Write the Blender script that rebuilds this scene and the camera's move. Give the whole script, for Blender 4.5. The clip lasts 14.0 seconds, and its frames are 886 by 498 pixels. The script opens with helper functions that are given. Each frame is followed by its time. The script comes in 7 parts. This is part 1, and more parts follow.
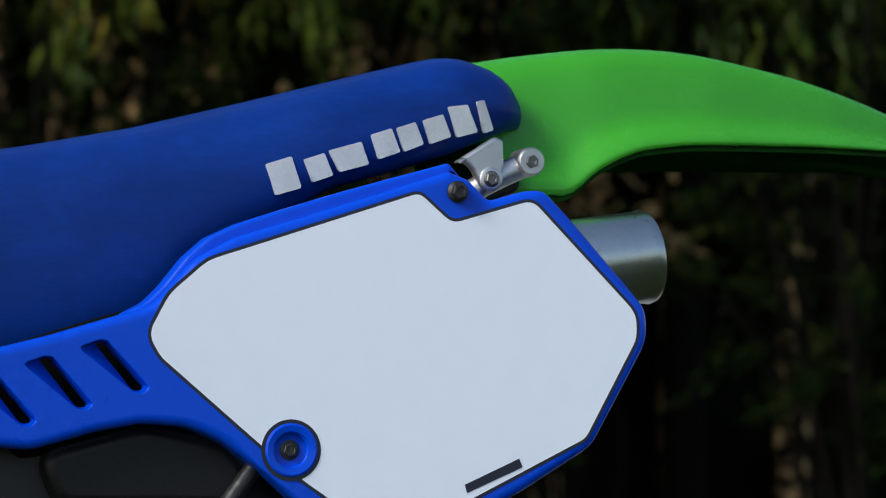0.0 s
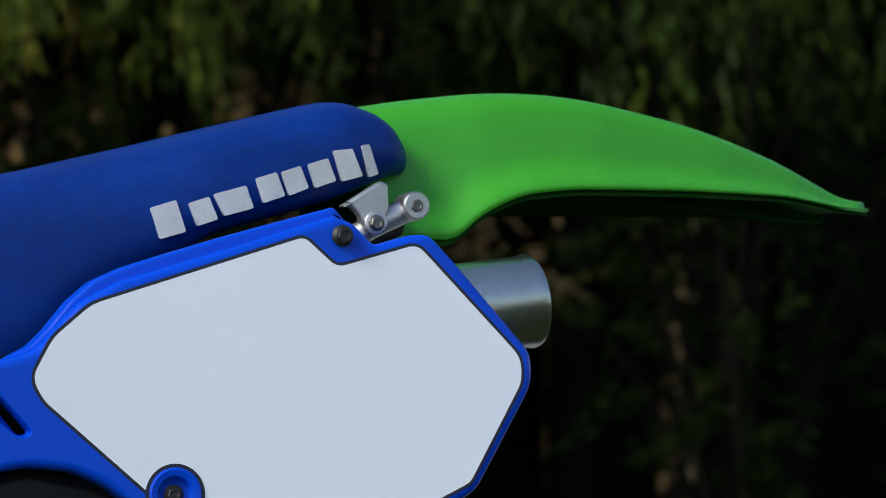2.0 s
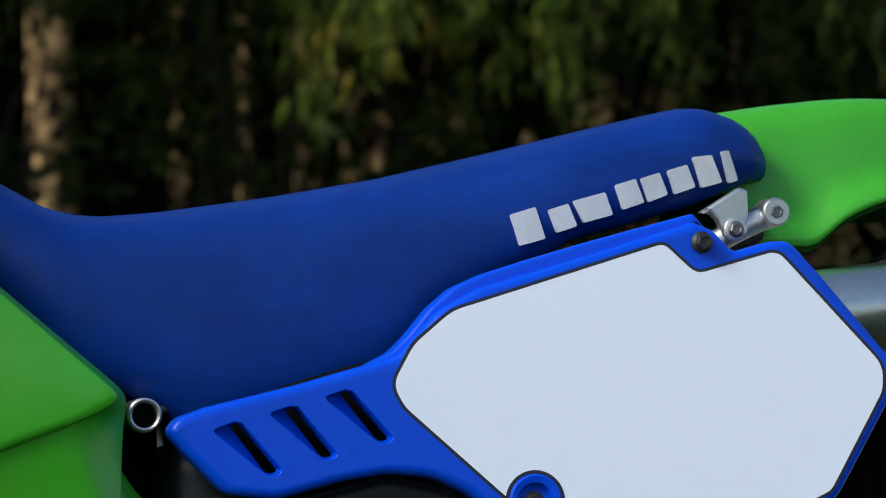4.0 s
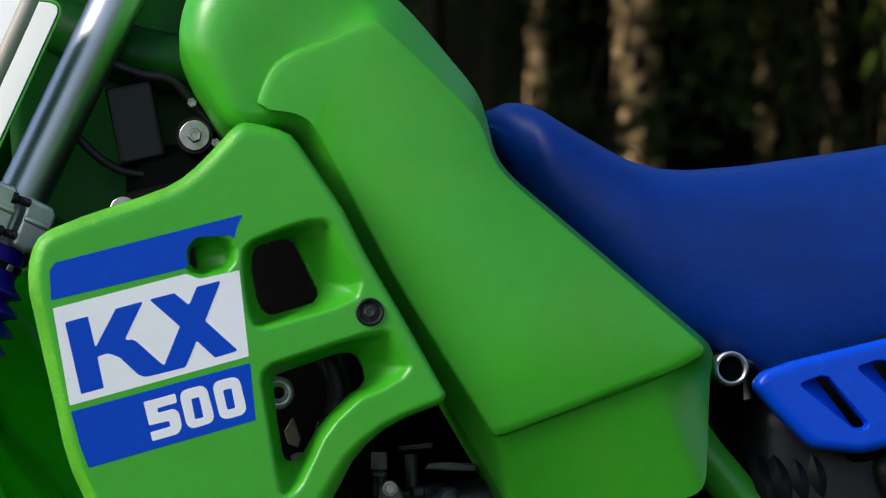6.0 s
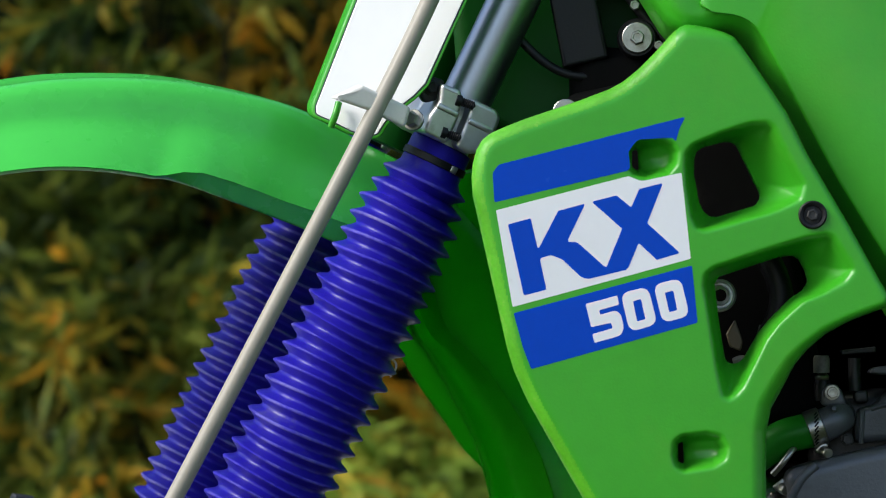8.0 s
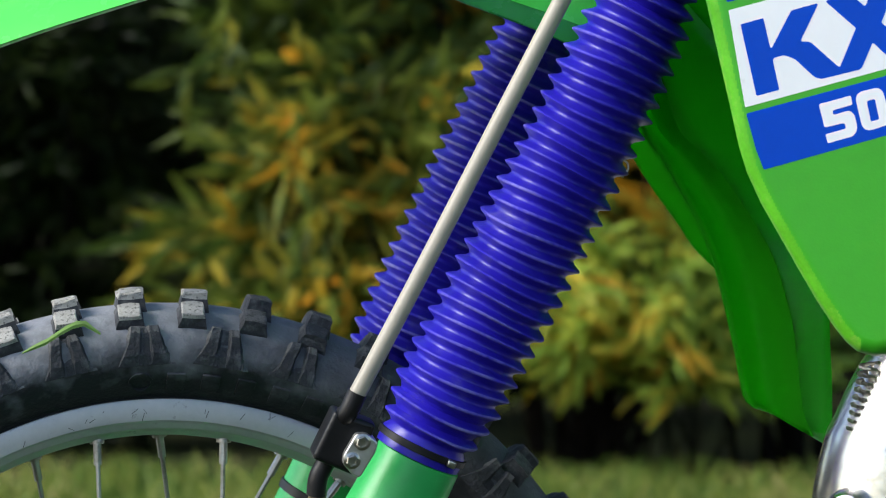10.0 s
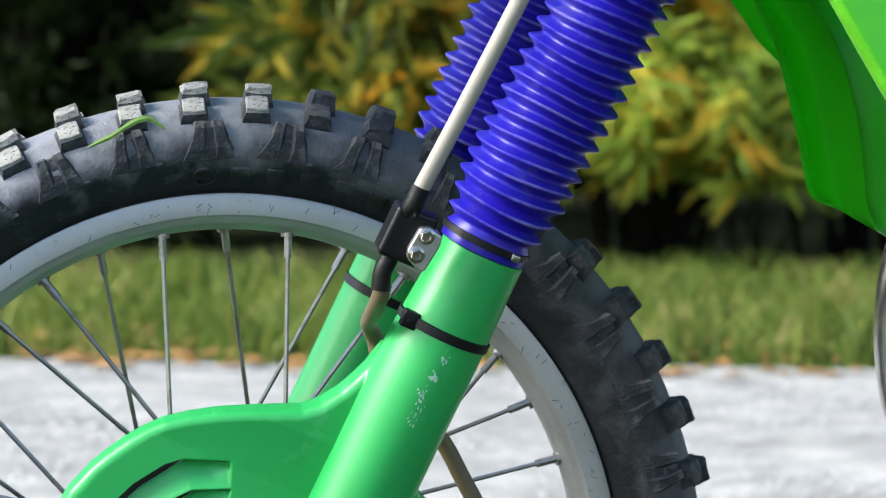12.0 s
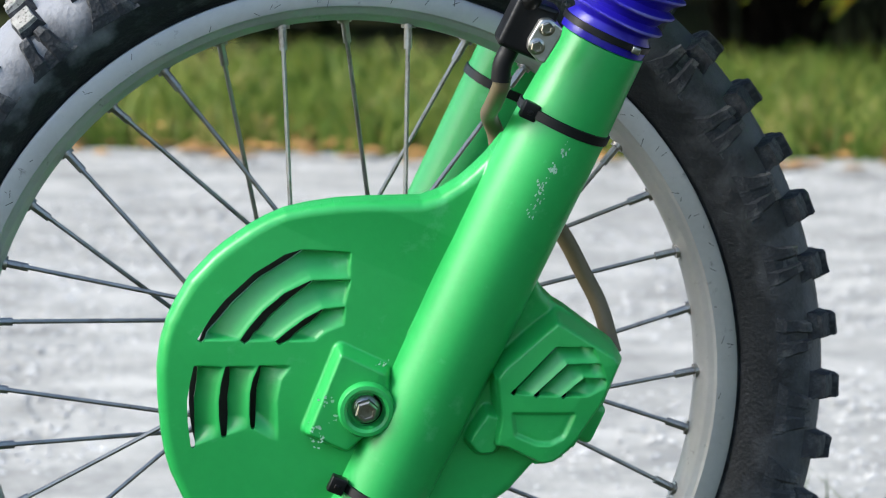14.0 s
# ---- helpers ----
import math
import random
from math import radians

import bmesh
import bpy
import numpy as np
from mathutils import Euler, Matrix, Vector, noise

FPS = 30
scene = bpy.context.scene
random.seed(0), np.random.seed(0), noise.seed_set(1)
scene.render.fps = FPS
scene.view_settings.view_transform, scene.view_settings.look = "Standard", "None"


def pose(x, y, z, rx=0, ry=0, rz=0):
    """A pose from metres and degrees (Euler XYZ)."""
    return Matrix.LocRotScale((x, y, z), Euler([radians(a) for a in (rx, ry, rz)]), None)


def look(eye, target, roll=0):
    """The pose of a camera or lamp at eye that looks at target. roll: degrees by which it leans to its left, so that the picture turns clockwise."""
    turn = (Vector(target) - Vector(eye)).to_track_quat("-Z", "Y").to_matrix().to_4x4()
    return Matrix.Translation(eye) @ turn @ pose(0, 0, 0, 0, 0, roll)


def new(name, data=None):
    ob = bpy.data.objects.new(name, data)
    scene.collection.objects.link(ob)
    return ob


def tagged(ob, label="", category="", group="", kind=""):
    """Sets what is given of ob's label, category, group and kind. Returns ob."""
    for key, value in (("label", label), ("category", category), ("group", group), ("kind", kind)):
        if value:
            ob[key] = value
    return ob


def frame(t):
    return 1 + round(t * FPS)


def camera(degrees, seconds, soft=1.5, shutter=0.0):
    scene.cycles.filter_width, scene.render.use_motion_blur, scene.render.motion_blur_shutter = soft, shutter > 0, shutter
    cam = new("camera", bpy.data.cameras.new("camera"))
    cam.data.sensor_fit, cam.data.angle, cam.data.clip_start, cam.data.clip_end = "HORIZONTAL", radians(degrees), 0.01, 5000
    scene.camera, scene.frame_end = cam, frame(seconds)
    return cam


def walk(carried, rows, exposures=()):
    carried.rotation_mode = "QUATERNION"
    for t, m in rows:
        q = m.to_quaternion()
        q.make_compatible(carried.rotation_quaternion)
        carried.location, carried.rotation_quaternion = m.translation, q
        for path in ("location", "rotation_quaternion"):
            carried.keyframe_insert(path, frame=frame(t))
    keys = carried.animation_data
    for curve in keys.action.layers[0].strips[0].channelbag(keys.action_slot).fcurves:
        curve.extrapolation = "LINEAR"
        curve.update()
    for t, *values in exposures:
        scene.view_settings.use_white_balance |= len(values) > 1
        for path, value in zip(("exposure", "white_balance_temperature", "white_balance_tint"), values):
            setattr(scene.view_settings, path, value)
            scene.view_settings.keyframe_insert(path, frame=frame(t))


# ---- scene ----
# ---------------------------------------------------------------- camera
EYE = (0.0, -2.41, 0.78)
cam = camera(14.5, 14.0, soft=1.0)
cam.data.dof.use_dof = True
cam.data.dof.focus_distance = 2.32
cam.data.dof.aperture_fstop = 13.0
PATH = [
    (0.0, -17.890, 3.416, -1.022),
    (0.5, -18.007, 3.556, -1.031),
    (1.0, -18.540, 3.727, -1.088),
    (1.5, -19.404, 3.902, -0.960),
    (2.0, -19.801, 4.105, -1.104),
    (2.2, -19.937, 4.179, -0.945),
    (4.3, -12.099, 4.234, -0.805),
    (4.5, -10.879, 4.160, -0.792),
    (5.0, -8.320, 4.048, -0.427),
    (5.5, -6.033, 3.940, -0.399),
    (6.0, -4.229, 3.637, -0.285),
    (6.5, -2.399, 3.237, -0.180),
    (7.0, -0.000, 3.000, 0.000),
    (7.5, 1.654, 2.806, 0.263),
    (8.0, 3.045, 2.035, 0.228),
    (8.5, 4.338, 0.980, 0.232),
    (8.7, 4.718, 0.572, 0.274),
    (10.8, 7.414, -2.597, -0.079),
    (11.0, 7.417, -3.058, -0.090),
    (11.5, 7.429, -4.014, -0.029),
    (12.0, 7.902, -4.628, 0.005),
    (12.5, 8.438, -5.012, 0.016),
    (13.0, 8.759, -5.973, 0.125),
    (13.5, 9.338, -7.091, 0.060),
    (14.0, 9.882, -8.055, 0.019),
]
EXPOSURES = [(0.0, 0.36), (2.2, 0.33), (4.5, 0.50), (5.5, 0.46), (6.0, 0.48), (7.0, 0.60), (8.7, 0.68), (11.0, 1.25), (12.5, 1.4), (14.0, 1.2)]
walk(cam, [(t, pose(*EYE, 90 + pitch, 0, yaw) @ pose(0, 0, 0, 0, 0, roll)) for t, yaw, pitch, roll in PATH], EXPOSURES)

# ---------------------------------------------------------------- light
SUN_TO = Vector((-0.72, -0.33, 0.56)).normalized()
world = bpy.data.worlds.new("sky")
scene.world = world
world.use_nodes = True
wn = world.node_tree.nodes
sky = wn.new("ShaderNodeTexSky")
sky.sky_type = "NISHITA"
sky.sun_disc = False
sky.sun_elevation = math.asin(SUN_TO.z)
sky.sun_rotation = math.atan2(SUN_TO.x, SUN_TO.y)
world.node_tree.links.new(sky.outputs[0], wn["Background"].inputs[0])
wn["Background"].inputs[1].default_value = 0.135
sun = new("sun", bpy.data.lights.new("sun", "SUN"))
sun.data.energy, sun.data.angle, sun.data.color = 2.25, radians(24.0), (0.99, 0.965, 0.90)
sun.matrix_world = look(SUN_TO * 20, (0, 0, 0))


# ---------------------------------------------------------------- materials
def material(name, colour, rough=0.5, metal=0.0, coat=0.0, vary=0.12, scale=6.0, bump=0.0, bump_scale=200.0,
             dirt=None, dirt_amount=0.0, dirt_scale=9.0, dirt_to=0.78, sheen=0.0, transmission=0.0, island=0.0, streak=(1, 1, 1), spec=0.5, thin=0.0):
    """Principled surface with two scales of colour change, uneven gloss, fine relief and optional dirt."""
    m = bpy.data.materials.new(name)
    m.use_nodes = True
    nt = m.node_tree
    n, l = nt.nodes, nt.links
    b = n["Principled BSDF"]
    b.inputs["Metallic"].default_value = metal
    b.inputs["Coat Weight"].default_value = coat
    b.inputs["Coat Roughness"].default_value = 0.12
    b.inputs["Sheen Weight"].default_value = sheen
    b.inputs["Transmission Weight"].default_value = transmission
    b.inputs["Specular IOR Level"].default_value = spec
    tc = n.new("ShaderNodeTexCoord")
    mp = n.new("ShaderNodeMapping")
    mp.inputs["Scale"].default_value = streak
    l.new(tc.outputs["Object"], mp.inputs[0])
    big = n.new("ShaderNodeTexNoise")
    big.inputs["Scale"].default_value = scale
    big.inputs["Detail"].default_value = 4
    small = n.new("ShaderNodeTexNoise")
    small.inputs["Scale"].default_value = scale * 14
    small.inputs["Detail"].default_value = 5
    for t in (big, small):
        l.new(mp.outputs[0], t.inputs["Vector"])
    add = n.new("ShaderNodeMath")
    add.operation = "MULTIPLY_ADD"
    l.new(small.outputs[0], add.inputs[0])
    add.inputs[1].default_value = 0.5
    l.new(big.outputs[0], add.inputs[2])
    ramp = n.new("ShaderNodeMapRange")
    l.new(add.outputs[0], ramp.inputs[0])
    ramp.inputs[1].default_value, ramp.inputs[2].default_value = 0.45, 1.05
    ramp.inputs[3].default_value, ramp.inputs[4].default_value = 1 - vary, 1 + vary
    value = ramp.outputs[0]
    if island:
        geo = n.new("ShaderNodeNewGeometry")
        ir = n.new("ShaderNodeMapRange")
        l.new(geo.outputs["Random Per Island"], ir.inputs[0])
        ir.inputs[3].default_value, ir.inputs[4].default_value = 1 - island, 1 + island
        mul = n.new("ShaderNodeMath")
        mul.operation = "MULTIPLY"
        l.new(value, mul.inputs[0])
        l.new(ir.outputs[0], mul.inputs[1])
        value = mul.outputs[0]
    hsv = n.new("ShaderNodeHueSaturation")
    hsv.inputs["Color"].default_value = (*colour, 1)
    l.new(value, hsv.inputs["Value"])
    out = hsv.outputs[0]
    if dirt:
        dn = n.new("ShaderNodeTexNoise")
        dn.inputs["Scale"].default_value = dirt_scale
        dn.inputs["Detail"].default_value = 9
        dn.inputs["Roughness"].default_value = 0.7
        l.new(tc.outputs["Object"], dn.inputs["Vector"])
        dr = n.new("ShaderNodeMapRange")
        l.new(dn.outputs[0], dr.inputs[0])
        dr.inputs[1].default_value, dr.inputs[2].default_value = 0.62 - 0.3 * dirt_amount, dirt_to
        mix = n.new("ShaderNodeMix")
        mix.data_type = "RGBA"
        l.new(dr.outputs[0], mix.inputs[0])
        l.new(out, mix.inputs[6])
        mix.inputs[7].default_value = (*dirt, 1)
        out = mix.outputs[2]
    l.new(out, b.inputs["Base Color"])
    rr = n.new("ShaderNodeMapRange")
    l.new(add.outputs[0], rr.inputs[0])
    rr.inputs[1].default_value, rr.inputs[2].default_value = 0.4, 1.1
    rr.inputs[3].default_value, rr.inputs[4].default_value = rough * 0.85, min(1, rough * 1.2)
    l.new(rr.outputs[0], b.inputs["Roughness"])
    if bump:
        bn = n.new("ShaderNodeTexNoise")
        bn.inputs["Scale"].default_value = bump_scale
        bn.inputs["Detail"].default_value = 4
        l.new(tc.outputs["Object"], bn.inputs["Vector"])
        bp = n.new("ShaderNodeBump")
        bp.inputs["Strength"].default_value = bump
        bp.inputs["Distance"].default_value = 0.002
        l.new(bn.outputs[0], bp.inputs["Height"])
        l.new(bp.outputs[0], b.inputs["Normal"])
    if thin:
        tr = n.new("ShaderNodeBsdfTranslucent")
        l.new(out, tr.inputs[0])
        mx = n.new("ShaderNodeMixShader")
        mx.inputs[0].default_value = thin
        l.new(b.outputs[0], mx.inputs[1])
        l.new(tr.outputs[0], mx.inputs[2])
        l.new(mx.outputs[0], n["Material Output"].inputs[0])
    return m


GREEN = material("green_tank_plastic", (0.038, 0.345, 0.014), 0.32, vary=0.10, spec=0.5, scale=5, bump=0.05, bump_scale=600,
                 dirt=(0.065, 0.34, 0.016), dirt_amount=0.32, dirt_scale=7)
GREEN_WORN = material("rubbed_pale_green_edge", (0.085, 0.390, 0.014), 0.42, vary=0.25, spec=0.4, scale=30, bump=0.15, bump_scale=500,
                      dirt=(0.26, 0.46, 0.08), dirt_amount=0.15, dirt_scale=60)
GREEN_FENDER = material("green_fender_plastic", (0.050, 0.390, 0.024), 0.26, spec=0.45, vary=0.05, scale=4, bump=0.03, bump_scale=500, thin=0.12)
FRONT_GREEN = material("green_front_fender_plastic", (0.080, 0.700, 0.085), 0.26, coat=0.35, vary=0.06, scale=4, bump=0.03, bump_scale=500, thin=0.15)
GREEN_FLAP = material("thin_green_flap_plastic", (0.075, 0.720, 0.026), 0.32, spec=0.3, vary=0.06, scale=4, bump=0.03, bump_scale=500, thin=0.72)
GREEN_GUARD = material("green_guard_plastic", (0.020, 0.390, 0.085), 0.38, vary=0.12, spec=0.65, scale=9, bump=0.05, bump_scale=450,
                       dirt=(0.10, 0.52, 0.20), dirt_amount=0.12, dirt_scale=26)
# lime tube paint darkened: shade round the steering head put into its colour
SHADE_GREEN = material("shaded_green_frame_paint", (0.003, 0.052, 0.005), 0.40, vary=0.15, scale=8, spec=0.12, dirt=(0.008, 0.03, 0.006), dirt_amount=0.3)
BLUE = material("blue_panel_plastic", (0.0005, 0.062, 0.62), 0.28, spec=0.22, vary=0.06, scale=6, bump=0.04, bump_scale=500)
VINYL = material("blue_seat_vinyl", (0.0006, 0.030, 0.220), 0.40, spec=0.2, vary=0.30, scale=7, bump=0.09, bump_scale=900,
                 dirt=(0.002, 0.018, 0.135), dirt_amount=0.6, dirt_scale=7, streak=(1, 1, 4.0))
RUBBER_BLUE = material("violet_boot_rubber", (0.015, 0.008, 0.335), 0.36, spec=0.4, vary=0.12, scale=10, bump=0.12, bump_scale=300,
                       dirt=(0.08, 0.07, 0.30), dirt_amount=0.1, dirt_scale=30)
RUBBER_CREST = material("dusty_boot_rib", (0.030, 0.020, 0.42), 0.5, spec=0.3, vary=0.2, scale=30, bump=0.1, bump_scale=300,
                        dirt=(0.30, 0.28, 0.50), dirt_amount=0.55, dirt_scale=14)
WHITE = material("white_plate_vinyl", (0.78, 0.85, 0.96), 0.3, vary=0.02, scale=4)
WHITE_FRONT = material("white_front_plate_plastic", (0.86, 0.86, 0.85), 0.3, vary=0.03, scale=5)
CREAM = material("cream_nylon_tube", (0.36, 0.33, 0.27), 0.42, vary=0.08, scale=20)
NYLON = material("white_nylon", (0.74, 0.72, 0.66), 0.45, vary=0.08, scale=25, dirt=(0.35, 0.28, 0.18), dirt_amount=0.2, dirt_scale=40)
DECAL_BLUE = material("blue_decal", (0.0003, 0.053, 0.47), 0.24, spec=0.12, vary=0.04, scale=12)
DECAL_WHITE = material("white_decal", (0.76, 0.78, 0.80), 0.3, vary=0.03, scale=12)
SILVER_INK = material("silver_ink", (0.52, 0.56, 0.58), 0.45, vary=0.15, scale=40, dirt=(0.08, 0.12, 0.30), dirt_amount=0.12, dirt_scale=60)
BLACK_LINE = material("black_trim", (0.012, 0.014, 0.03), 0.4, vary=0.1, scale=20)
BLACK = material("black_plastic", (0.007, 0.007, 0.008), 0.42, vary=0.2, scale=18, bump=0.1, bump_scale=400, dirt=(0.03, 0.027, 0.022), dirt_amount=0.1, dirt_scale=25, spec=0.3)
ALUMINIUM = material("cast_aluminium", (0.60, 0.60, 0.59), 0.44, metal=1.0, vary=0.15, scale=18, bump=0.05, bump_scale=900,
                     dirt=(0.20, 0.16, 0.11), dirt_amount=0.2, dirt_scale=30)
RIM_METAL = material("dull_rim_aluminium", (0.43, 0.43, 0.43), 0.45, metal=0.6, vary=0.12, scale=14, bump=0.06, bump_scale=300,
                     dirt=(0.12, 0.11, 0.10), dirt_amount=0.03, dirt_scale=90)
CHROME = material("satin_chrome", (0.40, 0.42, 0.47), 0.34, metal=1.0, vary=0.05, scale=10)
STEEL = material("zinc_steel", (0.42, 0.41, 0.38), 0.32, metal=1.0, vary=0.2, scale=60, dirt=(0.14, 0.10, 0.06), dirt_amount=0.25, dirt_scale=60)
BOLT_GREY = material("worn_grey_bolt_steel", (0.16, 0.155, 0.145), 0.42, metal=0.9, vary=0.3, scale=90, dirt=(0.05, 0.04, 0.03), dirt_amount=0.3, dirt_scale=120)
STEEL_DARK = material("dark_brake_steel", (0.05, 0.05, 0.05), 0.5, metal=0.8, vary=0.2, scale=40)
SPOKE_METAL = material("spoke_steel", (0.34, 0.325, 0.30), 0.36, metal=0.85, vary=0.25, scale=50, dirt=(0.12, 0.09, 0.06), dirt_amount=0.3, dirt_scale=70)
ENGINE_METAL = material("grey_engine_casting", (0.030, 0.032, 0.035), 0.42, metal=0.4, vary=0.2, scale=15, bump=0.25, bump_scale=250,
                        dirt=(0.015, 0.013, 0.011), dirt_amount=0.4, dirt_scale=20)
PIPE_METAL = material("plated_pipe_steel", (0.62, 0.61, 0.58), 0.24, metal=1.0, vary=0.12, scale=16, bump=0.12, bump_scale=120,
                      dirt=(0.30, 0.24, 0.16), dirt_amount=0.2, dirt_scale=35)
MUFFLER_METAL = material("brushed_muffler_aluminium", (0.50, 0.53, 0.52), 0.30, metal=1.0, vary=0.1, scale=14, bump=0.1, bump_scale=260,
                         dirt=(0.10, 0.09, 0.07), dirt_amount=0.10, dirt_scale=40)
TYRE_RUBBER = material("tyre_rubber", (0.012, 0.014, 0.017), 0.55, spec=0.3, vary=0.4, scale=18, bump=0.45, bump_scale=330,
                       dirt=(0.045, 0.048, 0.056), dirt_amount=0.25, dirt_scale=40)
TREAD_RUBBER = material("dusty_tread_rubber", (0.014, 0.015, 0.018), 0.55, spec=0.3, vary=0.4, scale=18, bump=0.5, bump_scale=330,
                        dirt=(0.055, 0.058, 0.066), dirt_amount=0.3, dirt_scale=45)


def dust_over(m, centre, start, full, x_none, x_full, colour):
    """Pale dust that clings to the outer tread of the tyre's leading part."""
    nt = m.node_tree
    n, l = nt.nodes, nt.links
    b = n["Principled BSDF"]
    tc = n.new("ShaderNodeTexCoord")
    sub = n.new("ShaderNodeVectorMath")
    sub.operation = "SUBTRACT"
    sub.inputs[1].default_value = centre
    l.new(tc.outputs["Object"], sub.inputs[0])
    ln = n.new("ShaderNodeVectorMath")
    ln.operation = "LENGTH"
    l.new(sub.outputs[0], ln.inputs[0])
    no = n.new("ShaderNodeTexNoise")
    no.inputs["Scale"].default_value = 42
    no.inputs["Detail"].default_value = 7
    l.new(tc.outputs["Object"], no.inputs["Vector"])
    wob = n.new("ShaderNodeMath")
    wob.operation = "MULTIPLY_ADD"
    l.new(no.outputs[0], wob.inputs[0])
    wob.inputs[1].default_value = 0.09
    l.new(ln.outputs["Value"], wob.inputs[2])
    radial = n.new("ShaderNodeMapRange")
    l.new(wob.outputs[0], radial.inputs[0])
    radial.inputs[1].default_value, radial.inputs[2].default_value = start + 0.038, full + 0.052
    sx = n.new("ShaderNodeSeparateXYZ")
    l.new(tc.outputs["Object"], sx.inputs[0])
    side = n.new("ShaderNodeMapRange")
    l.new(sx.outputs[0], side.inputs[0])
    side.inputs[1].default_value, side.inputs[2].default_value = x_none, x_full
    side.inputs[3].default_value = 0.28
    mul = n.new("ShaderNodeMath")
    mul.operation = "MULTIPLY"
    l.new(radial.outputs[0], mul.inputs[0])
    l.new(side.outputs[0], mul.inputs[1])
    mix = n.new("ShaderNodeMix")
    mix.data_type = "RGBA"
    l.new(mul.outputs[0], mix.inputs[0])
    l.new(b.inputs["Base Color"].links[0].from_socket, mix.inputs[6])
    mix.inputs[7].default_value = (*colour, 1)
    l.new(mix.outputs[2], b.inputs["Base Color"])
    return m


for m in (TYRE_RUBBER, TREAD_RUBBER):
    dust_over(m, (-0.4912, 0.0, 0.3394), 0.308, 0.338, -0.30, -0.54, (0.25, 0.26, 0.285))
KNOB_RUBBER = material("knob_rubber", (0.034, 0.037, 0.043), 0.70, spec=0.25, vary=0.3, scale=30, bump=0.6, bump_scale=400,
                       dirt=(0.17, 0.175, 0.18), dirt_amount=0.45, dirt_scale=40)
DUST = material("dried_pale_mud", (0.40, 0.39, 0.365), 0.98, spec=0.1, vary=0.3, scale=120, bump=0.6, bump_scale=1800,
                dirt=(0.07, 0.07, 0.07), dirt_amount=0.35, dirt_scale=330, dirt_to=0.66)
THIN_DUST = material("thin_grey_dust", (0.11, 0.112, 0.115), 0.95, spec=0.1, vary=0.4, scale=120, bump=0.5, bump_scale=1500,
                     dirt=(0.03, 0.03, 0.032), dirt_amount=0.5, dirt_scale=260, dirt_to=0.66)
# black for hollows: the deep shade there is put into the colour
SHADE_BLACK = material("deep_shade_black", (0.004, 0.004, 0.004), 0.8, spec=0.06, vary=0.3, scale=20, dirt=(0.012, 0.011, 0.010), dirt_amount=0.2, dirt_scale=30)
HOSE_GREEN = material("green_silicone_hose", (0.012, 0.20, 0.010), 0.4, spec=0.25, vary=0.1, scale=20)
NYLON_GREY = material("dusty_grey_nylon", (0.20, 0.19, 0.165), 0.55, vary=0.2, scale=60, dirt=(0.08, 0.07, 0.055), dirt_amount=0.3, dirt_scale=90)
HOSE_BROWN = material("aged_olive_hose", (0.14, 0.11, 0.06), 0.5, vary=0.15, scale=30)


# ---------------------------------------------------------------- builders
def part(name, bm, mat, parent=None, label="", angle=38, M=None):
    """Links a bmesh as one mesh object under its parent."""
    if M is not None:
        bm.transform(M)
    bmesh.ops.recalc_face_normals(bm, faces=bm.faces)
    me = bpy.data.meshes.new(name)
    bm.to_mesh(me)
    bm.free()
    for p in me.polygons:
        p.use_smooth = True
    me.set_sharp_from_angle(angle=radians(angle))
    me.materials.append(mat)
    ob = new(name, me)
    ob.parent = parent
    if label:
        tagged(ob, label)
    return ob


def group_part(name, parent, label=""):
    ob = new(name)
    ob.parent = parent
    return tagged(ob, label) if label else ob


def fillet(points, default=0.0, step=14):
    """A closed outline with rounded corners, from (u, v, radius) points."""
    pts = [(Vector(p[:2]), p[2] if len(p) > 2 else default) for p in points]
    out = []
    for i, (p, r) in enumerate(pts):
        a, b = pts[i - 1][0] - p, pts[(i + 1) % len(pts)][0] - p
        la, lb = a.length, b.length
        a.normalize(), b.normalize()
        ang = a.angle(b, math.pi)
        if r <= 0 or ang > math.pi - 0.02 or ang < 0.05:
            out.append(p)
            continue
        d = min(r / math.tan(ang / 2), la * 0.48, lb * 0.48)
        p0, p1 = p + a * d, p + b * d
        n = max(2, int((math.pi - ang) / radians(step)) + 1)
        for k in range(n + 1):
            t = k / n
            out.append(p0 * (1 - t) ** 2 + p * 2 * t * (1 - t) + p1 * t ** 2)
    clean = [out[0]]
    for p in out[1:]:
        if (p - clean[-1]).length > 2e-4:
            clean.append(p)
    if (clean[0] - clean[-1]).length < 2e-4:
        clean.pop()
    return clean


def signed_area(loop):
    return 0.5 * sum(loop[i - 1].x * loop[i].y - loop[i].x * loop[i - 1].y for i in range(len(loop)))


def offset(loop, d):
    """The outline moved inwards by d (outwards when d is negative)."""
    s = 1 if signed_area(loop) > 0 else -1
    out = []
    for i, p in enumerate(loop):
        if isinstance(d, list):
            di = d[i]
        else:
            di = d
        a = (p - loop[i - 1]).normalized()
        b = (loop[(i + 1) % len(loop)] - p).normalized()
        t = a + b
        if t.length < 1e-6:
            t = a
        t.normalize()
        nrm = Vector((-t.y, t.x)) * s
        out.append(p + nrm * di / max(0.45, t.dot(a)))
    return out


def place_world(u, v, y):
    return Vector((u, y, v))


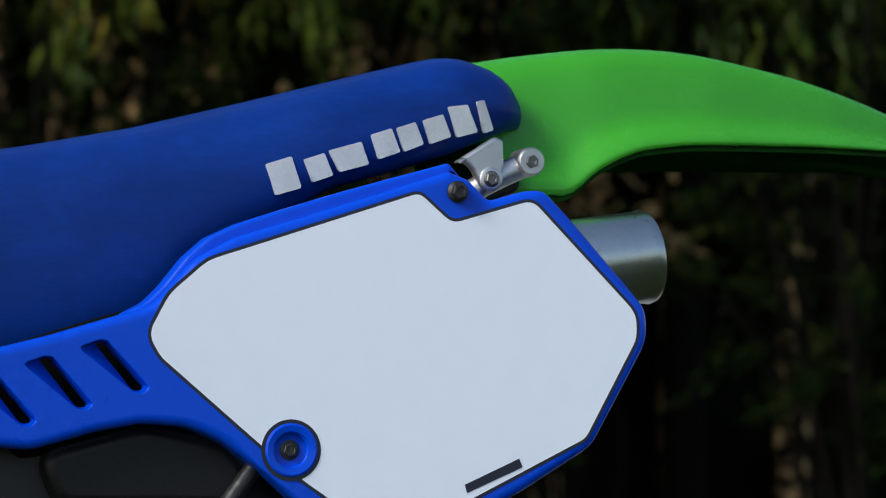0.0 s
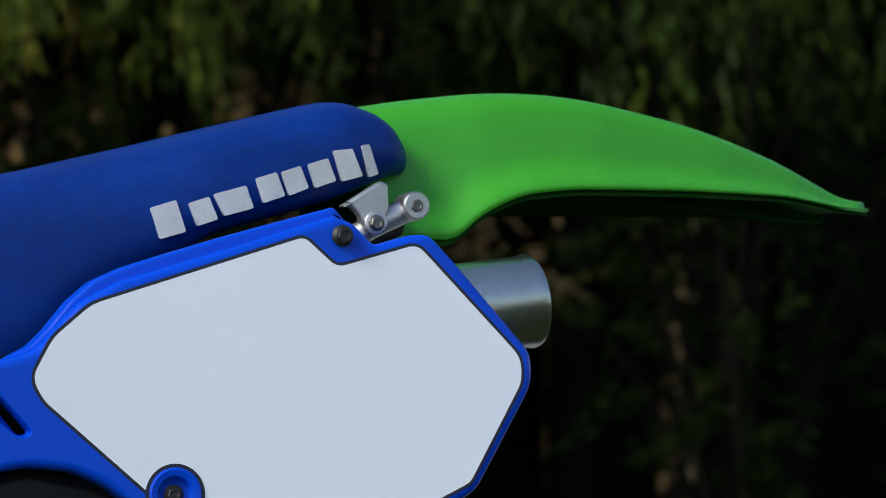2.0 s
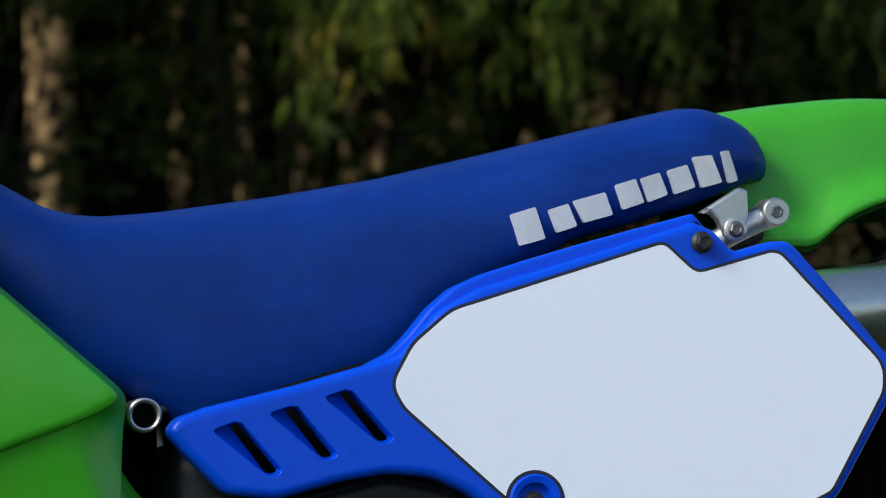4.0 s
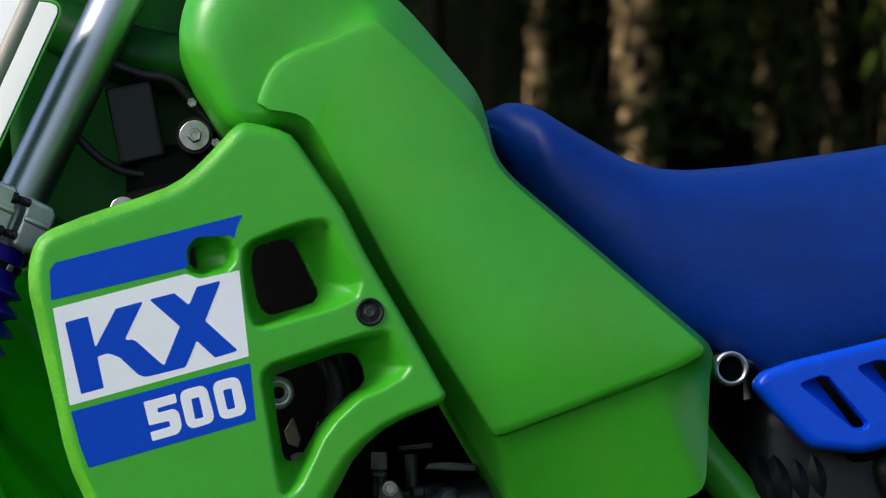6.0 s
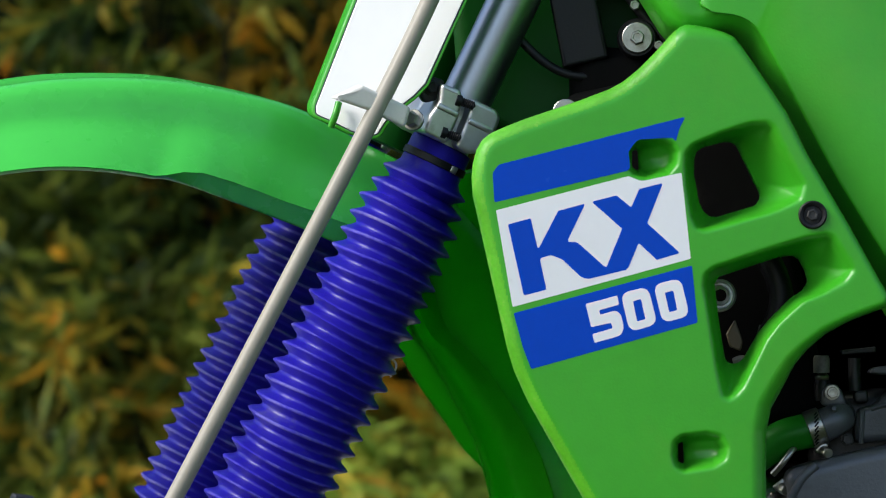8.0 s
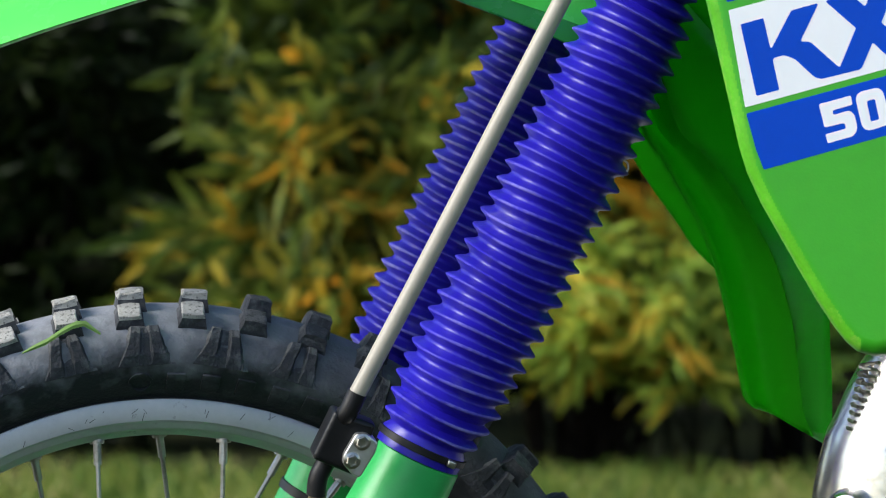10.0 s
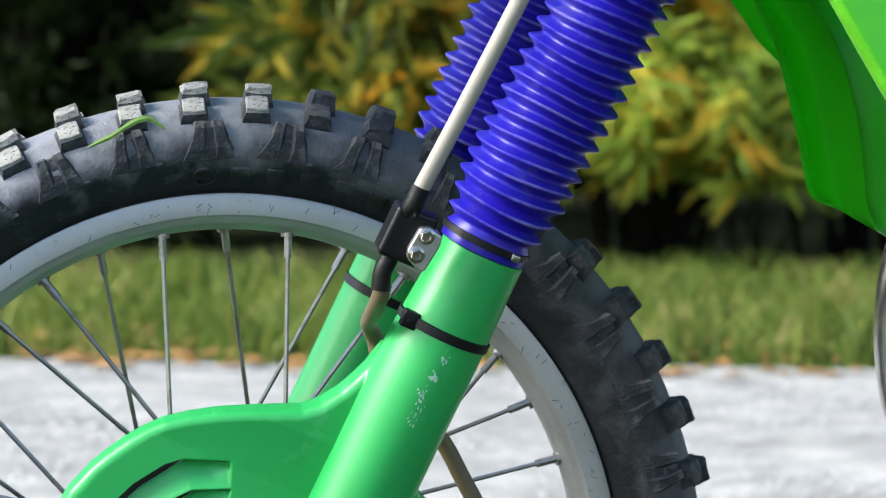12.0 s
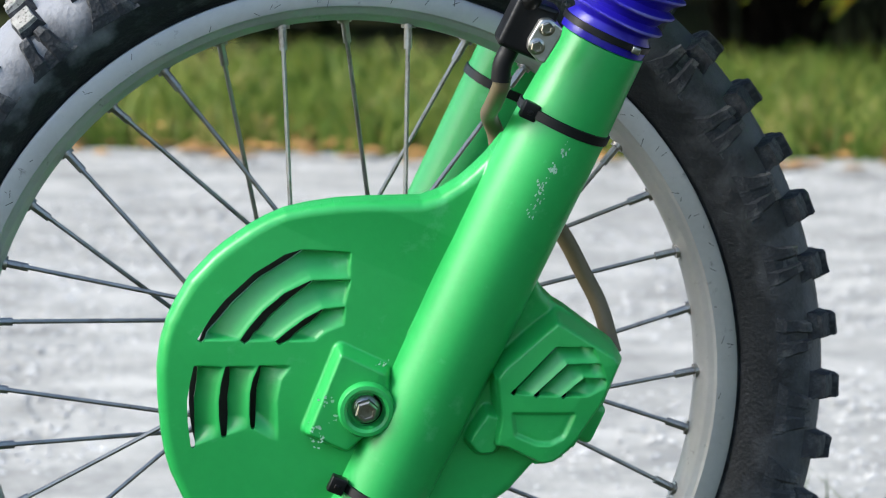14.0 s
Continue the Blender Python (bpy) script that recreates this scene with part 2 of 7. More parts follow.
def slab(loops, back, front, bevel=0.0, steps=3, place=place_world, bend=None, hole_bevel=0.0025, share=None):
    """A plate with holes: the first loop is the outline, the rest are holes; rounded edges at the front."""
    bm = bmesh.new()
    sgn = 1 if front > back else -1
    rings_front, rings_back = [], []
    for li, loop in enumerate(loops):
        rows = [(0.0, back), (0.0, front - sgn * bevel)]
        bv = bevel if li == 0 else min(bevel, hole_bevel)
        rows[1] = (0.0, front - sgn * bv)
        if bv:
            for k in range(1, steps + 1):
                a = math.pi / 2 * k / steps
                rows.append((bv * (1 - math.cos(a)), front - sgn * bv * (1 - math.sin(a))))
            rows.append((bv * 1.0 + min(0.0012, bv * 0.3), front))
        prev = None
        for d, y in rows:
            pts = offset(loop, [d * share(p) for p in loop] if li == 0 and share else d if li == 0 else -d) if d else loop
            ring = [bm.verts.new(place(p.x, p.y, y + (bend(p.x, p.y) if bend else 0))) for p in pts]
            if prev:
                for i in range(len(ring)):
                    j = (i + 1) % len(ring)
                    bm.faces.new((prev[i], prev[j], ring[j], ring[i]))
            else:
                rings_back.append(ring)
            prev = ring
        rings_front.append(prev)
    for rings in (rings_front, rings_back):
        edges = []
        for ring in rings:
            for i in range(len(ring)):
                e = bm.edges.get((ring[i], ring[(i + 1) % len(ring)])) or bm.edges.new((ring[i], ring[(i + 1) % len(ring)]))
                edges.append(e)
        bmesh.ops.triangle_fill(bm, use_beauty=True, use_dissolve=False, edges=edges)
    return bm


def resample(loop, n):
    """n points evenly along a closed outline."""
    pts = [Vector(p) for p in loop] + [Vector(loop[0])]
    acc = [0.0]
    for a, b in zip(pts, pts[1:]):
        acc.append(acc[-1] + (b - a).length)
    out, k = [], 0
    for i in range(n):
        s = acc[-1] * i / n
        while acc[k + 1] < s:
            k += 1
        t = (s - acc[k]) / max(1e-9, acc[k + 1] - acc[k])
        out.append(pts[k].lerp(pts[k + 1], t))
    return out


def loft(rings, closed=True, caps=True, bm=None):
    """Skin through rings of equally many points."""
    bm = bm or bmesh.new()
    vs = [[bm.verts.new(p) for p in r] for r in rings]
    n = len(vs[0])
    for a, b in zip(vs, vs[1:]):
        for i in range(n if closed else n - 1):
            j = (i + 1) % n
            bm.faces.new((a[i], a[j], b[j], b[i]))
    if caps and closed:
        bm.faces.new(vs[0])
        bm.faces.new(vs[-1])
    return bm


def pocket(outer, inner, front, back, place=place_world, n=64):
    """The sloping wall of a recess, from an opening's outline down to a smaller one behind it."""
    a, dense = resample(outer, n), resample(inner, 420)
    b = [min(dense, key=lambda q: (q - p).length_squared) for p in a]
    b = [(b[i - 2] + b[i - 1] + b[i] + b[(i + 1) % n] + b[(i + 2) % n]) / 5 for i in range(n)]
    rings = []
    for i in range(6):
        t = i / 5
        y = front + (back - front) * t
        rings.append([place(*(p.lerp(q, t ** 1.3)), y) for p, q in zip(a, b)])
    rings.append([place(*(p + (p - q) * 0.0), back) for p, q in zip(b, a)])
    return loft(rings, caps=False)


def spline(points, n=8):
    """Catmull-Rom through points."""
    P = [Vector(p) for p in points]
    P = [P[0] * 2 - P[1]] + P + [P[-1] * 2 - P[-2]]
    out = []
    for i in range(1, len(P) - 2):
        for k in range(n):
            t = k / n
            a, b, c, d = P[i - 1], P[i], P[i + 1], P[i + 2]
            out.append(0.5 * ((2 * b) + (c - a) * t + (2 * a - 5 * b + 4 * c - d) * t * t + (3 * b - a - 3 * c + d) * t ** 3))
    out.append(P[-2])
    return out


def tube(points, radius, seg=14, smooth=6, radii=None):
    pts = spline(points, smooth) if len(points) > 2 else [Vector(p) for p in points]
    rs = [radius] * len(pts)
    if radii:
        for i in range(len(pts)):
            f = i / (len(pts) - 1) * (len(radii) - 1)
            k = min(int(f), len(radii) - 2)
            rs[i] = radii[k] + (radii[k + 1] - radii[k]) * (f - k)
    rings = []
    ref = Vector((0, 1, 0))
    for i, p in enumerate(pts):
        t = (pts[min(i + 1, len(pts) - 1)] - pts[max(i - 1, 0)]).normalized()
        if abs(t.dot(ref)) > 0.95:
            ref = Vector((1, 0, 0))
        u = t.cross(ref).normalized()
        v = t.cross(u)
        rings.append([p + (u * math.cos(a) + v * math.sin(a)) * rs[i] for a in (2 * math.pi * k / seg for k in range(seg))])
    return loft(rings)


def lathe(profile, origin, axis, seg=32, closed_profile=False):
    """Turns (radius, height) pairs round an axis."""
    origin, axis = Vector(origin), Vector(axis).normalized()
    u = axis.orthogonal().normalized()
    v = axis.cross(u)
    rows = list(profile) + ([profile[0]] if closed_profile else [])
    bm = bmesh.new()
    rings = []
    for r, h in rows:
        rings.append([bm.verts.new(origin + axis * h + (u * math.cos(a) + v * math.sin(a)) * max(r, 1e-5))
                      for a in (2 * math.pi * k / seg for k in range(seg))])
    for a, b in zip(rings, rings[1:]):
        for i in range(seg):
            j = (i + 1) % seg
            bm.faces.new((a[i], a[j], b[j], b[i]))
    bmesh.ops.remove_doubles(bm, verts=bm.verts, dist=3e-5)
    return bm


def rbox(sx, sy, sz, bevel, M, seg=3):
    bm = bmesh.new()
    bmesh.ops.create_cube(bm, size=1)
    bm.transform(Matrix.Diagonal((sx, sy, sz, 1)))
    if bevel:
        bmesh.ops.bevel(bm, geom=bm.edges[:] + bm.verts[:], offset=bevel, segments=seg, affect="EDGES", profile=0.5)
    bm.transform(M)
    return bm


def frame_at(origin, axis, up=(0, 0, 1)):
    z = Vector(axis).normalized()
    x = Vector(up).cross(z)
    if x.length < 1e-3:
        x = Vector((1, 0, 0)).cross(z)
    x.normalize()
    y = z.cross(x)
    M = Matrix((x, y, z)).transposed().to_4x4()
    M.translation = origin
    return M


def hex_bolt(name, origin, axis, across, height, parent, mat=None, flange=None, washer=None, label=""):
    """A bolt head: hexagon with a dished top, a flange and, if given, a washer."""
    bm = bmesh.new()
    M = frame_at(origin, axis)
    r = across / math.sqrt(3)
    z0 = 0.0
    if washer:
        b2 = lathe([(r * 0.6, 0), (washer, 0), (washer, 0.0016), (washer * 0.94, 0.002), (r * 0.6, 0.002)], (0, 0, 0), (0, 0, 1), 32)
        tmp = bpy.data.meshes.new("tmp")
        b2.to_mesh(tmp)
        b2.free()
        bm.from_mesh(tmp)
        bpy.data.meshes.remove(tmp)
        z0 = 0.002
    if flange:
        b2 = lathe([(0, z0), (flange, z0), (flange, z0 + height * 0.18), (r * 0.9, z0 + height * 0.4)], (0, 0, 0), (0, 0, 1), 28)
        tmp = bpy.data.meshes.new("tmp")
        b2.to_mesh(tmp)
        b2.free()
        bm.from_mesh(tmp)
        bpy.data.meshes.remove(tmp)
    rows = [(r, z0), (r, z0 + height * 0.86), (r * 0.86, z0 + height), (r * 0.6, z0 + height), (r * 0.52, z0 + height * 0.9), (0.0001, z0 + height * 0.88)]
    rings = []
    for rr, h in rows:
        rings.append([bm.verts.new((rr * math.cos(a), rr * math.sin(a), h)) for a in (math.pi / 3 * k + 0.3 for k in range(6))])
    for a, b in zip(rings, rings[1:]):
        for i in range(6):
            bm.faces.new((a[i], a[(i + 1) % 6], b[(i + 1) % 6], b[i]))
    return part(name, bm, mat or STEEL, parent, label, angle=25, M=M)


def sdist(P, poly):
    """Distance of points to a closed outline, positive inside."""
    poly = np.array([tuple(q)[:2] for q in poly], float)
    best, inside = np.full(len(P), 9.0), np.zeros(len(P), bool)
    for a, b in zip(poly, np.roll(poly, -1, 0)):
        e = b - a
        t = np.clip(((P - a) @ e) / max(e @ e, 1e-14), 0, 1)
        best = np.minimum(best, np.hypot(*(P - a - t[:, None] * e).T))
        cross = ((a[1] > P[:, 1]) != (b[1] > P[:, 1])) & (P[:, 0] < a[0] + (P[:, 1] - a[1]) * e[0] / (e[1] if abs(e[1]) > 1e-12 else 1e-12))
        inside ^= cross
    return np.where(inside, best, -best)


def cdist(P, line):
    """Distance of points to an open line."""
    best = np.full(len(P), 9.0)
    for a, b in zip(np.array(line[:-1]), np.array(line[1:])):
        e = b - a
        t = np.clip(((P - a) @ e) / (e @ e), 0, 1)
        best = np.minimum(best, np.hypot(*(P - a - t[:, None] * e).T))
    return best


def ease(x):
    x = np.clip(x, 0, 1)
    return x * x * (3 - 2 * x)


def smax(a, b, k):
    h = np.clip(0.5 + 0.5 * (a - b) / k, 0, 1)
    return b + (a - b) * h + k * h * (1 - h)


def rounded(d, r):
    """Rise of an edge rolled over a radius, 0 at the outline to r inside."""
    q = np.clip(d, 0, r)
    return np.sqrt(np.maximum(0, r * r - (r - q) ** 2))


def mould_grid(loop, holes, step):
    """Points of a fine grid over an outline with holes, pulled on to their edges."""
    lo = np.array([min(q[k] for q in loop) for k in (0, 1)]) - 2.5 * step
    hi = np.array([max(q[k] for q in loop) for k in (0, 1)]) + 2.5 * step
    gu, gv = np.arange(lo[0], hi[0], step), np.arange(lo[1], hi[1], step)
    P = np.stack(np.meshgrid(gu, gv), -1).reshape(-1, 2)
    rim = sdist(P, loop)
    hole = np.max([sdist(P, q) for q in holes], axis=0)
    edge = np.where(np.abs(rim) < np.abs(hole), rim, -hole)
    g = np.stack(np.gradient(edge.reshape(len(gv), len(gu)), step)[::-1], -1).reshape(-1, 2)
    g = g / np.maximum(1e-6, np.hypot(*g.T))[:, None]
    snap = np.abs(edge) < step * 0.74
    P = np.where(snap[:, None], P - g * edge[:, None], P)
    keep = (np.minimum(rim, -hole) > -1e-6) | snap
    rim = np.where(snap & (np.abs(rim) < step), 0.0, rim)
    return P, keep, rim, hole, len(gu)


def mould_mesh(P, verts, keep, nu):
    """Quads between the kept grid points."""
    idx = np.where(keep)[0]
    place = np.full(len(P), -1)
    place[idx] = np.arange(len(idx))
    grid = place.reshape(-1, nu)
    quads = np.stack([grid[:-1, :-1], grid[:-1, 1:], grid[1:, 1:], grid[1:, :-1]], -1).reshape(-1, 4)
    me = bpy.data.meshes.new("moulding")
    me.from_pydata(verts[idx].tolist(), [], quads[quads.min(1) >= 0].tolist())
    bm = bmesh.new()
    bm.from_mesh(me)
    bpy.data.meshes.remove(me)
    bmesh.ops.delete(bm, geom=[v for v in bm.verts if not v.link_faces], context="VERTS")
    return bm


def merge(*bms):
    out = bmesh.new()
    for b in bms:
        tmp = bpy.data.meshes.new("tmp")
        b.to_mesh(tmp)
        b.free()
        out.from_mesh(tmp)
        bpy.data.meshes.remove(tmp)
    return out


def lerp_table(table, x):
    """Piecewise smooth value from (x, value) rows, x rising."""
    if x <= table[0][0]:
        return table[0][1]
    for (a, va), (b, vb) in zip(table, table[1:]):
        if x <= b:
            t = (x - a) / (b - a)
            return va + (vb - va) * t
    return table[-1][1]


# ---------------------------------------------------------------- ground and distance
GROUND_Z = -0.010
bm = bmesh.new()
bmesh.ops.create_grid(bm, x_segments=8, y_segments=8, size=600)
ground = part("ground", bm, material("brown_soil", (0.026, 0.030, 0.013), 0.95, spec=0.1, vary=0.4, scale=1.2, bump=0.6, bump_scale=30,
              dirt=(0.04, 0.05, 0.015), dirt_amount=0.6, dirt_scale=0.8), None, M=Matrix.Translation((0, 0, GROUND_Z - 0.03)))
tagged(ground, "bare brown soil under the grass and shrubs", "ground", kind="structure")

GRAVEL = material("pale_gravel", (0.44, 0.425, 0.385), 0.95, vary=0.40, scale=7.0, bump=1.0, bump_scale=90,
                  dirt=(0.19, 0.19, 0.18), dirt_amount=0.60, dirt_scale=9.0, streak=(0.7, 1.0, 1))
bm = bmesh.new()
NX, NY = 120, 60
grid = []
for j in range(NY + 1):
    row = []
    for i in range(NX + 1):
        x, y = -9 + 20 * i / NX, 0.72 + 3.73 * j / NY
        if j == 0:
            y += 0.10 * noise.noise((x * 1.7, 4, 3))
        if j == NY:
            y += 0.12 * noise.noise((x * 1.3, 0, 3)) + 0.05 * noise.noise((x * 6, 1, 3))
        row.append(bm.verts.new((x, y, GROUND_Z + 0.012 * noise.noise((x * 1.7, y * 1.7, 0)) * min(1, abs(y) / 1.0))))
    grid.append(row)
for j in range(NY):
    for i in range(NX):
        bm.faces.new((grid[j][i], grid[j][i + 1], grid[j + 1][i + 1], grid[j + 1][i]))
gravel = tagged(part("gravel_drive", bm, GRAVEL), "pale grey compacted gravel drive", "gravel", kind="structure")


def scatter(name, count, xr, yr, size, mat, label, category, seed, flat=0.6, z=GROUND_Z):
    """Many small stones in one mesh."""
    g = np.random.default_rng(seed)
    base = np.array([(0, 0, 1), (1, 0, 0), (0, 1, 0), (-1, 0, 0), (0, -1, 0)], float)
    tri = [(0, 1, 2), (0, 2, 3), (0, 3, 4), (0, 4, 1)]
    V, Fc = [], []
    for k in range(count):
        p = np.array([g.uniform(*xr), g.uniform(*yr), z])
        s = size * g.uniform(0.5, 1.5) * np.array([1, g.uniform(0.6, 1), flat])
        a = g.uniform(0, 6.28)
        b = base * s * g.uniform(0.7, 1.2, (5, 1))
        r = np.stack([b[:, 0] * np.cos(a) - b[:, 1] * np.sin(a), b[:, 0] * np.sin(a) + b[:, 1] * np.cos(a), b[:, 2]], 1)
        V.extend((r + p).tolist())
        Fc.extend([(t[0] + 5 * k, t[1] + 5 * k, t[2] + 5 * k) for t in tri])
    me = bpy.data.meshes.new(name)
    me.from_pydata(V, [], Fc)
    me.materials.append(mat)
    return tagged(new(name, me), label, category, kind="stuff")


PEBBLE = material("grey_pebbles", (0.46, 0.45, 0.43), 0.9, vary=0.2, scale=30, island=0.35)
scatter("gravel_stones", 30000, (-3.4, 1.2), (0.8, 4.4), 0.0065, PEBBLE, "loose pale grey stones on the drive", "gravel", 5, flat=0.4)
LITTER = material("fallen_leaves", (0.38, 0.20, 0.06), 0.8, vary=0.3, scale=30, island=0.5)
scatter("leaf_litter", 900, (-4.5, 5.5), (4.25, 5.0), 0.035, LITTER, "fallen yellow and brown leaves along the verge", "leaves", 6, flat=0.25, z=0.0)


def blades(name, count, xr, yr, height, width, mat, label, seed, lean=0.35):
    """A strip of grass: bent two-piece blades in one mesh."""
    g = np.random.default_rng(seed)
    x, y = g.uniform(*xr, count), g.uniform(*yr, count)
    h = height * g.uniform(0.35, 1.2, count)
    a, tilt = g.uniform(0, 6.28, count), g.normal(0, lean, (count, 2))
    dx, dy = np.cos(a) * width, np.sin(a) * width
    z0 = np.full(count, GROUND_Z - 0.02)
    v = np.empty((count, 5, 3))
    v[:, 0] = np.stack([x - dx, y - dy, z0], 1)
    v[:, 1] = np.stack([x + dx, y + dy, z0], 1)
    mx, my = x + tilt[:, 0] * h * 0.35, y + tilt[:, 1] * h * 0.35
    v[:, 2] = np.stack([mx + dx * 0.8, my + dy * 0.8, z0 + h * 0.6], 1)
    v[:, 3] = np.stack([mx - dx * 0.8, my - dy * 0.8, z0 + h * 0.6], 1)
    v[:, 4] = np.stack([x + tilt[:, 0] * h, y + tilt[:, 1] * h, z0 + h], 1)
    f = []
    for k in range(count):
        o = 5 * k
        f.append((o, o + 1, o + 2, o + 3))
        f.append((o + 3, o + 2, o + 4))
    me = bpy.data.meshes.new(name)
    me.from_pydata(v.reshape(-1, 3).tolist(), [], f)
    me.materials.append(mat)
    return tagged(new(name, me), label, "grass", kind="stuff")


def leaf_material(name, ramp, rough=0.5, through_light=0.45, gloss=0.2, patches=1.1):
    """Thin leaf: diffuse and translucent, coloured leaf by leaf."""
    m = bpy.data.materials.new(name)
    m.use_nodes = True
    nt = m.node_tree
    n, l = nt.nodes, nt.links
    b = n["Principled BSDF"]
    geo = n.new("ShaderNodeNewGeometry")
    tc = n.new("ShaderNodeTexCoord")
    patch = n.new("ShaderNodeTexNoise")
    patch.inputs["Scale"].default_value = patches
    l.new(tc.outputs["Object"], patch.inputs["Vector"])
    mixv = n.new("ShaderNodeMath")
    mixv.operation = "MULTIPLY_ADD"
    l.new(geo.outputs["Random Per Island"], mixv.inputs[0])
    mixv.inputs[1].default_value = 0.5
    off = n.new("ShaderNodeMapRange")
    l.new(patch.outputs[0], off.inputs[0])
    off.inputs[1].default_value, off.inputs[2].default_value = 0.32, 0.68
    off.inputs[3].default_value, off.inputs[4].default_value = 0.0, 0.5
    l.new(off.outputs[0], mixv.inputs[2])
    cr = n.new("ShaderNodeValToRGB")
    while len(cr.color_ramp.elements) < len(ramp):
        cr.color_ramp.elements.new(0.5)
    for e, (p, c) in zip(cr.color_ramp.elements, ramp):
        e.position, e.color = p, (*c, 1)
    l.new(mixv.outputs[0], cr.inputs[0])
    l.new(cr.outputs[0], b.inputs["Base Color"])
    b.inputs["Roughness"].default_value = rough
    b.inputs["Specular IOR Level"].default_value = gloss
    tr = n.new("ShaderNodeBsdfTranslucent")
    l.new(cr.outputs[0], tr.inputs[0])
    mx = n.new("ShaderNodeMixShader")
    mx.inputs[0].default_value = through_light
    l.new(b.outputs[0], mx.inputs[1])
    l.new(tr.outputs[0], mx.inputs[2])
    l.new(mx.outputs[0], n["Material Output"].inputs[0])
    return m


GRASS = leaf_material("verge_grass", [(0.0, (0.03, 0.06, 0.012)), (0.35, (0.11, 0.19, 0.03)), (0.7, (0.28, 0.32, 0.07)), (1.0, (0.52, 0.42, 0.18))], patches=4.0)
LAWN = leaf_material("near_grass", [(0.0, (0.035, 0.06, 0.012)), (0.5, (0.06, 0.10, 0.02)), (1.0, (0.12, 0.13, 0.03))])
blades("near_grass", 70000, (-6.5, 6.5), (-6.5, 0.78), 0.095, 0.004, LAWN, "short green grass beside the drive", 8)
blades("grass_tuft", 160, (-0.26, -0.10), (0.75, 0.95), 0.10, 0.003, LAWN, "thin grass tuft growing through the gravel", 9, lean=0.6)
blades("verge_grass", 30000, (-5.0, 6.0), (4.4, 6.1), 0.12, 0.006, GRASS, "unmown yellow-green grass along the drive", 7, lean=0.55)
GREEN_LEAF = leaf_material("hanging_green_leaf", [(0.0, (0.008, 0.018, 0.003)), (0.5, (0.045, 0.085, 0.010)), (0.85, (0.15, 0.20, 0.022)), (1.0, (0.36, 0.26, 0.03))], through_light=0.5)
# near-black leaf tones carrying the deep shade under the trees
SHADED_LEAF = leaf_material("shaded_tree_leaf", [(0.0, (0.004, 0.008, 0.003)), (0.5, (0.009, 0.018, 0.004)), (0.8, (0.018, 0.032, 0.007)), (1.0, (0.05, 0.055, 0.012))], gloss=0.03)
# bark kept near black, the wood's shade put into its colour
TWIG = material("shaded_bark", (0.006, 0.005, 0.004), 0.9, spec=0.05, vary=0.3, scale=20, bump=0.5, bump_scale=80)


def leaves_mesh(name, centres, directions, length, width, mat, parent, seed):
    """Narrow pointed leaves, each folded along its middle."""
    g = np.random.default_rng(seed)
    n = len(centres)
    d = directions / np.linalg.norm(directions, axis=1, keepdims=True)
    r = g.normal(size=(n, 3))
    s = np.cross(d, r)
    s /= np.linalg.norm(s, axis=1, keepdims=True)
    up = np.cross(s, d)
    L = length * g.uniform(0.55, 1.3, (n, 1))
    Wd = width * g.uniform(0.7, 1.3, (n, 1))
    v = np.empty((n, 6, 3))
    v[:, 0] = centres
    v[:, 1] = centres + d * L * 0.45 + s * Wd - up * L * 0.03
    v[:, 2] = centres + d * L * 0.5 + up * Wd * 0.35
    v[:, 3] = centres + d * L * 0.45 - s * Wd - up * L * 0.03
    v[:, 4] = centres + d * L - up * L * 0.16
    v[:, 5] = centres + d * L * 0.98 - up * L * 0.15
    f = []
    for k in range(n):
        o = 6 * k
        f += [(o, o + 1, o + 2), (o, o + 2, o + 3), (o + 1, o + 4, o + 2), (o + 2, o + 5, o + 3)]
    me = bpy.data.meshes.new(name)
    me.from_pydata(v.reshape(-1, 3).tolist(), [], f)
    me.materials.append(mat)
    ob = new(name, me)
    ob.parent = parent
    return ob


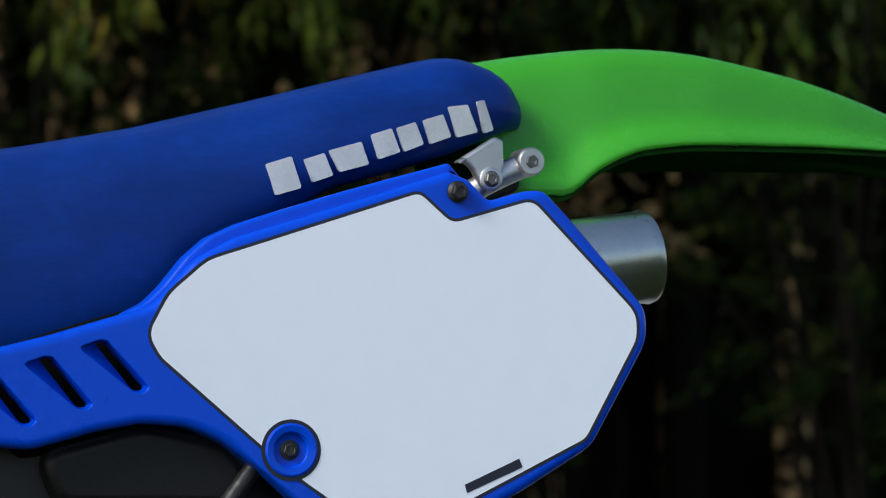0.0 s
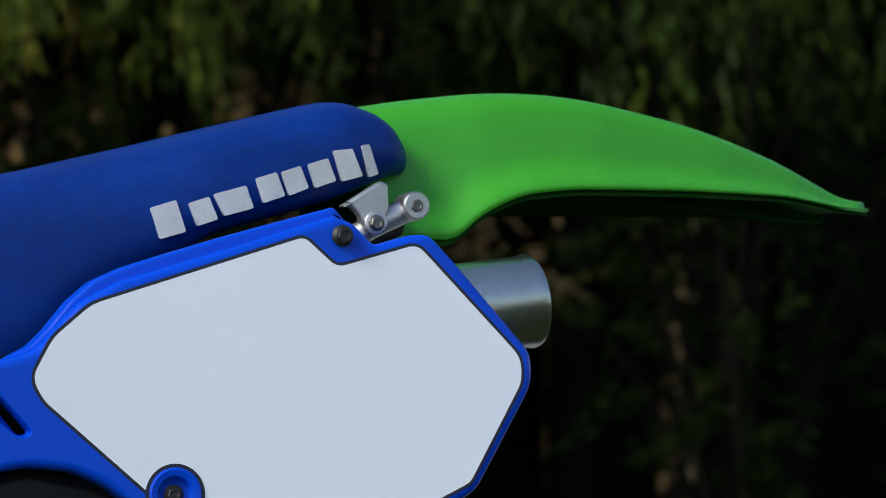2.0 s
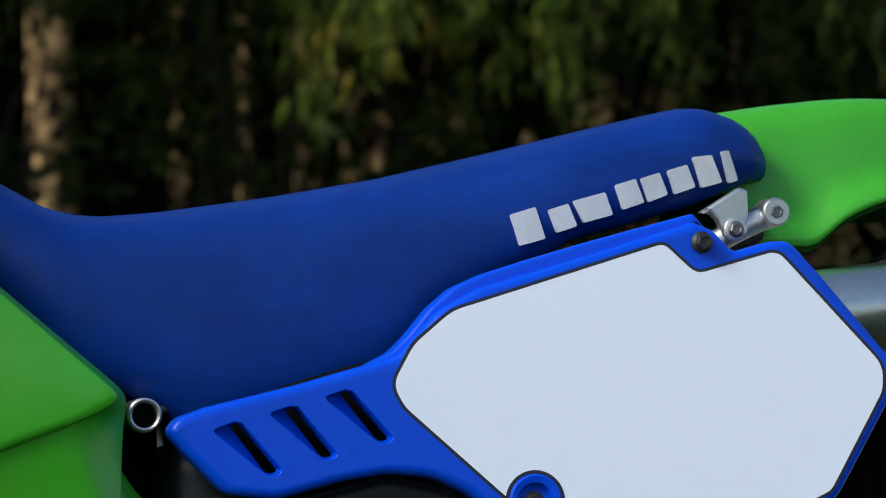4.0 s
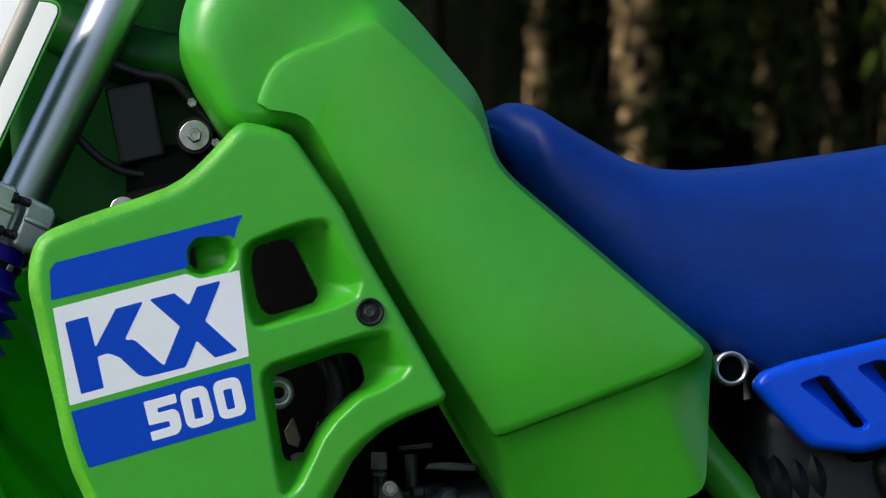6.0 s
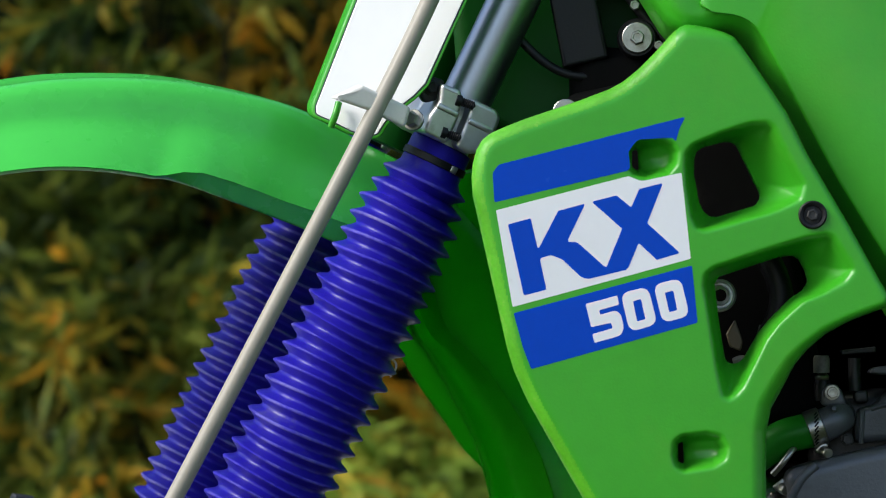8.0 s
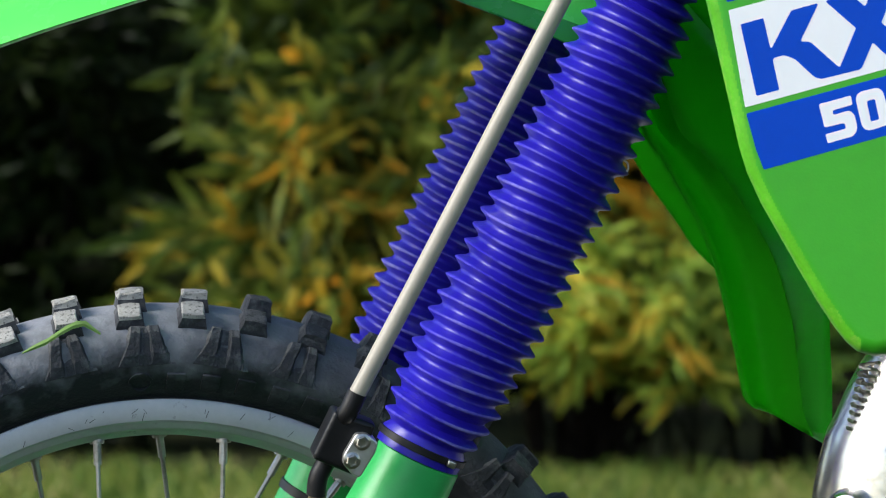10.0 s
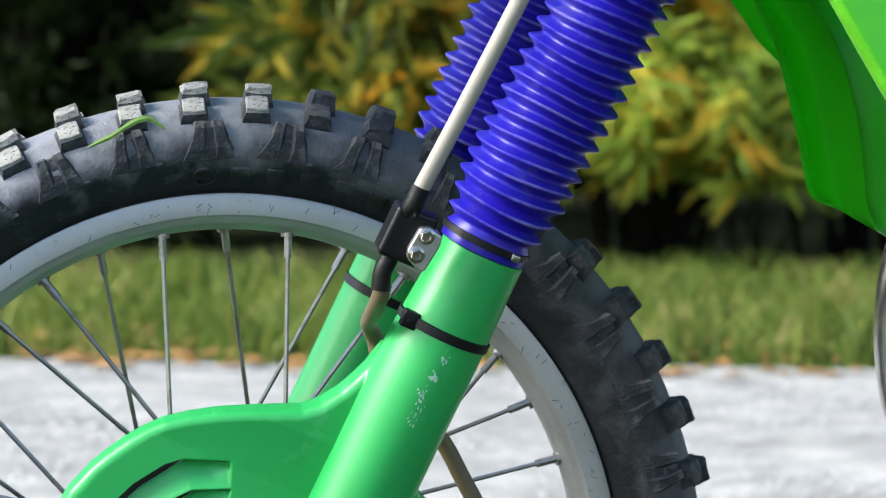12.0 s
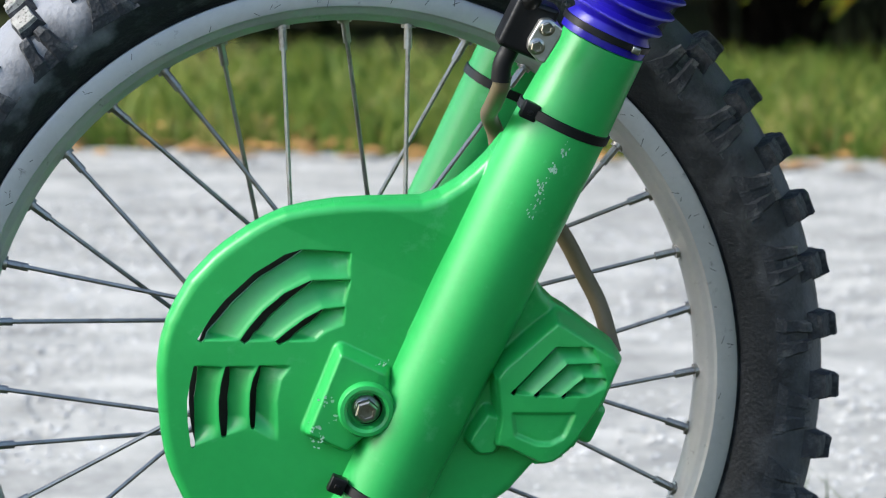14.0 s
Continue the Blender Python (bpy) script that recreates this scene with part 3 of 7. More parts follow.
def shrub(x, y, height, spread, leaf_count, mat, label, seed, droop=0.5, length=0.085, width=0.0105, base=0.0, limbs=26, category="shrub", name="shrub", low=0.0):
    """A bush: forking limbs from the ground, twigs and a ragged crown of leaves along them."""
    g = np.random.default_rng(seed)
    root = tagged(new(name), label, category, "shrubs along the verge")
    root.location = (0, 0, 0)
    C, D = [], []
    stems = bmesh.new()
    each = max(1, leaf_count // (limbs * 9))
    for k in range(limbs):
        a = g.uniform(0, 6.28)
        out = spread * g.uniform(0.25, 1.0)
        top = Vector((x + math.cos(a) * out, y + math.sin(a) * out * 0.7, height * g.uniform(0.45, 1.05)))
        foot = Vector((x + g.normal(0, spread * 0.12), y + g.normal(0, spread * 0.1), GROUND_Z - 0.02))
        mid = foot.lerp(top, 0.5) + Vector((g.normal(0, 0.12), g.normal(0, 0.1), height * 0.12))
        pts = spline([foot, mid, top], 6)
        b = tube([foot, mid, top], 0.012, seg=5, smooth=4, radii=[0.011 * height / 2, 0.007 * height / 2, 0.002])
        tmp = bpy.data.meshes.new("tmp")
        b.to_mesh(tmp)
        b.free()
        stems.from_mesh(tmp)
        bpy.data.meshes.remove(tmp)
        for q in range(9):
            t = g.uniform(base, 1.0)
            p = pts[min(len(pts) - 1, int(t * (len(pts) - 1)))]
            td = np.array([g.normal(), g.normal() * 0.8, g.normal() * 0.5 + 0.2])
            td /= np.linalg.norm(td)
            tl = g.uniform(0.15, 0.5)
            for m in range(each):
                s = g.uniform(0.05, 1) ** 0.8
                c = np.array(p) + td * tl * s + np.array([0, 0, -droop * (tl * s) ** 2]) + g.normal(0, 0.015, 3)
                if c[2] < low + 0.02:
                    continue
                C.append(c)
                D.append(td * 1.0 + g.normal(0, 0.38, 3) + np.array([0, 0, -droop * 0.9]))
    part("stem", stems, TWIG, root)
    leaves_mesh("crown", np.array(C), np.array(D), length, width, mat, root, seed + 1)
    return root


# darker leaf copy for the left shrubs, shade put into its tones
GREENER = leaf_material("shaded_green_leaf", [(0.0, (0.005, 0.010, 0.003)), (0.5, (0.012, 0.026, 0.005)), (0.85, (0.040, 0.062, 0.010)), (1.0, (0.12, 0.10, 0.015))], through_light=0.4)
ORANGE = leaf_material("orange_autumn_leaf", [(0.0, (0.10, 0.13, 0.02)), (0.35, (0.42, 0.30, 0.03)), (0.7, (0.62, 0.32, 0.02)), (1.0, (0.60, 0.18, 0.012))], through_light=0.5)
# mixed green and orange leaf, darkened to carry the shade on these shrubs
MIXED = leaf_material("shaded_mixed_leaf", [(0.0, (0.010, 0.020, 0.004)), (0.38, (0.050, 0.090, 0.014)), (0.64, (0.165, 0.210, 0.030)), (0.80, (0.42, 0.31, 0.03)), (1.0, (0.62, 0.25, 0.018))], through_light=0.45)
# lighter leaf copy, carrying the light on the low shrubs
WILLOW = leaf_material("lit_yellow_green_willow_leaf", [(0.0, (0.02, 0.04, 0.006)), (0.30, (0.11, 0.20, 0.028)), (0.58, (0.32, 0.46, 0.07)), (0.80, (0.52, 0.55, 0.08)), (0.92, (0.66, 0.46, 0.05)), (1.0, (0.66, 0.28, 0.02))], through_light=0.5)
shrub(-1.25, 6.75, 2.3, 0.62, 9500, MIXED, "bushy green shrub with a few orange autumn leaves, darkened for shade", 12, limbs=30, length=0.15, width=0.0150, low=0.30)
shrub(-0.80, 7.30, 2.4, 0.75, 6000, MIXED, "bushy shrub with narrow yellow-green and orange autumn leaves", 13, limbs=26, length=0.15, width=0.0150, low=0.30)
shrub(-0.18, 7.00, 2.2, 0.50, 3600, MIXED, "bushy shrub with narrow yellow-green and orange autumn leaves", 21, limbs=18, length=0.15, width=0.0150, low=0.30)
shrub(-0.72, 6.30, 0.66, 0.32, 2600, WILLOW, "low shrub with narrow yellow-green leaves", 23, limbs=16, length=0.125, width=0.0110, low=0.30)
shrub(-1.28, 6.35, 1.15, 0.22, 3000, MIXED, "low shrub with green and orange autumn leaves", 24, limbs=16, length=0.15, width=0.0150, low=0.30)
shrub(-1.22, 6.6, 1.35, 0.30, 800, ORANGE, "small shrub with bright orange autumn leaves", 25, limbs=14, length=0.13, width=0.0150, low=0.30)
shrub(-1.10, 6.75, 2.25, 0.36, 900, ORANGE, "tall shrub with sparse bright orange autumn leaves", 28, limbs=12, length=0.13, width=0.0150, base=0.55, low=0.9)
shrub(-0.62, 6.5, 1.35, 0.30, 900, ORANGE, "small shrub with bright orange autumn leaves", 26, limbs=12, length=0.13, width=0.0150, low=0.30)
shrub(-0.42, 6.40, 0.70, 0.30, 2300, WILLOW, "low shrub with narrow yellow-green leaves", 27, limbs=16, length=0.125, width=0.0110, low=0.22)
shrub(-2.55, 7.60, 2.4, 0.85, 12000, GREENER, "tall narrow-leaved shrub, green leaves darkened for shade", 11, limbs=26, length=0.11, width=0.012)
shrub(-3.9, 8.4, 2.6, 1.0, 9000, GREENER, "tall narrow-leaved shrub, green leaves darkened for shade", 14, length=0.11, width=0.012)
shrub(-1.75, 8.7, 2.6, 0.9, 8000, GREENER, "tall narrow-leaved shrub, green leaves darkened for shade", 22, length=0.11, width=0.012)
# the leaf colour of these shrubs stands in for deep shade
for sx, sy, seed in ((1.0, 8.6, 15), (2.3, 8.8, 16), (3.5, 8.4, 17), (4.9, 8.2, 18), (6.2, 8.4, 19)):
    shrub(sx, sy, 3.0, 0.9, 3500, SHADED_LEAF, "shrub with deep shade put into its leaf colour", seed, limbs=16)


def tree(x, y, trunk_r, height, crown_base, spread, mat, bark, label, seed, leaves=9000):
    """Tapered trunk, forking limbs and a hanging, ragged crown."""
    g = np.random.default_rng(seed)
    root = tagged(new("tree"), label, "tree", "trees behind the verge")
    lean = g.normal(0, 0.15)
    trunk = tube([(x, y, GROUND_Z - 0.05), (x + lean * 0.4, y, height * 0.4), (x + lean, y + 0.1, height)], trunk_r, 12, 5, radii=[trunk_r * 1.25, trunk_r, trunk_r * 0.35])
    C, D = [], []
    parts = [trunk]
    for k in range(22):
        z0 = crown_base + (height - crown_base) * g.uniform(0, 0.9)
        a = g.uniform(0, 6.28)
        ln = spread * g.uniform(0.5, 1.1)
        p0 = Vector((x + lean * z0 / height, y, z0))
        p2 = p0 + Vector((math.cos(a) * ln, math.sin(a) * ln, ln * g.uniform(-0.15, 0.4)))
        p1 = p0.lerp(p2, 0.5) + Vector((0, 0, 0.15 * ln))
        parts.append(tube([p0, p1, p2], 0.01, 5, 3, radii=[trunk_r * 0.35, trunk_r * 0.2, 0.004]))
        for m in range(leaves // 22):
            t = g.uniform(0.25, 1.05)
            c = np.array(p0.lerp(p2, t)) + g.normal(0, 0.16, 3) + np.array([0, 0, -abs(g.normal(0, 0.22))])
            C.append(c)
            D.append(g.normal(0, 0.5, 3) + np.array([0, 0, -1.0]))
    part("trunk", merge(*parts), bark, root)
    leaves_mesh("crown", np.array(C), np.array(D), 0.10, 0.011, mat, root, seed + 3)
    return root


# dark bark with tan patches painted on as dapples of light
DAPPLED_BARK = material("dappled_bark", (0.010, 0.008, 0.006), 0.9, spec=0.05, vary=0.4, scale=5, bump=0.8, bump_scale=40, dirt=(0.60, 0.40, 0.19), dirt_amount=0.42, dirt_scale=11, dirt_to=0.60)
# these trunks stand in for sunlit gaps between the dark stems
for tx, ty, tr, base, seed in ((2.18, 9.2, 0.03, 2.5, 71), (2.62, 9.3, 0.035, 2.5, 72), (3.35, 9.3, 0.04, 2.4, 73), (3.75, 9.4, 0.04, 2.4, 74), (4.2, 9.3, 0.03, 2.3, 75), (1.58, 9.5, 0.085, 2.6, 31), (1.2, 9.9, 0.04, 2.7, 32), (2.02, 9.7, 0.035, 2.6, 33), (2.45, 9.4, 0.05, 2.2, 34), (2.75, 9.6, 0.05, 2.0, 35),
                               (3.1, 9.5, 0.05, 2.1, 36), (4.7, 9.5, 0.05, 2.2, 37), (5.2, 9.6, 0.06, 2.1, 38)):
    tree(tx, ty, tr, 6.0, base, 1.3, SHADED_LEAF, DAPPLED_BARK, "slim dark tree with tan light dapples painted on its bark", seed, 4000)
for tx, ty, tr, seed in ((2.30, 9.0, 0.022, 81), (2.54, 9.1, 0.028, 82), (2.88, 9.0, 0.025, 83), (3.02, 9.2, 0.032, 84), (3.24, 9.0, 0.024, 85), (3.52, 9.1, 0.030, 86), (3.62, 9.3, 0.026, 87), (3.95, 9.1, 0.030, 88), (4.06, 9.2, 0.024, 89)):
    tree(tx, ty, tr, 5.5, 2.9, 1.0, SHADED_LEAF, DAPPLED_BARK, "slim dark tree with tan light dapples painted on its bark", seed, 1200)
# pale tan leaves made up as light patches between the stems
LIGHT_FLECK = leaf_material("light_fleck_leaf", [(0.0, (0.20, 0.13, 0.06)), (0.5, (0.52, 0.36, 0.17)), (1.0, (0.72, 0.52, 0.26))], through_light=0.4)
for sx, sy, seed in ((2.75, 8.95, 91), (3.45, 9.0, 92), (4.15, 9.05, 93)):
    shrub(sx, sy, 2.35, 0.30, 420, LIGHT_FLECK, "added shrub whose tan leaves imitate sunlit gaps", seed, length=0.075, width=0.030, base=0.5, limbs=12, low=1.35)
# added trees, crowns out of view, keep sky light off the background
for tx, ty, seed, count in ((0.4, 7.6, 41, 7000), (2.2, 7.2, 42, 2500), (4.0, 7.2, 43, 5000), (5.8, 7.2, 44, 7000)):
    tree(tx, ty + 2.7, 0.07, 6.5, 2.7, 2.0, SHADED_LEAF, TWIG, "added tree with a dense crown for shading", seed, count)

# more added trees; their unseen crowns deepen the shade below
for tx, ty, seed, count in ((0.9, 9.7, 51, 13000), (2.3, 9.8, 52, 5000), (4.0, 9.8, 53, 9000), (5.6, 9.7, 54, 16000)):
    tree(tx, ty, 0.035, 6.5, 3.0, 2.6, SHADED_LEAF, TWIG, "added tree with a wide crown for shading", seed, count)



def hanging_tree(x, y, height, reach, low, strands, mat, label, seed):
    """A tree whose long twigs hang down in leafy strands."""
    g = np.random.default_rng(seed)
    root = tagged(new("tree"), label, "tree", "trees behind the verge")
    parts = [tube([(x, y, GROUND_Z - 0.05), (x + 0.05, y, height * 0.5), (x, y - 0.1, height)], 0.07, 10, 4, radii=[0.09, 0.07, 0.02])]
    C, D = [], []
    for k in range(strands):
        sx, sy = x + g.uniform(-reach, reach), y - 0.9 + g.normal(0, 0.35)
        top, ln = low + g.uniform(0.35, 1.0), g.uniform(0.25, 0.95)
        if k % 6 == 0:
            z0 = height * g.uniform(0.6, 0.95)
            parts.append(tube([(x, y, z0), ((x + sx) / 2, (y + sy) / 2, (z0 + top) / 2 + 0.4), (sx, sy, top)], 0.01, 5, 4, radii=[0.03, 0.015, 0.004]))
        sway = g.normal(0, 0.10, 2)
        for m in range(46):
            s = g.uniform(0, 1)
            C.append((sx + sway[0] * s + g.normal(0, 0.03), sy + sway[1] * s + g.normal(0, 0.03), top - ln * s))
            D.append((g.normal(0, 0.35), g.normal(0, 0.35), -1.0))
    part("trunk", merge(*parts), TWIG, root)
    leaves_mesh("crown", np.array(C), np.array(D), 0.11, 0.011, mat, root, seed + 3)
    return root


hanging_tree(3.15, 9.2, 5.0, 0.95, 2.40, 100, GREEN_LEAF, "tree with long drooping green leaves in half shade", 61)
hanging_tree(4.7, 9.4, 5.0, 0.8, 2.20, 35, GREEN_LEAF, "tree with long drooping green leaves in half shade", 62)

# backdrop sheet behind everything, near black to carry the hedge's shade
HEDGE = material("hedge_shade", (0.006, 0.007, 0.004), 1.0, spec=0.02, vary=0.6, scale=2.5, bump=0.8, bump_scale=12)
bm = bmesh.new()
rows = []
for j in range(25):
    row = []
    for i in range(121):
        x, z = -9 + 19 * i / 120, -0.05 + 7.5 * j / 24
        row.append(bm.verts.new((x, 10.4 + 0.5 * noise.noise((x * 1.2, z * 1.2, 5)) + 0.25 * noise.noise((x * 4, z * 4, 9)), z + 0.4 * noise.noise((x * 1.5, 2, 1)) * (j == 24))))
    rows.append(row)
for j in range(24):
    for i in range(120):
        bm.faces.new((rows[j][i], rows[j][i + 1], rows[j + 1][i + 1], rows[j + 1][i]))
tagged(part("backdrop", bm, HEDGE), "dark backdrop sheet with hedge shade put into its colour", "hedge", kind="structure")

# ---------------------------------------------------------------- the motorcycle
bike = tagged(new("motorcycle"), "green and blue motocross motorcycle with white number plates, bars turned", "motorcycle")
bike.location = (0, 0, 0)


def put(name, bm, mat, label="", parent=bike, **kw):
    return part(name, bm, mat, parent, label, **kw)


# side panel with its blank number plate
panel_loop = fillet([(0.3939, 0.8501, 0.004), (0.3751, 0.8436, 0.012), (0.3675, 0.8348, 0.012), (0.3804, 0.8189, 0.01), (0.4062, 0.7929, 0.02), (0.44, 0.7891, 0.03), (0.4836, 0.8004, 0.04), (0.5141, 0.8053, 0.04), (0.5447, 0.8027, 0.04), (0.5675, 0.7927, 0.03), (0.596, 0.7718, 0.02), (0.6466, 0.7244, 0.03), (0.6857, 0.7083, 0.03), (0.7789, 0.7564, 0.02), (0.8286, 0.7855, 0.03), (0.8717, 0.8587, 0.04), (0.8701, 0.8801, 0.02), (0.8155, 0.9424, 0.01), (0.7974, 0.9613, 0.012), (0.783, 0.9604, 0.02), (0.7576, 0.9533, 0.008), (0.7433, 0.9679, 0.008), (0.7290, 0.9735, 0.006), (0.6509, 0.9497, 0.02), (0.5790, 0.9285, 0.02), (0.5510, 0.9140, 0.03), (0.5225, 0.8830, 0.03), (0.4985, 0.8767, 0.03), (0.457, 0.8651, 0.02)], 0.006)
slots = [fillet([(0.4098, 0.8389, 0.002), (0.417, 0.8392, 0.002), (0.4437, 0.809, 0.002), (0.4402, 0.8065, 0.002), (0.4346, 0.8065, 0.003)]), fillet([(0.4469, 0.8489, 0.002), (0.4544, 0.8496, 0.002), (0.4809, 0.819, 0.002), (0.477, 0.8164, 0.002), (0.4717, 0.8169, 0.003)]), fillet([(0.4842, 0.8594, 0.002), (0.491, 0.8597, 0.002), (0.5187, 0.8298, 0.002), (0.5153, 0.8272, 0.002), (0.5099, 0.8272, 0.003)])]
ramps = [fillet([(0.3974, 0.8346, 0.002), (0.4117, 0.84, 0.002), (0.417, 0.8392, 0.002), (0.4436, 0.8083, 0.003), (0.4391, 0.8046, 0.003), (0.4331, 0.8055, 0.003)]), fillet([(0.4351, 0.8453, 0.002), (0.4488, 0.85, 0.002), (0.4544, 0.8496, 0.002), (0.4809, 0.8182, 0.003), (0.4763, 0.815, 0.003), (0.4702, 0.8158, 0.003)]), fillet([(0.472, 0.8558, 0.002), (0.4861, 0.8605, 0.002), (0.491, 0.8597, 0.002), (0.5187, 0.829, 0.003), (0.5145, 0.8253, 0.003), (0.5084, 0.8261, 0.003)])]
PB = [(0.6143, 0.7863), (0.7335, 0.9593), (0.758, 0.9691), (0.788, 0.981)]
boss_hole = [Vector((PB[0][0] + 0.0112 * math.cos(k * math.pi / 16), PB[0][1] + 0.0112 * math.sin(k * math.pi / 16))) for k in range(32)]
panel = put("side_panel", slab([panel_loop] + ramps + [boss_hole], -0.150, -0.170, 0.006, 5, hole_bevel=0.001, share=lambda p: 0.2 if (p - Vector(PB[0])).length < 0.024 else 1.0), BLUE, "glossy blue plastic side panel with three cooling slots")
top_edge = fillet([(0.7400, 0.9705, 0.002), (0.7318, 0.9800, 0.004), (0.6894, 0.9690, 0.01), (0.6533, 0.9593, 0.01), (0.6137, 0.9478, 0.01), (0.5839, 0.9386, 0.02), (0.5628, 0.9292, 0.02), (0.5472, 0.9160, 0.02), (0.5315, 0.8972, 0.02), (0.5199, 0.8862, 0.02), (0.5026, 0.8776, 0.01), (0.5060, 0.8700, 0.002), (0.5300, 0.8800, 0.02), (0.5560, 0.9100, 0.02), (0.5850, 0.9250, 0.01), (0.7300, 0.9660, 0.004)])
put("flange", slab([top_edge], -0.140, -0.1605, 0.003), BLUE, parent=panel)
for ramp_loop, slot_loop in zip(ramps, slots):
    put("louvre", pocket(offset(ramp_loop, -0.0012), slot_loop, -0.1695, -0.158), BLUE, parent=panel)
plate_loop = fillet([(0.5181, 0.864, 0.02), (0.5329, 0.8907, 0.03), (0.5593, 0.9128, 0.03), (0.7069, 0.9584, 0.009), (0.7299, 0.9378, 0.012), (0.7878, 0.9539, 0.012), (0.8621, 0.8759, 0.02), (0.8617, 0.8587, 0.02), (0.823, 0.791, 0.012), (0.682, 0.7235, 0.02), (0.6199, 0.7678, 0.002), (0.6286, 0.7766, 0.006), (0.6335, 0.7856, 0.02), (0.6243, 0.8015, 0.02), (0.6135, 0.8051, 0.02), (0.6017, 0.7985, 0.02), (0.5976, 0.7865, 0.004), (0.5266, 0.849, 0.02)])
put("plate_border", slab([offset(plate_loop, -0.0022)], -0.1685, -0.1703, 0.0), BLACK_LINE, "thin black outline", parent=panel)
put("number_plate", slab([plate_loop], -0.1690, -0.1706, 0.0), WHITE, "blank white number plate", parent=panel)
put("plate_ring", lathe([(0.0205, -0.001), (0.0205, 0.0002), (0.0175, 0.0002)], (PB[0][0], -0.1706, PB[0][1]), (0, -1, 0), 40), BLACK_LINE, parent=panel)
put("boss", lathe([(0.0180, -0.001), (0.0180, 0.0012), (0.0165, 0.0020), (0.0125, 0.0012), (0.0108, -0.0040), (0.0085, -0.0045), (0.0, -0.0045)], (PB[0][0], -0.1705, PB[0][1]), (0, -1, 0), 40), BLUE, parent=panel)
hex_bolt("bolt", (PB[0][0], -0.1660, PB[0][1]), (0, -1, 0), 0.0088, 0.0040, panel, STEEL_DARK, flange=0.0068)
hex_bolt("bolt", (PB[1][0], -0.1715, PB[1][1]), (0, -1, 0), 0.0095, 0.008, panel, STEEL_DARK, flange=0.0074)
put("mark_bar", slab([fillet([(0.7353, 0.761), (0.7745, 0.7779), (0.7768, 0.7721), (0.7368, 0.7553)])], -0.1700, -0.1709), BLACK_LINE, "small black printed bar", parent=panel)

# seat
top_t, bot_t = [(0.2084, 1.0278), (0.2131, 1.0322), (0.2217, 1.0338), (0.2335, 1.0311), (0.2653, 1.0111), (0.3003, 0.991), (0.3196, 0.9864), (0.3389, 0.9853), (0.3779, 0.9885), (0.4567, 0.9996), (0.5366, 1.0137), (0.6176, 1.0327), (0.6998, 1.0531), (0.75, 1.0649), (0.7647, 1.0636), (0.7857, 1.0559), (0.8003, 1.0444), (0.8086, 1.0311), (0.8118, 1.0194)], [(0.2013, 1.0136), (0.2058, 1.0042), (0.2207, 0.9854), (0.2581, 0.9476), (0.2957, 0.9117), (0.3335, 0.8755), (0.3562, 0.8565), (0.3753, 0.851), (0.4062, 0.8515), (0.4713, 0.867), (0.5141, 0.8782), (0.5377, 0.8885), (0.5658, 0.925), (0.5898, 0.9386), (0.6708, 0.9624), (0.7493, 0.9847), (0.8011, 1.0051)]
WIDTH = [(0.20, 0.050), (0.215, 0.082), (0.24, 0.108), (0.30, 0.120), (0.38, 0.121), (0.50, 0.122), (0.66, 0.122), (0.76, 0.118), (0.795, 0.110), (0.806, 0.098), (0.8140, 0.070)]


def smooth_table(table, x, w=0.012):
    return sum(lerp_table(table, x + w * k) for k in (-1, -0.5, 0, 0.5, 1)) / 5


rings = []
N = 84
for i in range(N + 1):
    x = 0.2035 + (0.8130 - 0.2035) * i / N
    zt, zb, w = smooth_table(top_t, x, 0.004), smooth_table(bot_t, x, 0.006), lerp_table(WIDTH, x)
    zb = min(zb - 0.022 * max(0, min(1, (x - 0.37) / 0.03)) * max(0, min(1, (0.66 - x) / 0.08)) + 0.0055 * max(0, min(1, (x - 0.60) / 0.06)) - 0.016 * max(0, min(1, (x - 0.208) / 0.02)) * max(0, min(1, (0.352 - x) / 0.03)), zt - 0.004)
    h = zt - zb
    r = min(0.042, h * 0.45)
    ring = []
    half = [(0.0, zt), (-w * 0.35, zt - 0.001), (-w * 0.62, zt - 0.003)]
    for k in range(7):
        a = math.pi / 2 * k / 6
        half.append((-w + r * (1 - math.sin(a)) * 1.0, zt - 0.004 - r + r * math.cos(a)))
    half += [(-w - 0.001, zb + h * 0.38), (-w + 0.001, zb + h * 0.2), (-w + 0.006, zb + h * 0.08), (-w + 0.012, zb + h * 0.02), (-w + 0.026, zb)]
    ring = [Vector((x, y, max(z, zb))) for y, z in half] + [Vector((x, -y, max(z, zb))) for y, z in reversed(half[1:])]
    rings.append(ring)
seat = put("seat", loft(rings), VINYL, "blue vinyl seat with faint wear creases", angle=60)
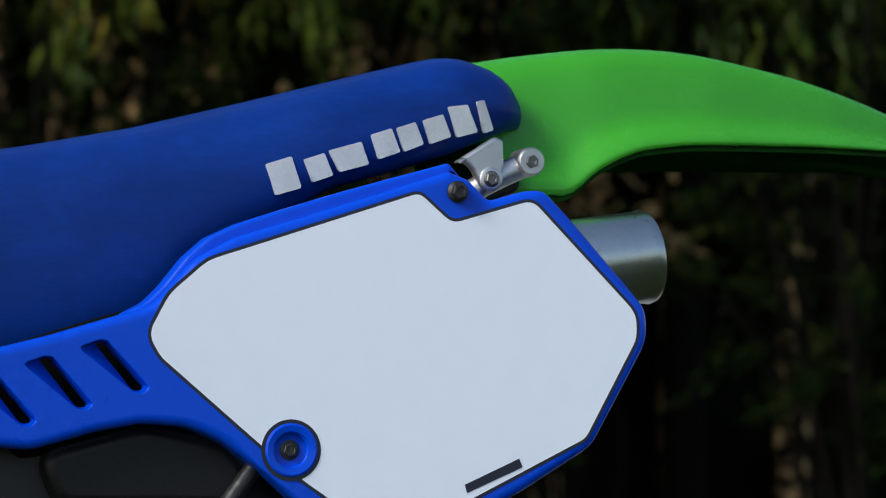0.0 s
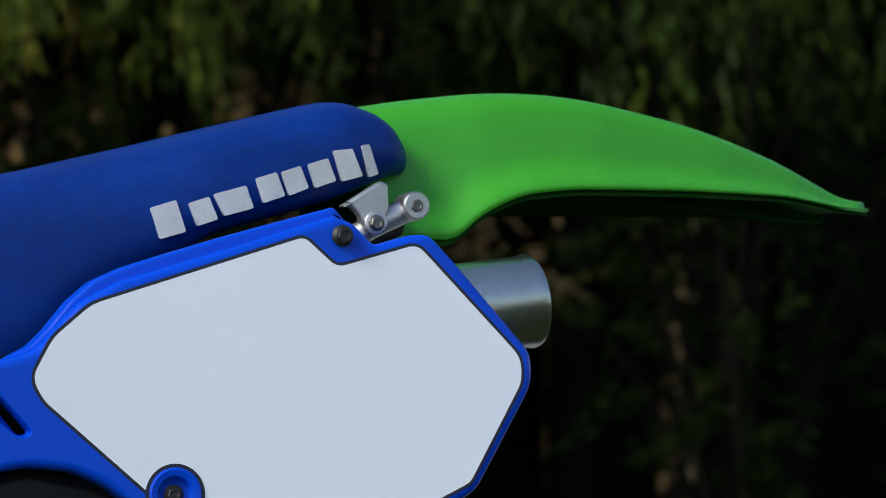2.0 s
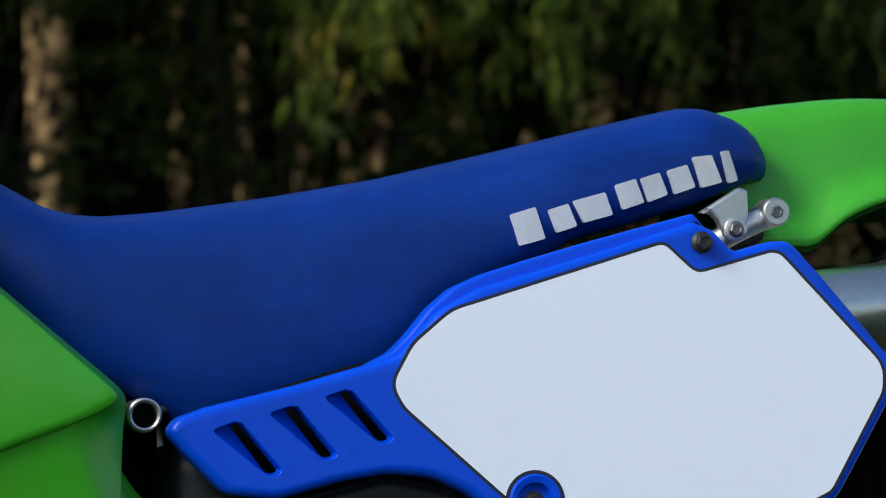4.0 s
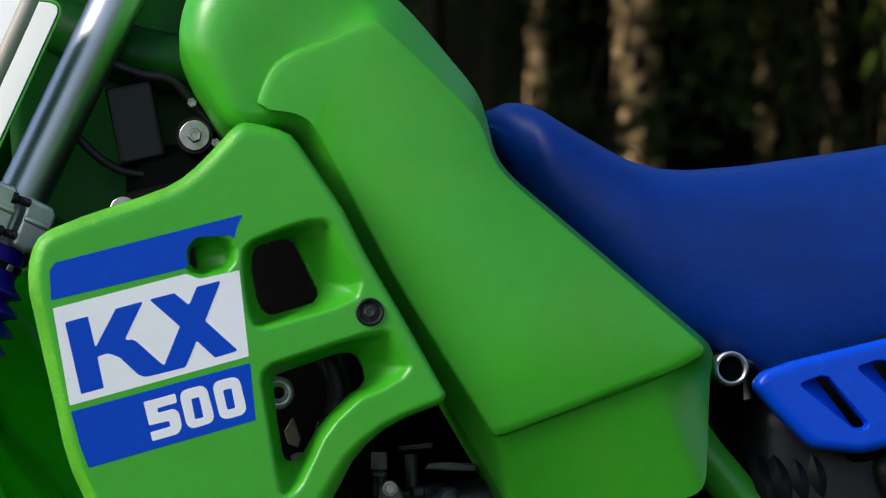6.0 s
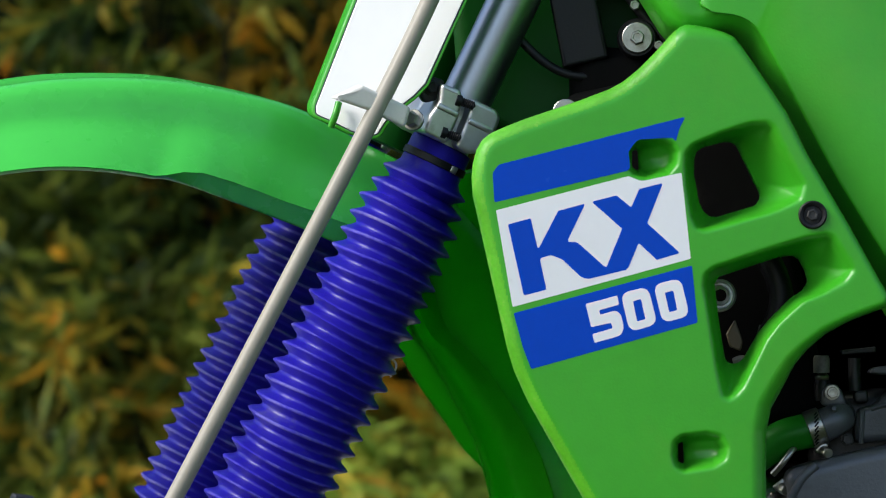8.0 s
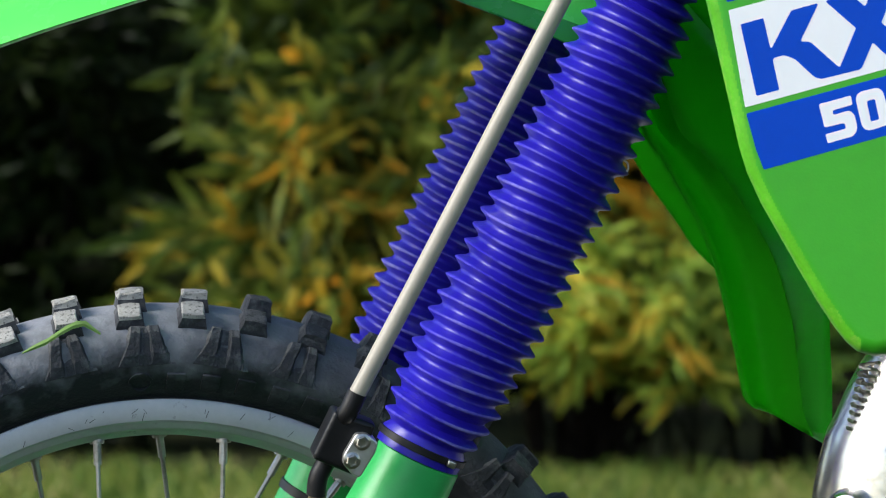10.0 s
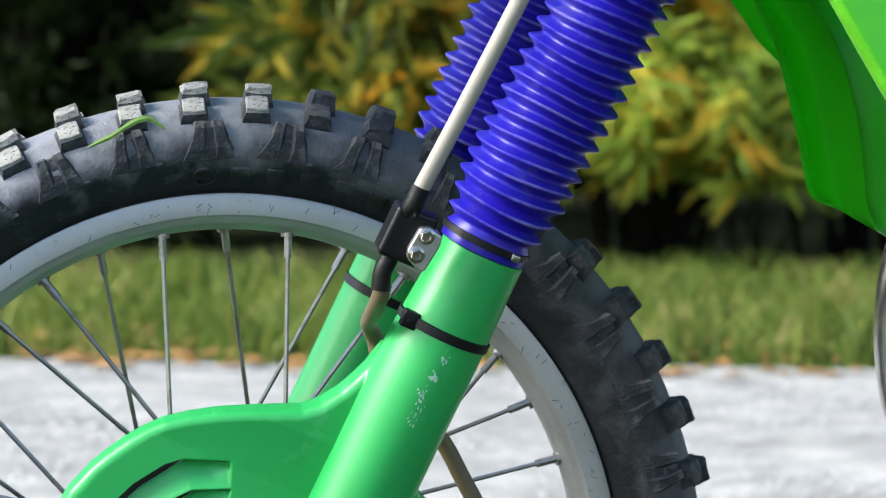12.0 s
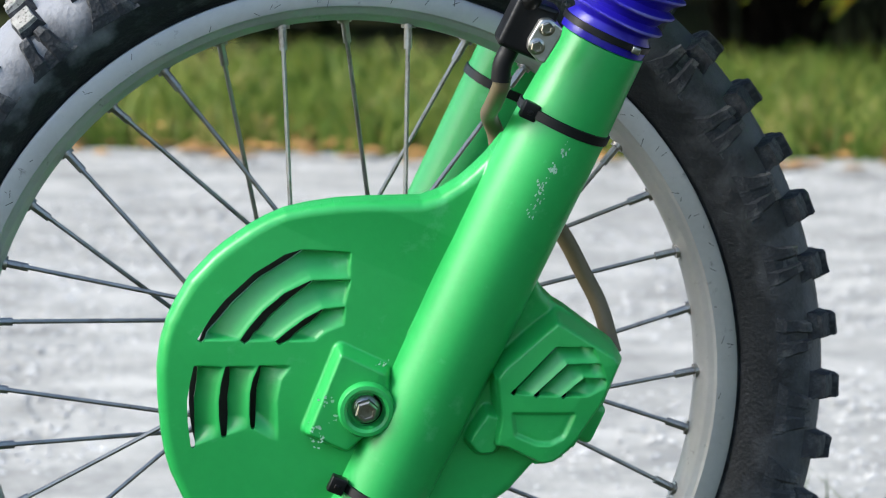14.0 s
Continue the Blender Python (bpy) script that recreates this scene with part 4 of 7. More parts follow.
for quad in ([(0.6121, 0.9812), (0.6306, 0.9868), (0.6374, 0.9651), (0.6189, 0.9599)], [(0.6389, 0.9845), (0.6539, 0.9893), (0.6601, 0.9738), (0.6455, 0.969)], [(0.6567, 0.9909), (0.6807, 0.9974), (0.6861, 0.9818), (0.665, 0.9762)], [(0.6873, 1.0022), (0.7029, 1.007), (0.7091, 0.9906), (0.6935, 0.9854)], [(0.7061, 1.0071), (0.7205, 1.0116), (0.7264, 0.9963), (0.712, 0.9907)], [(0.7255, 1.0128), (0.7408, 1.0173), (0.7467, 1.0017), (0.7314, 0.9964)], [(0.7442, 1.0225), (0.7591, 1.0243), (0.767, 1.0054), (0.7512, 1.0013)], [(0.7658, 1.0268), (0.7725, 1.0281), (0.7795, 1.0072), (0.772, 1.0047)]):
    put("mark_bar", slab([fillet(quad, 0.0016)], 0.002, -0.0019, 0.0, bend=lambda u, v: -lerp_table(WIDTH, u)), SILVER_INK, "silver printed bar", parent=seat)
put("seat_base", slab([fillet([(0.42, 0.855, 0.01), (0.80, 0.985, 0.01), (0.80, 0.965, 0.01), (0.42, 0.835, 0.01)])], 0.1, -0.112, 0.003), BLACK, parent=seat)

# tank: outline and raised flank, corner for corner
tank_o = [(0.0605, 1.1238), (0.1081, 1.1131), (0.1199, 1.0965), (0.1357, 1.0892), (0.1558, 1.0672), (0.1907, 1.0248), (0.1968, 1.0044), (0.2, 0.9841), (0.2107, 0.9712), (0.3441, 0.8586), (0.3402, 0.8401), (0.3342, 0.7648), (0.2793, 0.7506), (0.2129, 0.7402), (0.2003, 0.7695), (0.1657, 0.8281), (0.1258, 0.8995), (0.0912, 0.9673), (0.0749, 0.993), (0.0603, 0.9992), (0.0402, 0.9929), (0.0257, 0.9991), (0.0057, 1.0313), (-0.0059, 1.0569), (-0.0016, 1.0827), (0.0203, 1.1197)]
tank_m = [(0.0704, 1.0482), (0.0957, 1.0582), (0.1204, 1.07), (0.1283, 1.0643), (0.15, 1.0439), (0.1826, 1.0113), (0.1913, 0.9989), (0.1956, 0.9807), (0.2053, 0.9672), (0.3366, 0.8553), (0.3129, 0.8438), (0.2982, 0.838), (0.2652, 0.8259), (0.2032, 0.8031), (0.196, 0.8017), (0.1672, 0.8473), (0.1313, 0.9051), (0.0955, 0.9739), (0.0829, 0.9985), (0.0732, 1.0087), (0.0595, 1.013), (0.0444, 1.0129), (0.0487, 1.0245), (0.0531, 1.0343), (0.0577, 1.0402), (0.0632, 1.0442)]
LOBE = (0.75, 0.35, 0.1, 0.03, 0, 0, 0, 0, 0, 0, 0, 0, 0, 0, 0, 0, 0, 0, 0, 0.25, 0.7, 1, 1, 1, 1, 1)


def paired(a, b, extra, gap=0.0045):
    """Both closed outlines and a value a corner, sampled alike and eased at the corners."""
    out = []
    n = len(a)
    for i in range(n):
        j = (i + 1) % n
        p, q, s, t = Vector(a[i][:2]), Vector(a[j][:2]), Vector(b[i][:2]), Vector(b[j][:2])
        m = max(2, int(max((q - p).length, (t - s).length) / gap))
        out += [(p.lerp(q, k / m), s.lerp(t, k / m), extra[i] + (extra[j] - extra[i]) * k / m) for k in range(m)]
    for _ in range(5):
        out = [((u[0] + v[0] * 2 + w[0]) / 4, (u[1] + v[1] * 2 + w[1]) / 4, (u[2] + v[2] * 2 + w[2]) / 4) for u, v, w in zip(out[-1:] + out[:-1], out, out[1:] + out[:1])]
    return out


tank_rows = paired(tank_o, tank_m, LOBE)
cx = sum(p[0].x for p in tank_rows) / len(tank_rows)
cz = sum(p[0].y for p in tank_rows) / len(tank_rows)


def under(p):
    """How far a point lies on the tank's undercut lower flank, 0 to 1."""
    ridge = 0.801 + (p.x - 0.197) * 0.386
    return max(0.0, min(1.0, (ridge - 0.012 - p.y) / 0.08))


def tank_edge(p, lobe):
    return (-0.160 - 0.018 * under(p)) * (1 - lobe) - 0.168 * lobe


rings = []
for y, k in ((0.13, 0.93), (0.10, 0.98), (0.06, 1.0)):
    rings.append([Vector((cx + (p.x - cx) * k, y, cz + (p.y - cz) * k)) for p, q, e in tank_rows])
for t in (0.0, 0.06, 0.14, 0.24, 0.36, 0.5, 0.66, 0.82, 0.93, 0.98):
    ring = []
    for p, q, e in tank_rows:
        y0 = tank_edge(p, e)
        f = t * (1 - e) + (1.25 * (1 - (1 - t) ** 6) - 0.25 * t) * e
        top = -0.1885
        c = p.lerp(q, t)
        ring.append(Vector((c.x, y0 + (top - y0) * f, c.y)))
    rings.append(ring)
rings.append([Vector((q.x, -0.1925, q.y)) for p, q, e in tank_rows])
mx = sum(p[1].x for p in tank_rows) / len(tank_rows)
mz = sum(p[1].y for p in tank_rows) / len(tank_rows)
for f, y in ((0.985, -0.1936), (0.96, -0.1942)):
    rings.append([Vector((mx + (q.x - mx) * f, y, mz + (q.y - mz) * f)) for p, q, e in tank_rows])
tank = put("fuel_tank", loft(rings), GREEN, "green plastic fuel tank with scuffed flanks", angle=42)

# radiator shroud with windows and decals
SY = -0.215
TB = [(0.1157, 0.88), (0.1157, 0.8886)]
shroud_loop = fillet([(0.0950, 0.7671), (0.1051, 0.7864), (0.1130, 0.7957), (0.1237, 0.8050), (0.1370, 0.8125), (0.1491, 0.8175), (0.1624, 0.8225, 0.003), (0.1642, 0.8286, 0.004), (0.1585, 0.8382), (0.1393, 0.8730), (0.1133, 0.9175), (0.0997, 0.9448), (0.0722, 0.9858), (0.0669, 0.9925), (0.0597, 0.9961), (0.0507, 0.9990), (0.0417, 1.0008), (0.0363, 1.0011), (0.0327, 0.9997), (0.0280, 0.9961), (0.0147, 0.9813)]
                     + [(0.0057, 0.9723), (-0.0032, 0.9651), (-0.0122, 0.9600), (-0.0302, 0.9532), (-0.0661, 0.9410), (-0.0822, 0.9345), (-0.0876, 0.9320), (-0.0930, 0.9276), (-0.0965, 0.9212), (-0.0987, 0.9122), (-0.0994, 0.9032), (-0.0986, 0.8924), (-0.0816, 0.8185), (-0.0768, 0.7970), (-0.0718, 0.7809), (-0.0628, 0.7613), (-0.0394, 0.7203), (-0.0269, 0.6989), (-0.0162, 0.6830), (-0.0090, 0.6741), (-0.0019, 0.6681)]
                     + [(0.0088, 0.6653), (0.0177, 0.6665), (0.0354, 0.6716), (0.0708, 0.6829), (0.0815, 0.6872), (0.0857, 0.6915), (0.0874, 0.6979), (0.0870, 0.7193), (0.0873, 0.7442), (0.0901, 0.7584)], 0.004)
# each window: the lip of its pocket and the opening cut through the pocket's floor
UPPER_WINDOW_LIP = fillet([(0.0361, 0.9116), (0.0368, 0.9187), (0.0414, 0.9238), (0.0593, 0.9313), (0.0772, 0.9377), (0.0879, 0.9384), (0.0918, 0.9356), (0.1021, 0.9152), (0.1114, 0.8991), (0.1085, 0.8891), (0.0949, 0.8833), (0.0485, 0.8701), (0.0432, 0.8712), (0.0400, 0.8776), (0.0371, 0.8955)], 0.004)
UPPER_WINDOW = fillet([(0.0419, 0.9077), (0.0419, 0.9168), (0.0437, 0.9222), (0.0473, 0.9244), (0.0600, 0.9284), (0.0654, 0.9287), (0.0690, 0.9265), (0.0780, 0.9077), (0.0834, 0.8969), (0.0842, 0.8925), (0.0809, 0.8875), (0.0563, 0.8799), (0.0520, 0.8802), (0.0480, 0.8835), (0.0451, 0.8896)], 0.003)
LOWER_WINDOW_LIP = fillet([(0.0478, 0.8348), (0.0485, 0.8419), (0.0538, 0.8462), (0.0717, 0.8523), (0.1127, 0.8658), (0.1245, 0.8683), (0.1291, 0.8666), (0.1426, 0.8455), (0.1365, 0.8380), (0.1233, 0.8312), (0.1101, 0.8263), (0.1023, 0.8195), (0.0941, 0.8117), (0.0862, 0.8010), (0.0769, 0.7811), (0.0730, 0.7718), (0.0690, 0.7665), (0.0637, 0.7633), (0.0591, 0.7654), (0.0577, 0.7732), (0.0506, 0.8195)], 0.004)
LOWER_WINDOW = fillet([(0.0552, 0.8373), (0.0577, 0.8420), (0.0711, 0.8466), (0.0960, 0.8549), (0.1050, 0.8560), (0.1090, 0.8535), (0.1133, 0.8452), (0.1143, 0.8391), (0.1114, 0.8337), (0.1031, 0.8282), (0.0898, 0.8146), (0.0833, 0.8066), (0.0742, 0.7904), (0.0706, 0.7872), (0.0670, 0.7865), (0.0627, 0.7875), (0.0613, 0.7922), (0.0573, 0.8174)], 0.003)
SMALL_POCKET_LIP = fillet([(-0.0004, 0.9151), (0.0, 0.9223), (0.0050, 0.9269), (0.0200, 0.9283), (0.0279, 0.9248), (0.0311, 0.9198), (0.0303, 0.9115), (0.0253, 0.9058), (0.0111, 0.9033), (0.0039, 0.9058), (0.0004, 0.9105)], 0.004)
SMALL_POCKET = fillet([(0.0024, 0.9110, 0.002), (0.0024, 0.9222, 0.002), (0.0058, 0.9232, 0.002), (0.0068, 0.9080, 0.002)])
LOW_POCKET_LIP = fillet([(0.0291, 0.7281), (0.0298, 0.7370), (0.0344, 0.7402), (0.0492, 0.7424), (0.0580, 0.7407), (0.0623, 0.7336), (0.0616, 0.7265), (0.0545, 0.7222), (0.0351, 0.7193), (0.0309, 0.7221)], 0.004)
LOW_POCKET = fillet([(0.0318, 0.7245, 0.002), (0.0318, 0.7355, 0.002), (0.0350, 0.7378, 0.002), (0.0360, 0.7222, 0.002)])
WINDOWS = [(UPPER_WINDOW_LIP, UPPER_WINDOW, 0.030), (LOWER_WINDOW_LIP, LOWER_WINDOW, 0.030), (SMALL_POCKET_LIP, SMALL_POCKET, 0.020), (LOW_POCKET_LIP, LOW_POCKET, 0.020)]
P, keep, rim_d, hole_d, nu = mould_grid(shroud_loop, [w[1] for w in WINDOWS], 0.0011)
# rolled outer edge, tighter where the edge runs beside the tank
roll = 0.0105 - 0.0060 * ease((P[:, 0] - 0.035) / 0.045) * ease((P[:, 1] - 0.765) / 0.06)
H = -SY - roll + rounded(rim_d, roll)
for lip, opening, deep in WINDOWS:
    d_lip, d_open = sdist(P, lip), np.maximum(0, -sdist(P, opening))
    run = np.maximum(0, d_lip + 0.0025) / (np.maximum(0, d_lip + 0.0025) + d_open + 1e-9)
    # steep walls stand on a rolled lip, long floors slope evenly down to the opening
    H -= np.where(d_lip > -0.0025, deep * (0.75 * run + 0.25 * ease(run) if deep > 0.025 else run ** 0.5) * ease((d_lip + 0.0025) / 0.0075), 0)
bm = mould_mesh(P, np.stack([P[:, 0], -H, P[:, 1]], 1), keep, nu)
grown = bmesh.ops.extrude_edge_only(bm, edges=[e for e in bm.edges if e.is_boundary])
back = [v for v in grown["geom"] if isinstance(v, bmesh.types.BMVert)]
near = sdist(np.array([[v.co.x, v.co.z] for v in back]), shroud_loop)
for v, d in zip(back, near):
    v.co.y += 0.024 if d < 0.002 else 0.016
bmesh.ops.recalc_face_normals(bm, faces=bm.faces)
# the leading edge is rubbed pale
centres = np.array([f.calc_center_median()[:] for f in bm.faces])
near = sdist(centres[:, [0, 2]], shroud_loop)
for f, c, d in zip(bm.faces, centres, near):
    f.material_index = int(d < 0.0075 and (c[0] < 0.0 and c[2] < 0.94 or c[0] < 0.03 and c[2] > 0.93))
shroud = put("radiator_shroud", bm, GREEN, "green plastic radiator shroud with moulded windows", angle=48)
shroud.data.materials.append(GREEN_WORN)


def shrink(loop, kx, kz, dx, dz):
    c = sum(loop, Vector((0, 0))) / len(loop)
    return [Vector((c.x + (p.x - c.x) * kx + dx, c.y + (p.y - c.y) * kz + dz)) for p in loop]


put("grommet", lathe([(0.0090, 0.0), (0.0090, 0.0012), (0.0080, 0.0022), (0.0062, 0.0016), (0.0056, 0.0004), (0, 0.0004)], (TB[0][0], SY, TB[0][1]), (0, -1, 0), 32), BLACK, "black rubber grommet", parent=shroud)
hex_bolt("bolt", (TB[0][0], SY - 0.0006, TB[0][1]), (0, -1, 0), 0.0068, 0.0022, shroud, STEEL_DARK)
for nm, loops, mat, d in (("blue_stripe", [fillet([(-0.0856, 0.9065, 0.005), (-0.0817, 0.9115, 0.004), (0.0359, 0.9419, 0.001), (0.032, 0.934, 0.01), (0.0299, 0.9261, 0.001), (0.0278, 0.9286, 0.003), (0.0057, 0.9275, 0.006), (0, 0.9196, 0.005), (0.0015, 0.9082, 0.004), (-0.0844, 0.8876, 0.001)])], DECAL_BLUE, 0.00014), ("white_field", [fillet([(-0.0833, 0.8826, 0.001), (0.0001, 0.9043, 0.001), (0.0083, 0.9011, 0.008), (0.0335, 0.9065, 0.001), (0.0394, 0.8523, 0.001), (-0.0727, 0.8216, 0.001)])], DECAL_WHITE, 0.00014), ("blue_field", [fillet([(-0.072, 0.8177, 0.001), (0.0401, 0.8481, 0.001), (0.0437, 0.8121, 0.001), (-0.0608, 0.7825, 0.001), (-0.0658, 0.7953, 0.02)])], DECAL_BLUE, 0.00014)):
    put(nm, slab(loops, SY + 0.001, SY - d), mat, parent=shroud)
for k, quad in enumerate(([(-0.0758, 0.8737, 0.001), (-0.0615, 0.8776, 0.001), (-0.0568, 0.8577, 0.001), (-0.0441, 0.8823, 0.001), (-0.027, 0.887, 0.001), (-0.0387, 0.8624, 0.004), (-0.0326, 0.8631, 0.006), (-0.0147, 0.8471, 0.004), (-0.0023, 0.8468, 0.001), (-0.0005, 0.8454, 0.002), (-0.0254, 0.8393, 0.006), (-0.0297, 0.8407, 0.006), (-0.0415, 0.8517, 0.006), (-0.0486, 0.8545, 0.006), (-0.0557, 0.8523, 0.002), (-0.0514, 0.8327, 0.001), (-0.0656, 0.8288, 0.001)], [(-0.0231, 0.8881, 0.001), (-0.0074, 0.8921, 0.001), (0.0019, 0.8846, 0.001), (0.0068, 0.8961, 0.001), (0.0218, 0.9, 0.001), (0.0119, 0.8747, 0.001), (0.0326, 0.8559, 0.001), (0.018, 0.8515, 0.001), (0.0066, 0.8622, 0.001), (-0.0001, 0.8461, 0.001), (-0.0154, 0.8425, 0.001), (-0.0038, 0.8711, 0.001)])):
    put("blue_bar", slab([fillet(quad)], SY - 0.0001, SY - 0.00024 - 0.00004 * k), DECAL_BLUE, parent=shroud)
put("digit_five", slab([fillet([(-0.0267, 0.8236, 0.001), (-0.0068, 0.829, 0.001), (-0.0057, 0.8233, 0.001), (-0.0182, 0.8197, 0.001), (-0.0175, 0.8169, 0.001), (-0.0075, 0.8197, 0.006), (-0.0043, 0.8169, 0.006), (-0.0025, 0.8084, 0.007), (-0.0046, 0.8038, 0.007), (-0.021, 0.7991, 0.001), (-0.0224, 0.8047, 0.001), (-0.0096, 0.8084, 0.001), (-0.0107, 0.8119, 0.001), (-0.0231, 0.809, 0.001)])], SY - 0.0001, SY - 0.00026), DECAL_WHITE, "white digit 5", parent=shroud)
put("digit_zero", slab([fillet([(-0.0047, 0.8304, 0.006), (0.0124, 0.8348, 0.006), (0.0185, 0.8113, 0.006), (0.0011, 0.8059, 0.006)]), fillet([(0.0031, 0.8255, 0.001), (0.0081, 0.8269, 0.001), (0.011, 0.8141, 0.001), (0.0057, 0.8127, 0.001)])], SY - 0.0001, SY - 0.00026), DECAL_WHITE, "white digit 0", parent=shroud)
put("digit_zero", slab([fillet([(0.0159, 0.8359, 0.006), (0.033, 0.8402, 0.006), (0.0387, 0.8164, 0.006), (0.0217, 0.8117, 0.006)]), fillet([(0.0231, 0.8309, 0.001), (0.0284, 0.8323, 0.001), (0.0309, 0.8199, 0.001), (0.0259, 0.8185, 0.001)])], SY - 0.0001, SY - 0.00026), DECAL_WHITE, "white digit 0", parent=shroud)

# rear fender
ftop, fedge = [(0.7812, 1.0630), (0.8175, 1.0692), (0.8610, 1.0742), (0.8939, 1.0757), (0.9271, 1.0751), (0.9600, 1.0714), (0.9877, 1.0664), (1.0390, 1.0556), (1.0800, 1.0425), (1.1119, 1.0308), (1.1606, 1.0085), (1.1779, 1.0005)], [(0.7729, 0.9657), (0.8117, 0.964), (0.8424, 0.963), (0.8591, 0.9793), (0.8766, 0.9888), (0.8984, 0.9964), (0.9335, 1.0001), (1.0225, 1.0007), (1.1136, 0.9993), (1.1677, 0.9931)]
FW = [(0.78, 0.085), (0.87, 0.092), (0.96, 0.090), (1.06, 0.078), (1.13, 0.062), (1.18, 0.045), (1.21, 0.034)]
rings = []
for i in range(61):
    x = 0.781 + (1.196 - 0.781) * i / 60
    zt, ze, w = smooth_table(ftop, x, 0.012), smooth_table(fedge, x, 0.006), lerp_table(FW, x)
    ze = min(ze, zt - 0.008)
    h = zt - ze
    half = [(0, zt), (-0.40 * w, zt - 0.001), (-0.66 * w, zt - 0.02 * h - 0.001), (-0.80 * w, zt - 0.09 * h), (-0.86 * w, zt - 0.22 * h), (-0.89 * w, zt - 0.45 * h),
            (-0.905 * w, zt - 0.62 * h), (-0.925 * w, zt - 0.73 * h), (-0.98 * w, zt - 0.81 * h), (-1.05 * w, zt - 0.88 * h), (-1.09 * w, zt - 0.94 * h), (-1.10 * w, ze)]
    rings.append([Vector((x, y, z)) for y, z in half[::-1]] + [Vector((x, -y, z)) for y, z in half[1:]])
rear_fender = put("rear_fender", loft(rings, closed=False), GREEN_FENDER, "glossy green plastic rear fender curving down to its tip", angle=50)
# added liner: the shade under the fender is put into its dark green
UNDERSIDE = material("shaded_green_underside", (0.012, 0.075, 0.008), 0.85, spec=0.1, vary=0.3, scale=14, dirt=(0.02, 0.03, 0.01), dirt_amount=0.4)
put("underside", loft([[Vector((v.x, v.y * 0.945, v.z - 0.0042)) for v in ring] for ring in rings], closed=False), UNDERSIDE, "green underside liner darkened to carry its shade", parent=rear_fender, angle=50)
sm = rear_fender.modifiers.new("thickness", "SOLIDIFY")
sm.thickness, sm.offset = 0.003, -1

# silencer
ex, ez = [(0.8882, 0.9194), (0.833, 0.9123)][0]
exd = Vector((0.985, 0.07, 0.118)).normalized()
muffler = put("silencer", lathe([(0.0325, -0.16), (0.0325, -0.004), (0.0335, 0.0), (0.0325, 0.003), (0.029, 0.003), (0.028, 0.0), (0.028, -0.15), (0.0, -0.15)], (ex - 0.0005, -0.118, ez - 0.0012), exd, 56), MUFFLER_METAL, "dull aluminium silencer with a plain open end")
put("weld_seam", lathe([(0.0327, -0.075), (0.0334, -0.073), (0.0327, -0.071)], (ex - 0.0005, -0.118, ez - 0.0012), exd, 40), MUFFLER_METAL, parent=muffler)

# seat bracket and subframe end
br = group_part("subframe", bike, "bare aluminium seat bracket and tube end")
put("bracket", slab([fillet([(0.7444, 0.9825, 0.003), (0.7748, 1.0010, 0.004), (0.7805, 0.9985, 0.004), (0.7806, 0.9821, 0.006), (0.7775, 0.9683, 0.008), (0.7699, 0.9628, 0.008), (0.7626, 0.9662, 0.008), (0.7587, 0.9768, 0.01), (0.7530, 0.9830, 0.006)])], -0.126, -0.1335, 0.0022), ALUMINIUM, "pressed aluminium seat bracket", parent=br)
put("rail", tube([(0.7550, -0.120, 0.9580), (0.7689, -0.122, 0.9686), (0.8020, -0.122, 0.9838)], 0.0086, 20), ALUMINIUM, parent=br)
put("rail_end", lathe([(0.0, 0.0115), (0.0086, 0.0115), (0.0098, 0.0100), (0.0102, 0.0080), (0.0102, -0.012)], (0.8005, -0.124, 0.9838), (0, -1, 0), 32), ALUMINIUM, parent=br)
put("washer", lathe([(0.0040, 0.0), (0.0082, 0.0), (0.0082, 0.0016), (0.0074, 0.0022), (0.0040, 0.0022)], (0.7703, -0.1335, 0.9712), (0, -1, 0), 28), ALUMINIUM, parent=br)
hex_bolt("bolt", (0.7703, -0.1352, 0.9712), (0, -1, 0), 0.0084, 0.0036, br, BOLT_GREY, flange=0.0058)
hex_bolt("bolt", (0.8003, -0.1352, 0.9836), (0, -1, 0), 0.0080, 0.0022, br, BOLT_GREY)

# frame, airbox and the dark parts behind the panels
fr = group_part("frame", bike, "green painted steel frame tubes, mostly darkened to carry shade")
put("rear_tube", tube([(0.30, -0.12, 0.86), ([(0.3361, 0.7974), (0.369, 0.7452)][0][0], -0.12, [(0.3361, 0.7974), (0.369, 0.7452)][0][1]), ([(0.3361, 0.7974), (0.369, 0.7452)][1][0] + 0.008, -0.12, [(0.3361, 0.7974), (0.369, 0.7452)][1][1]), (0.44, -0.12, 0.64)], 0.0145), GREEN_FENDER, parent=fr)
put("down_tube", tube([(-0.06, 0.0, 1.02), (-0.02, 0.0, 0.90), (0.06, -0.05, 0.66), (0.10, -0.08, 0.48)], 0.017), SHADE_GREEN, parent=fr)
put("steering_head", lathe([(0.0, -0.09), (0.031, -0.09), (0.031, 0.09), (0.0, 0.09)], (-0.13, 0.02, 1.02), (math.sin(radians(25)), 0, math.cos(radians(25))), 32), SHADE_GREEN, parent=fr)
put("gusset", slab([fillet([(-0.115, 0.955, 0.02), (-0.13, 1.14, 0.02), (0.06, 1.14, 0.03), (0.10, 0.98, 0.03), (0.00, 0.90, 0.03)])], 0.03, -0.045, 0.01), SHADE_GREEN, parent=fr)
put("head_tube", tube([(-0.10, -0.035, 1.09), (-0.03, -0.06, 1.06), (0.05, -0.07, 1.05)], 0.020), SHADE_GREEN, parent=fr)
RG = [(0.3567, 0.8461), (0.3662, 0.8461)][0]
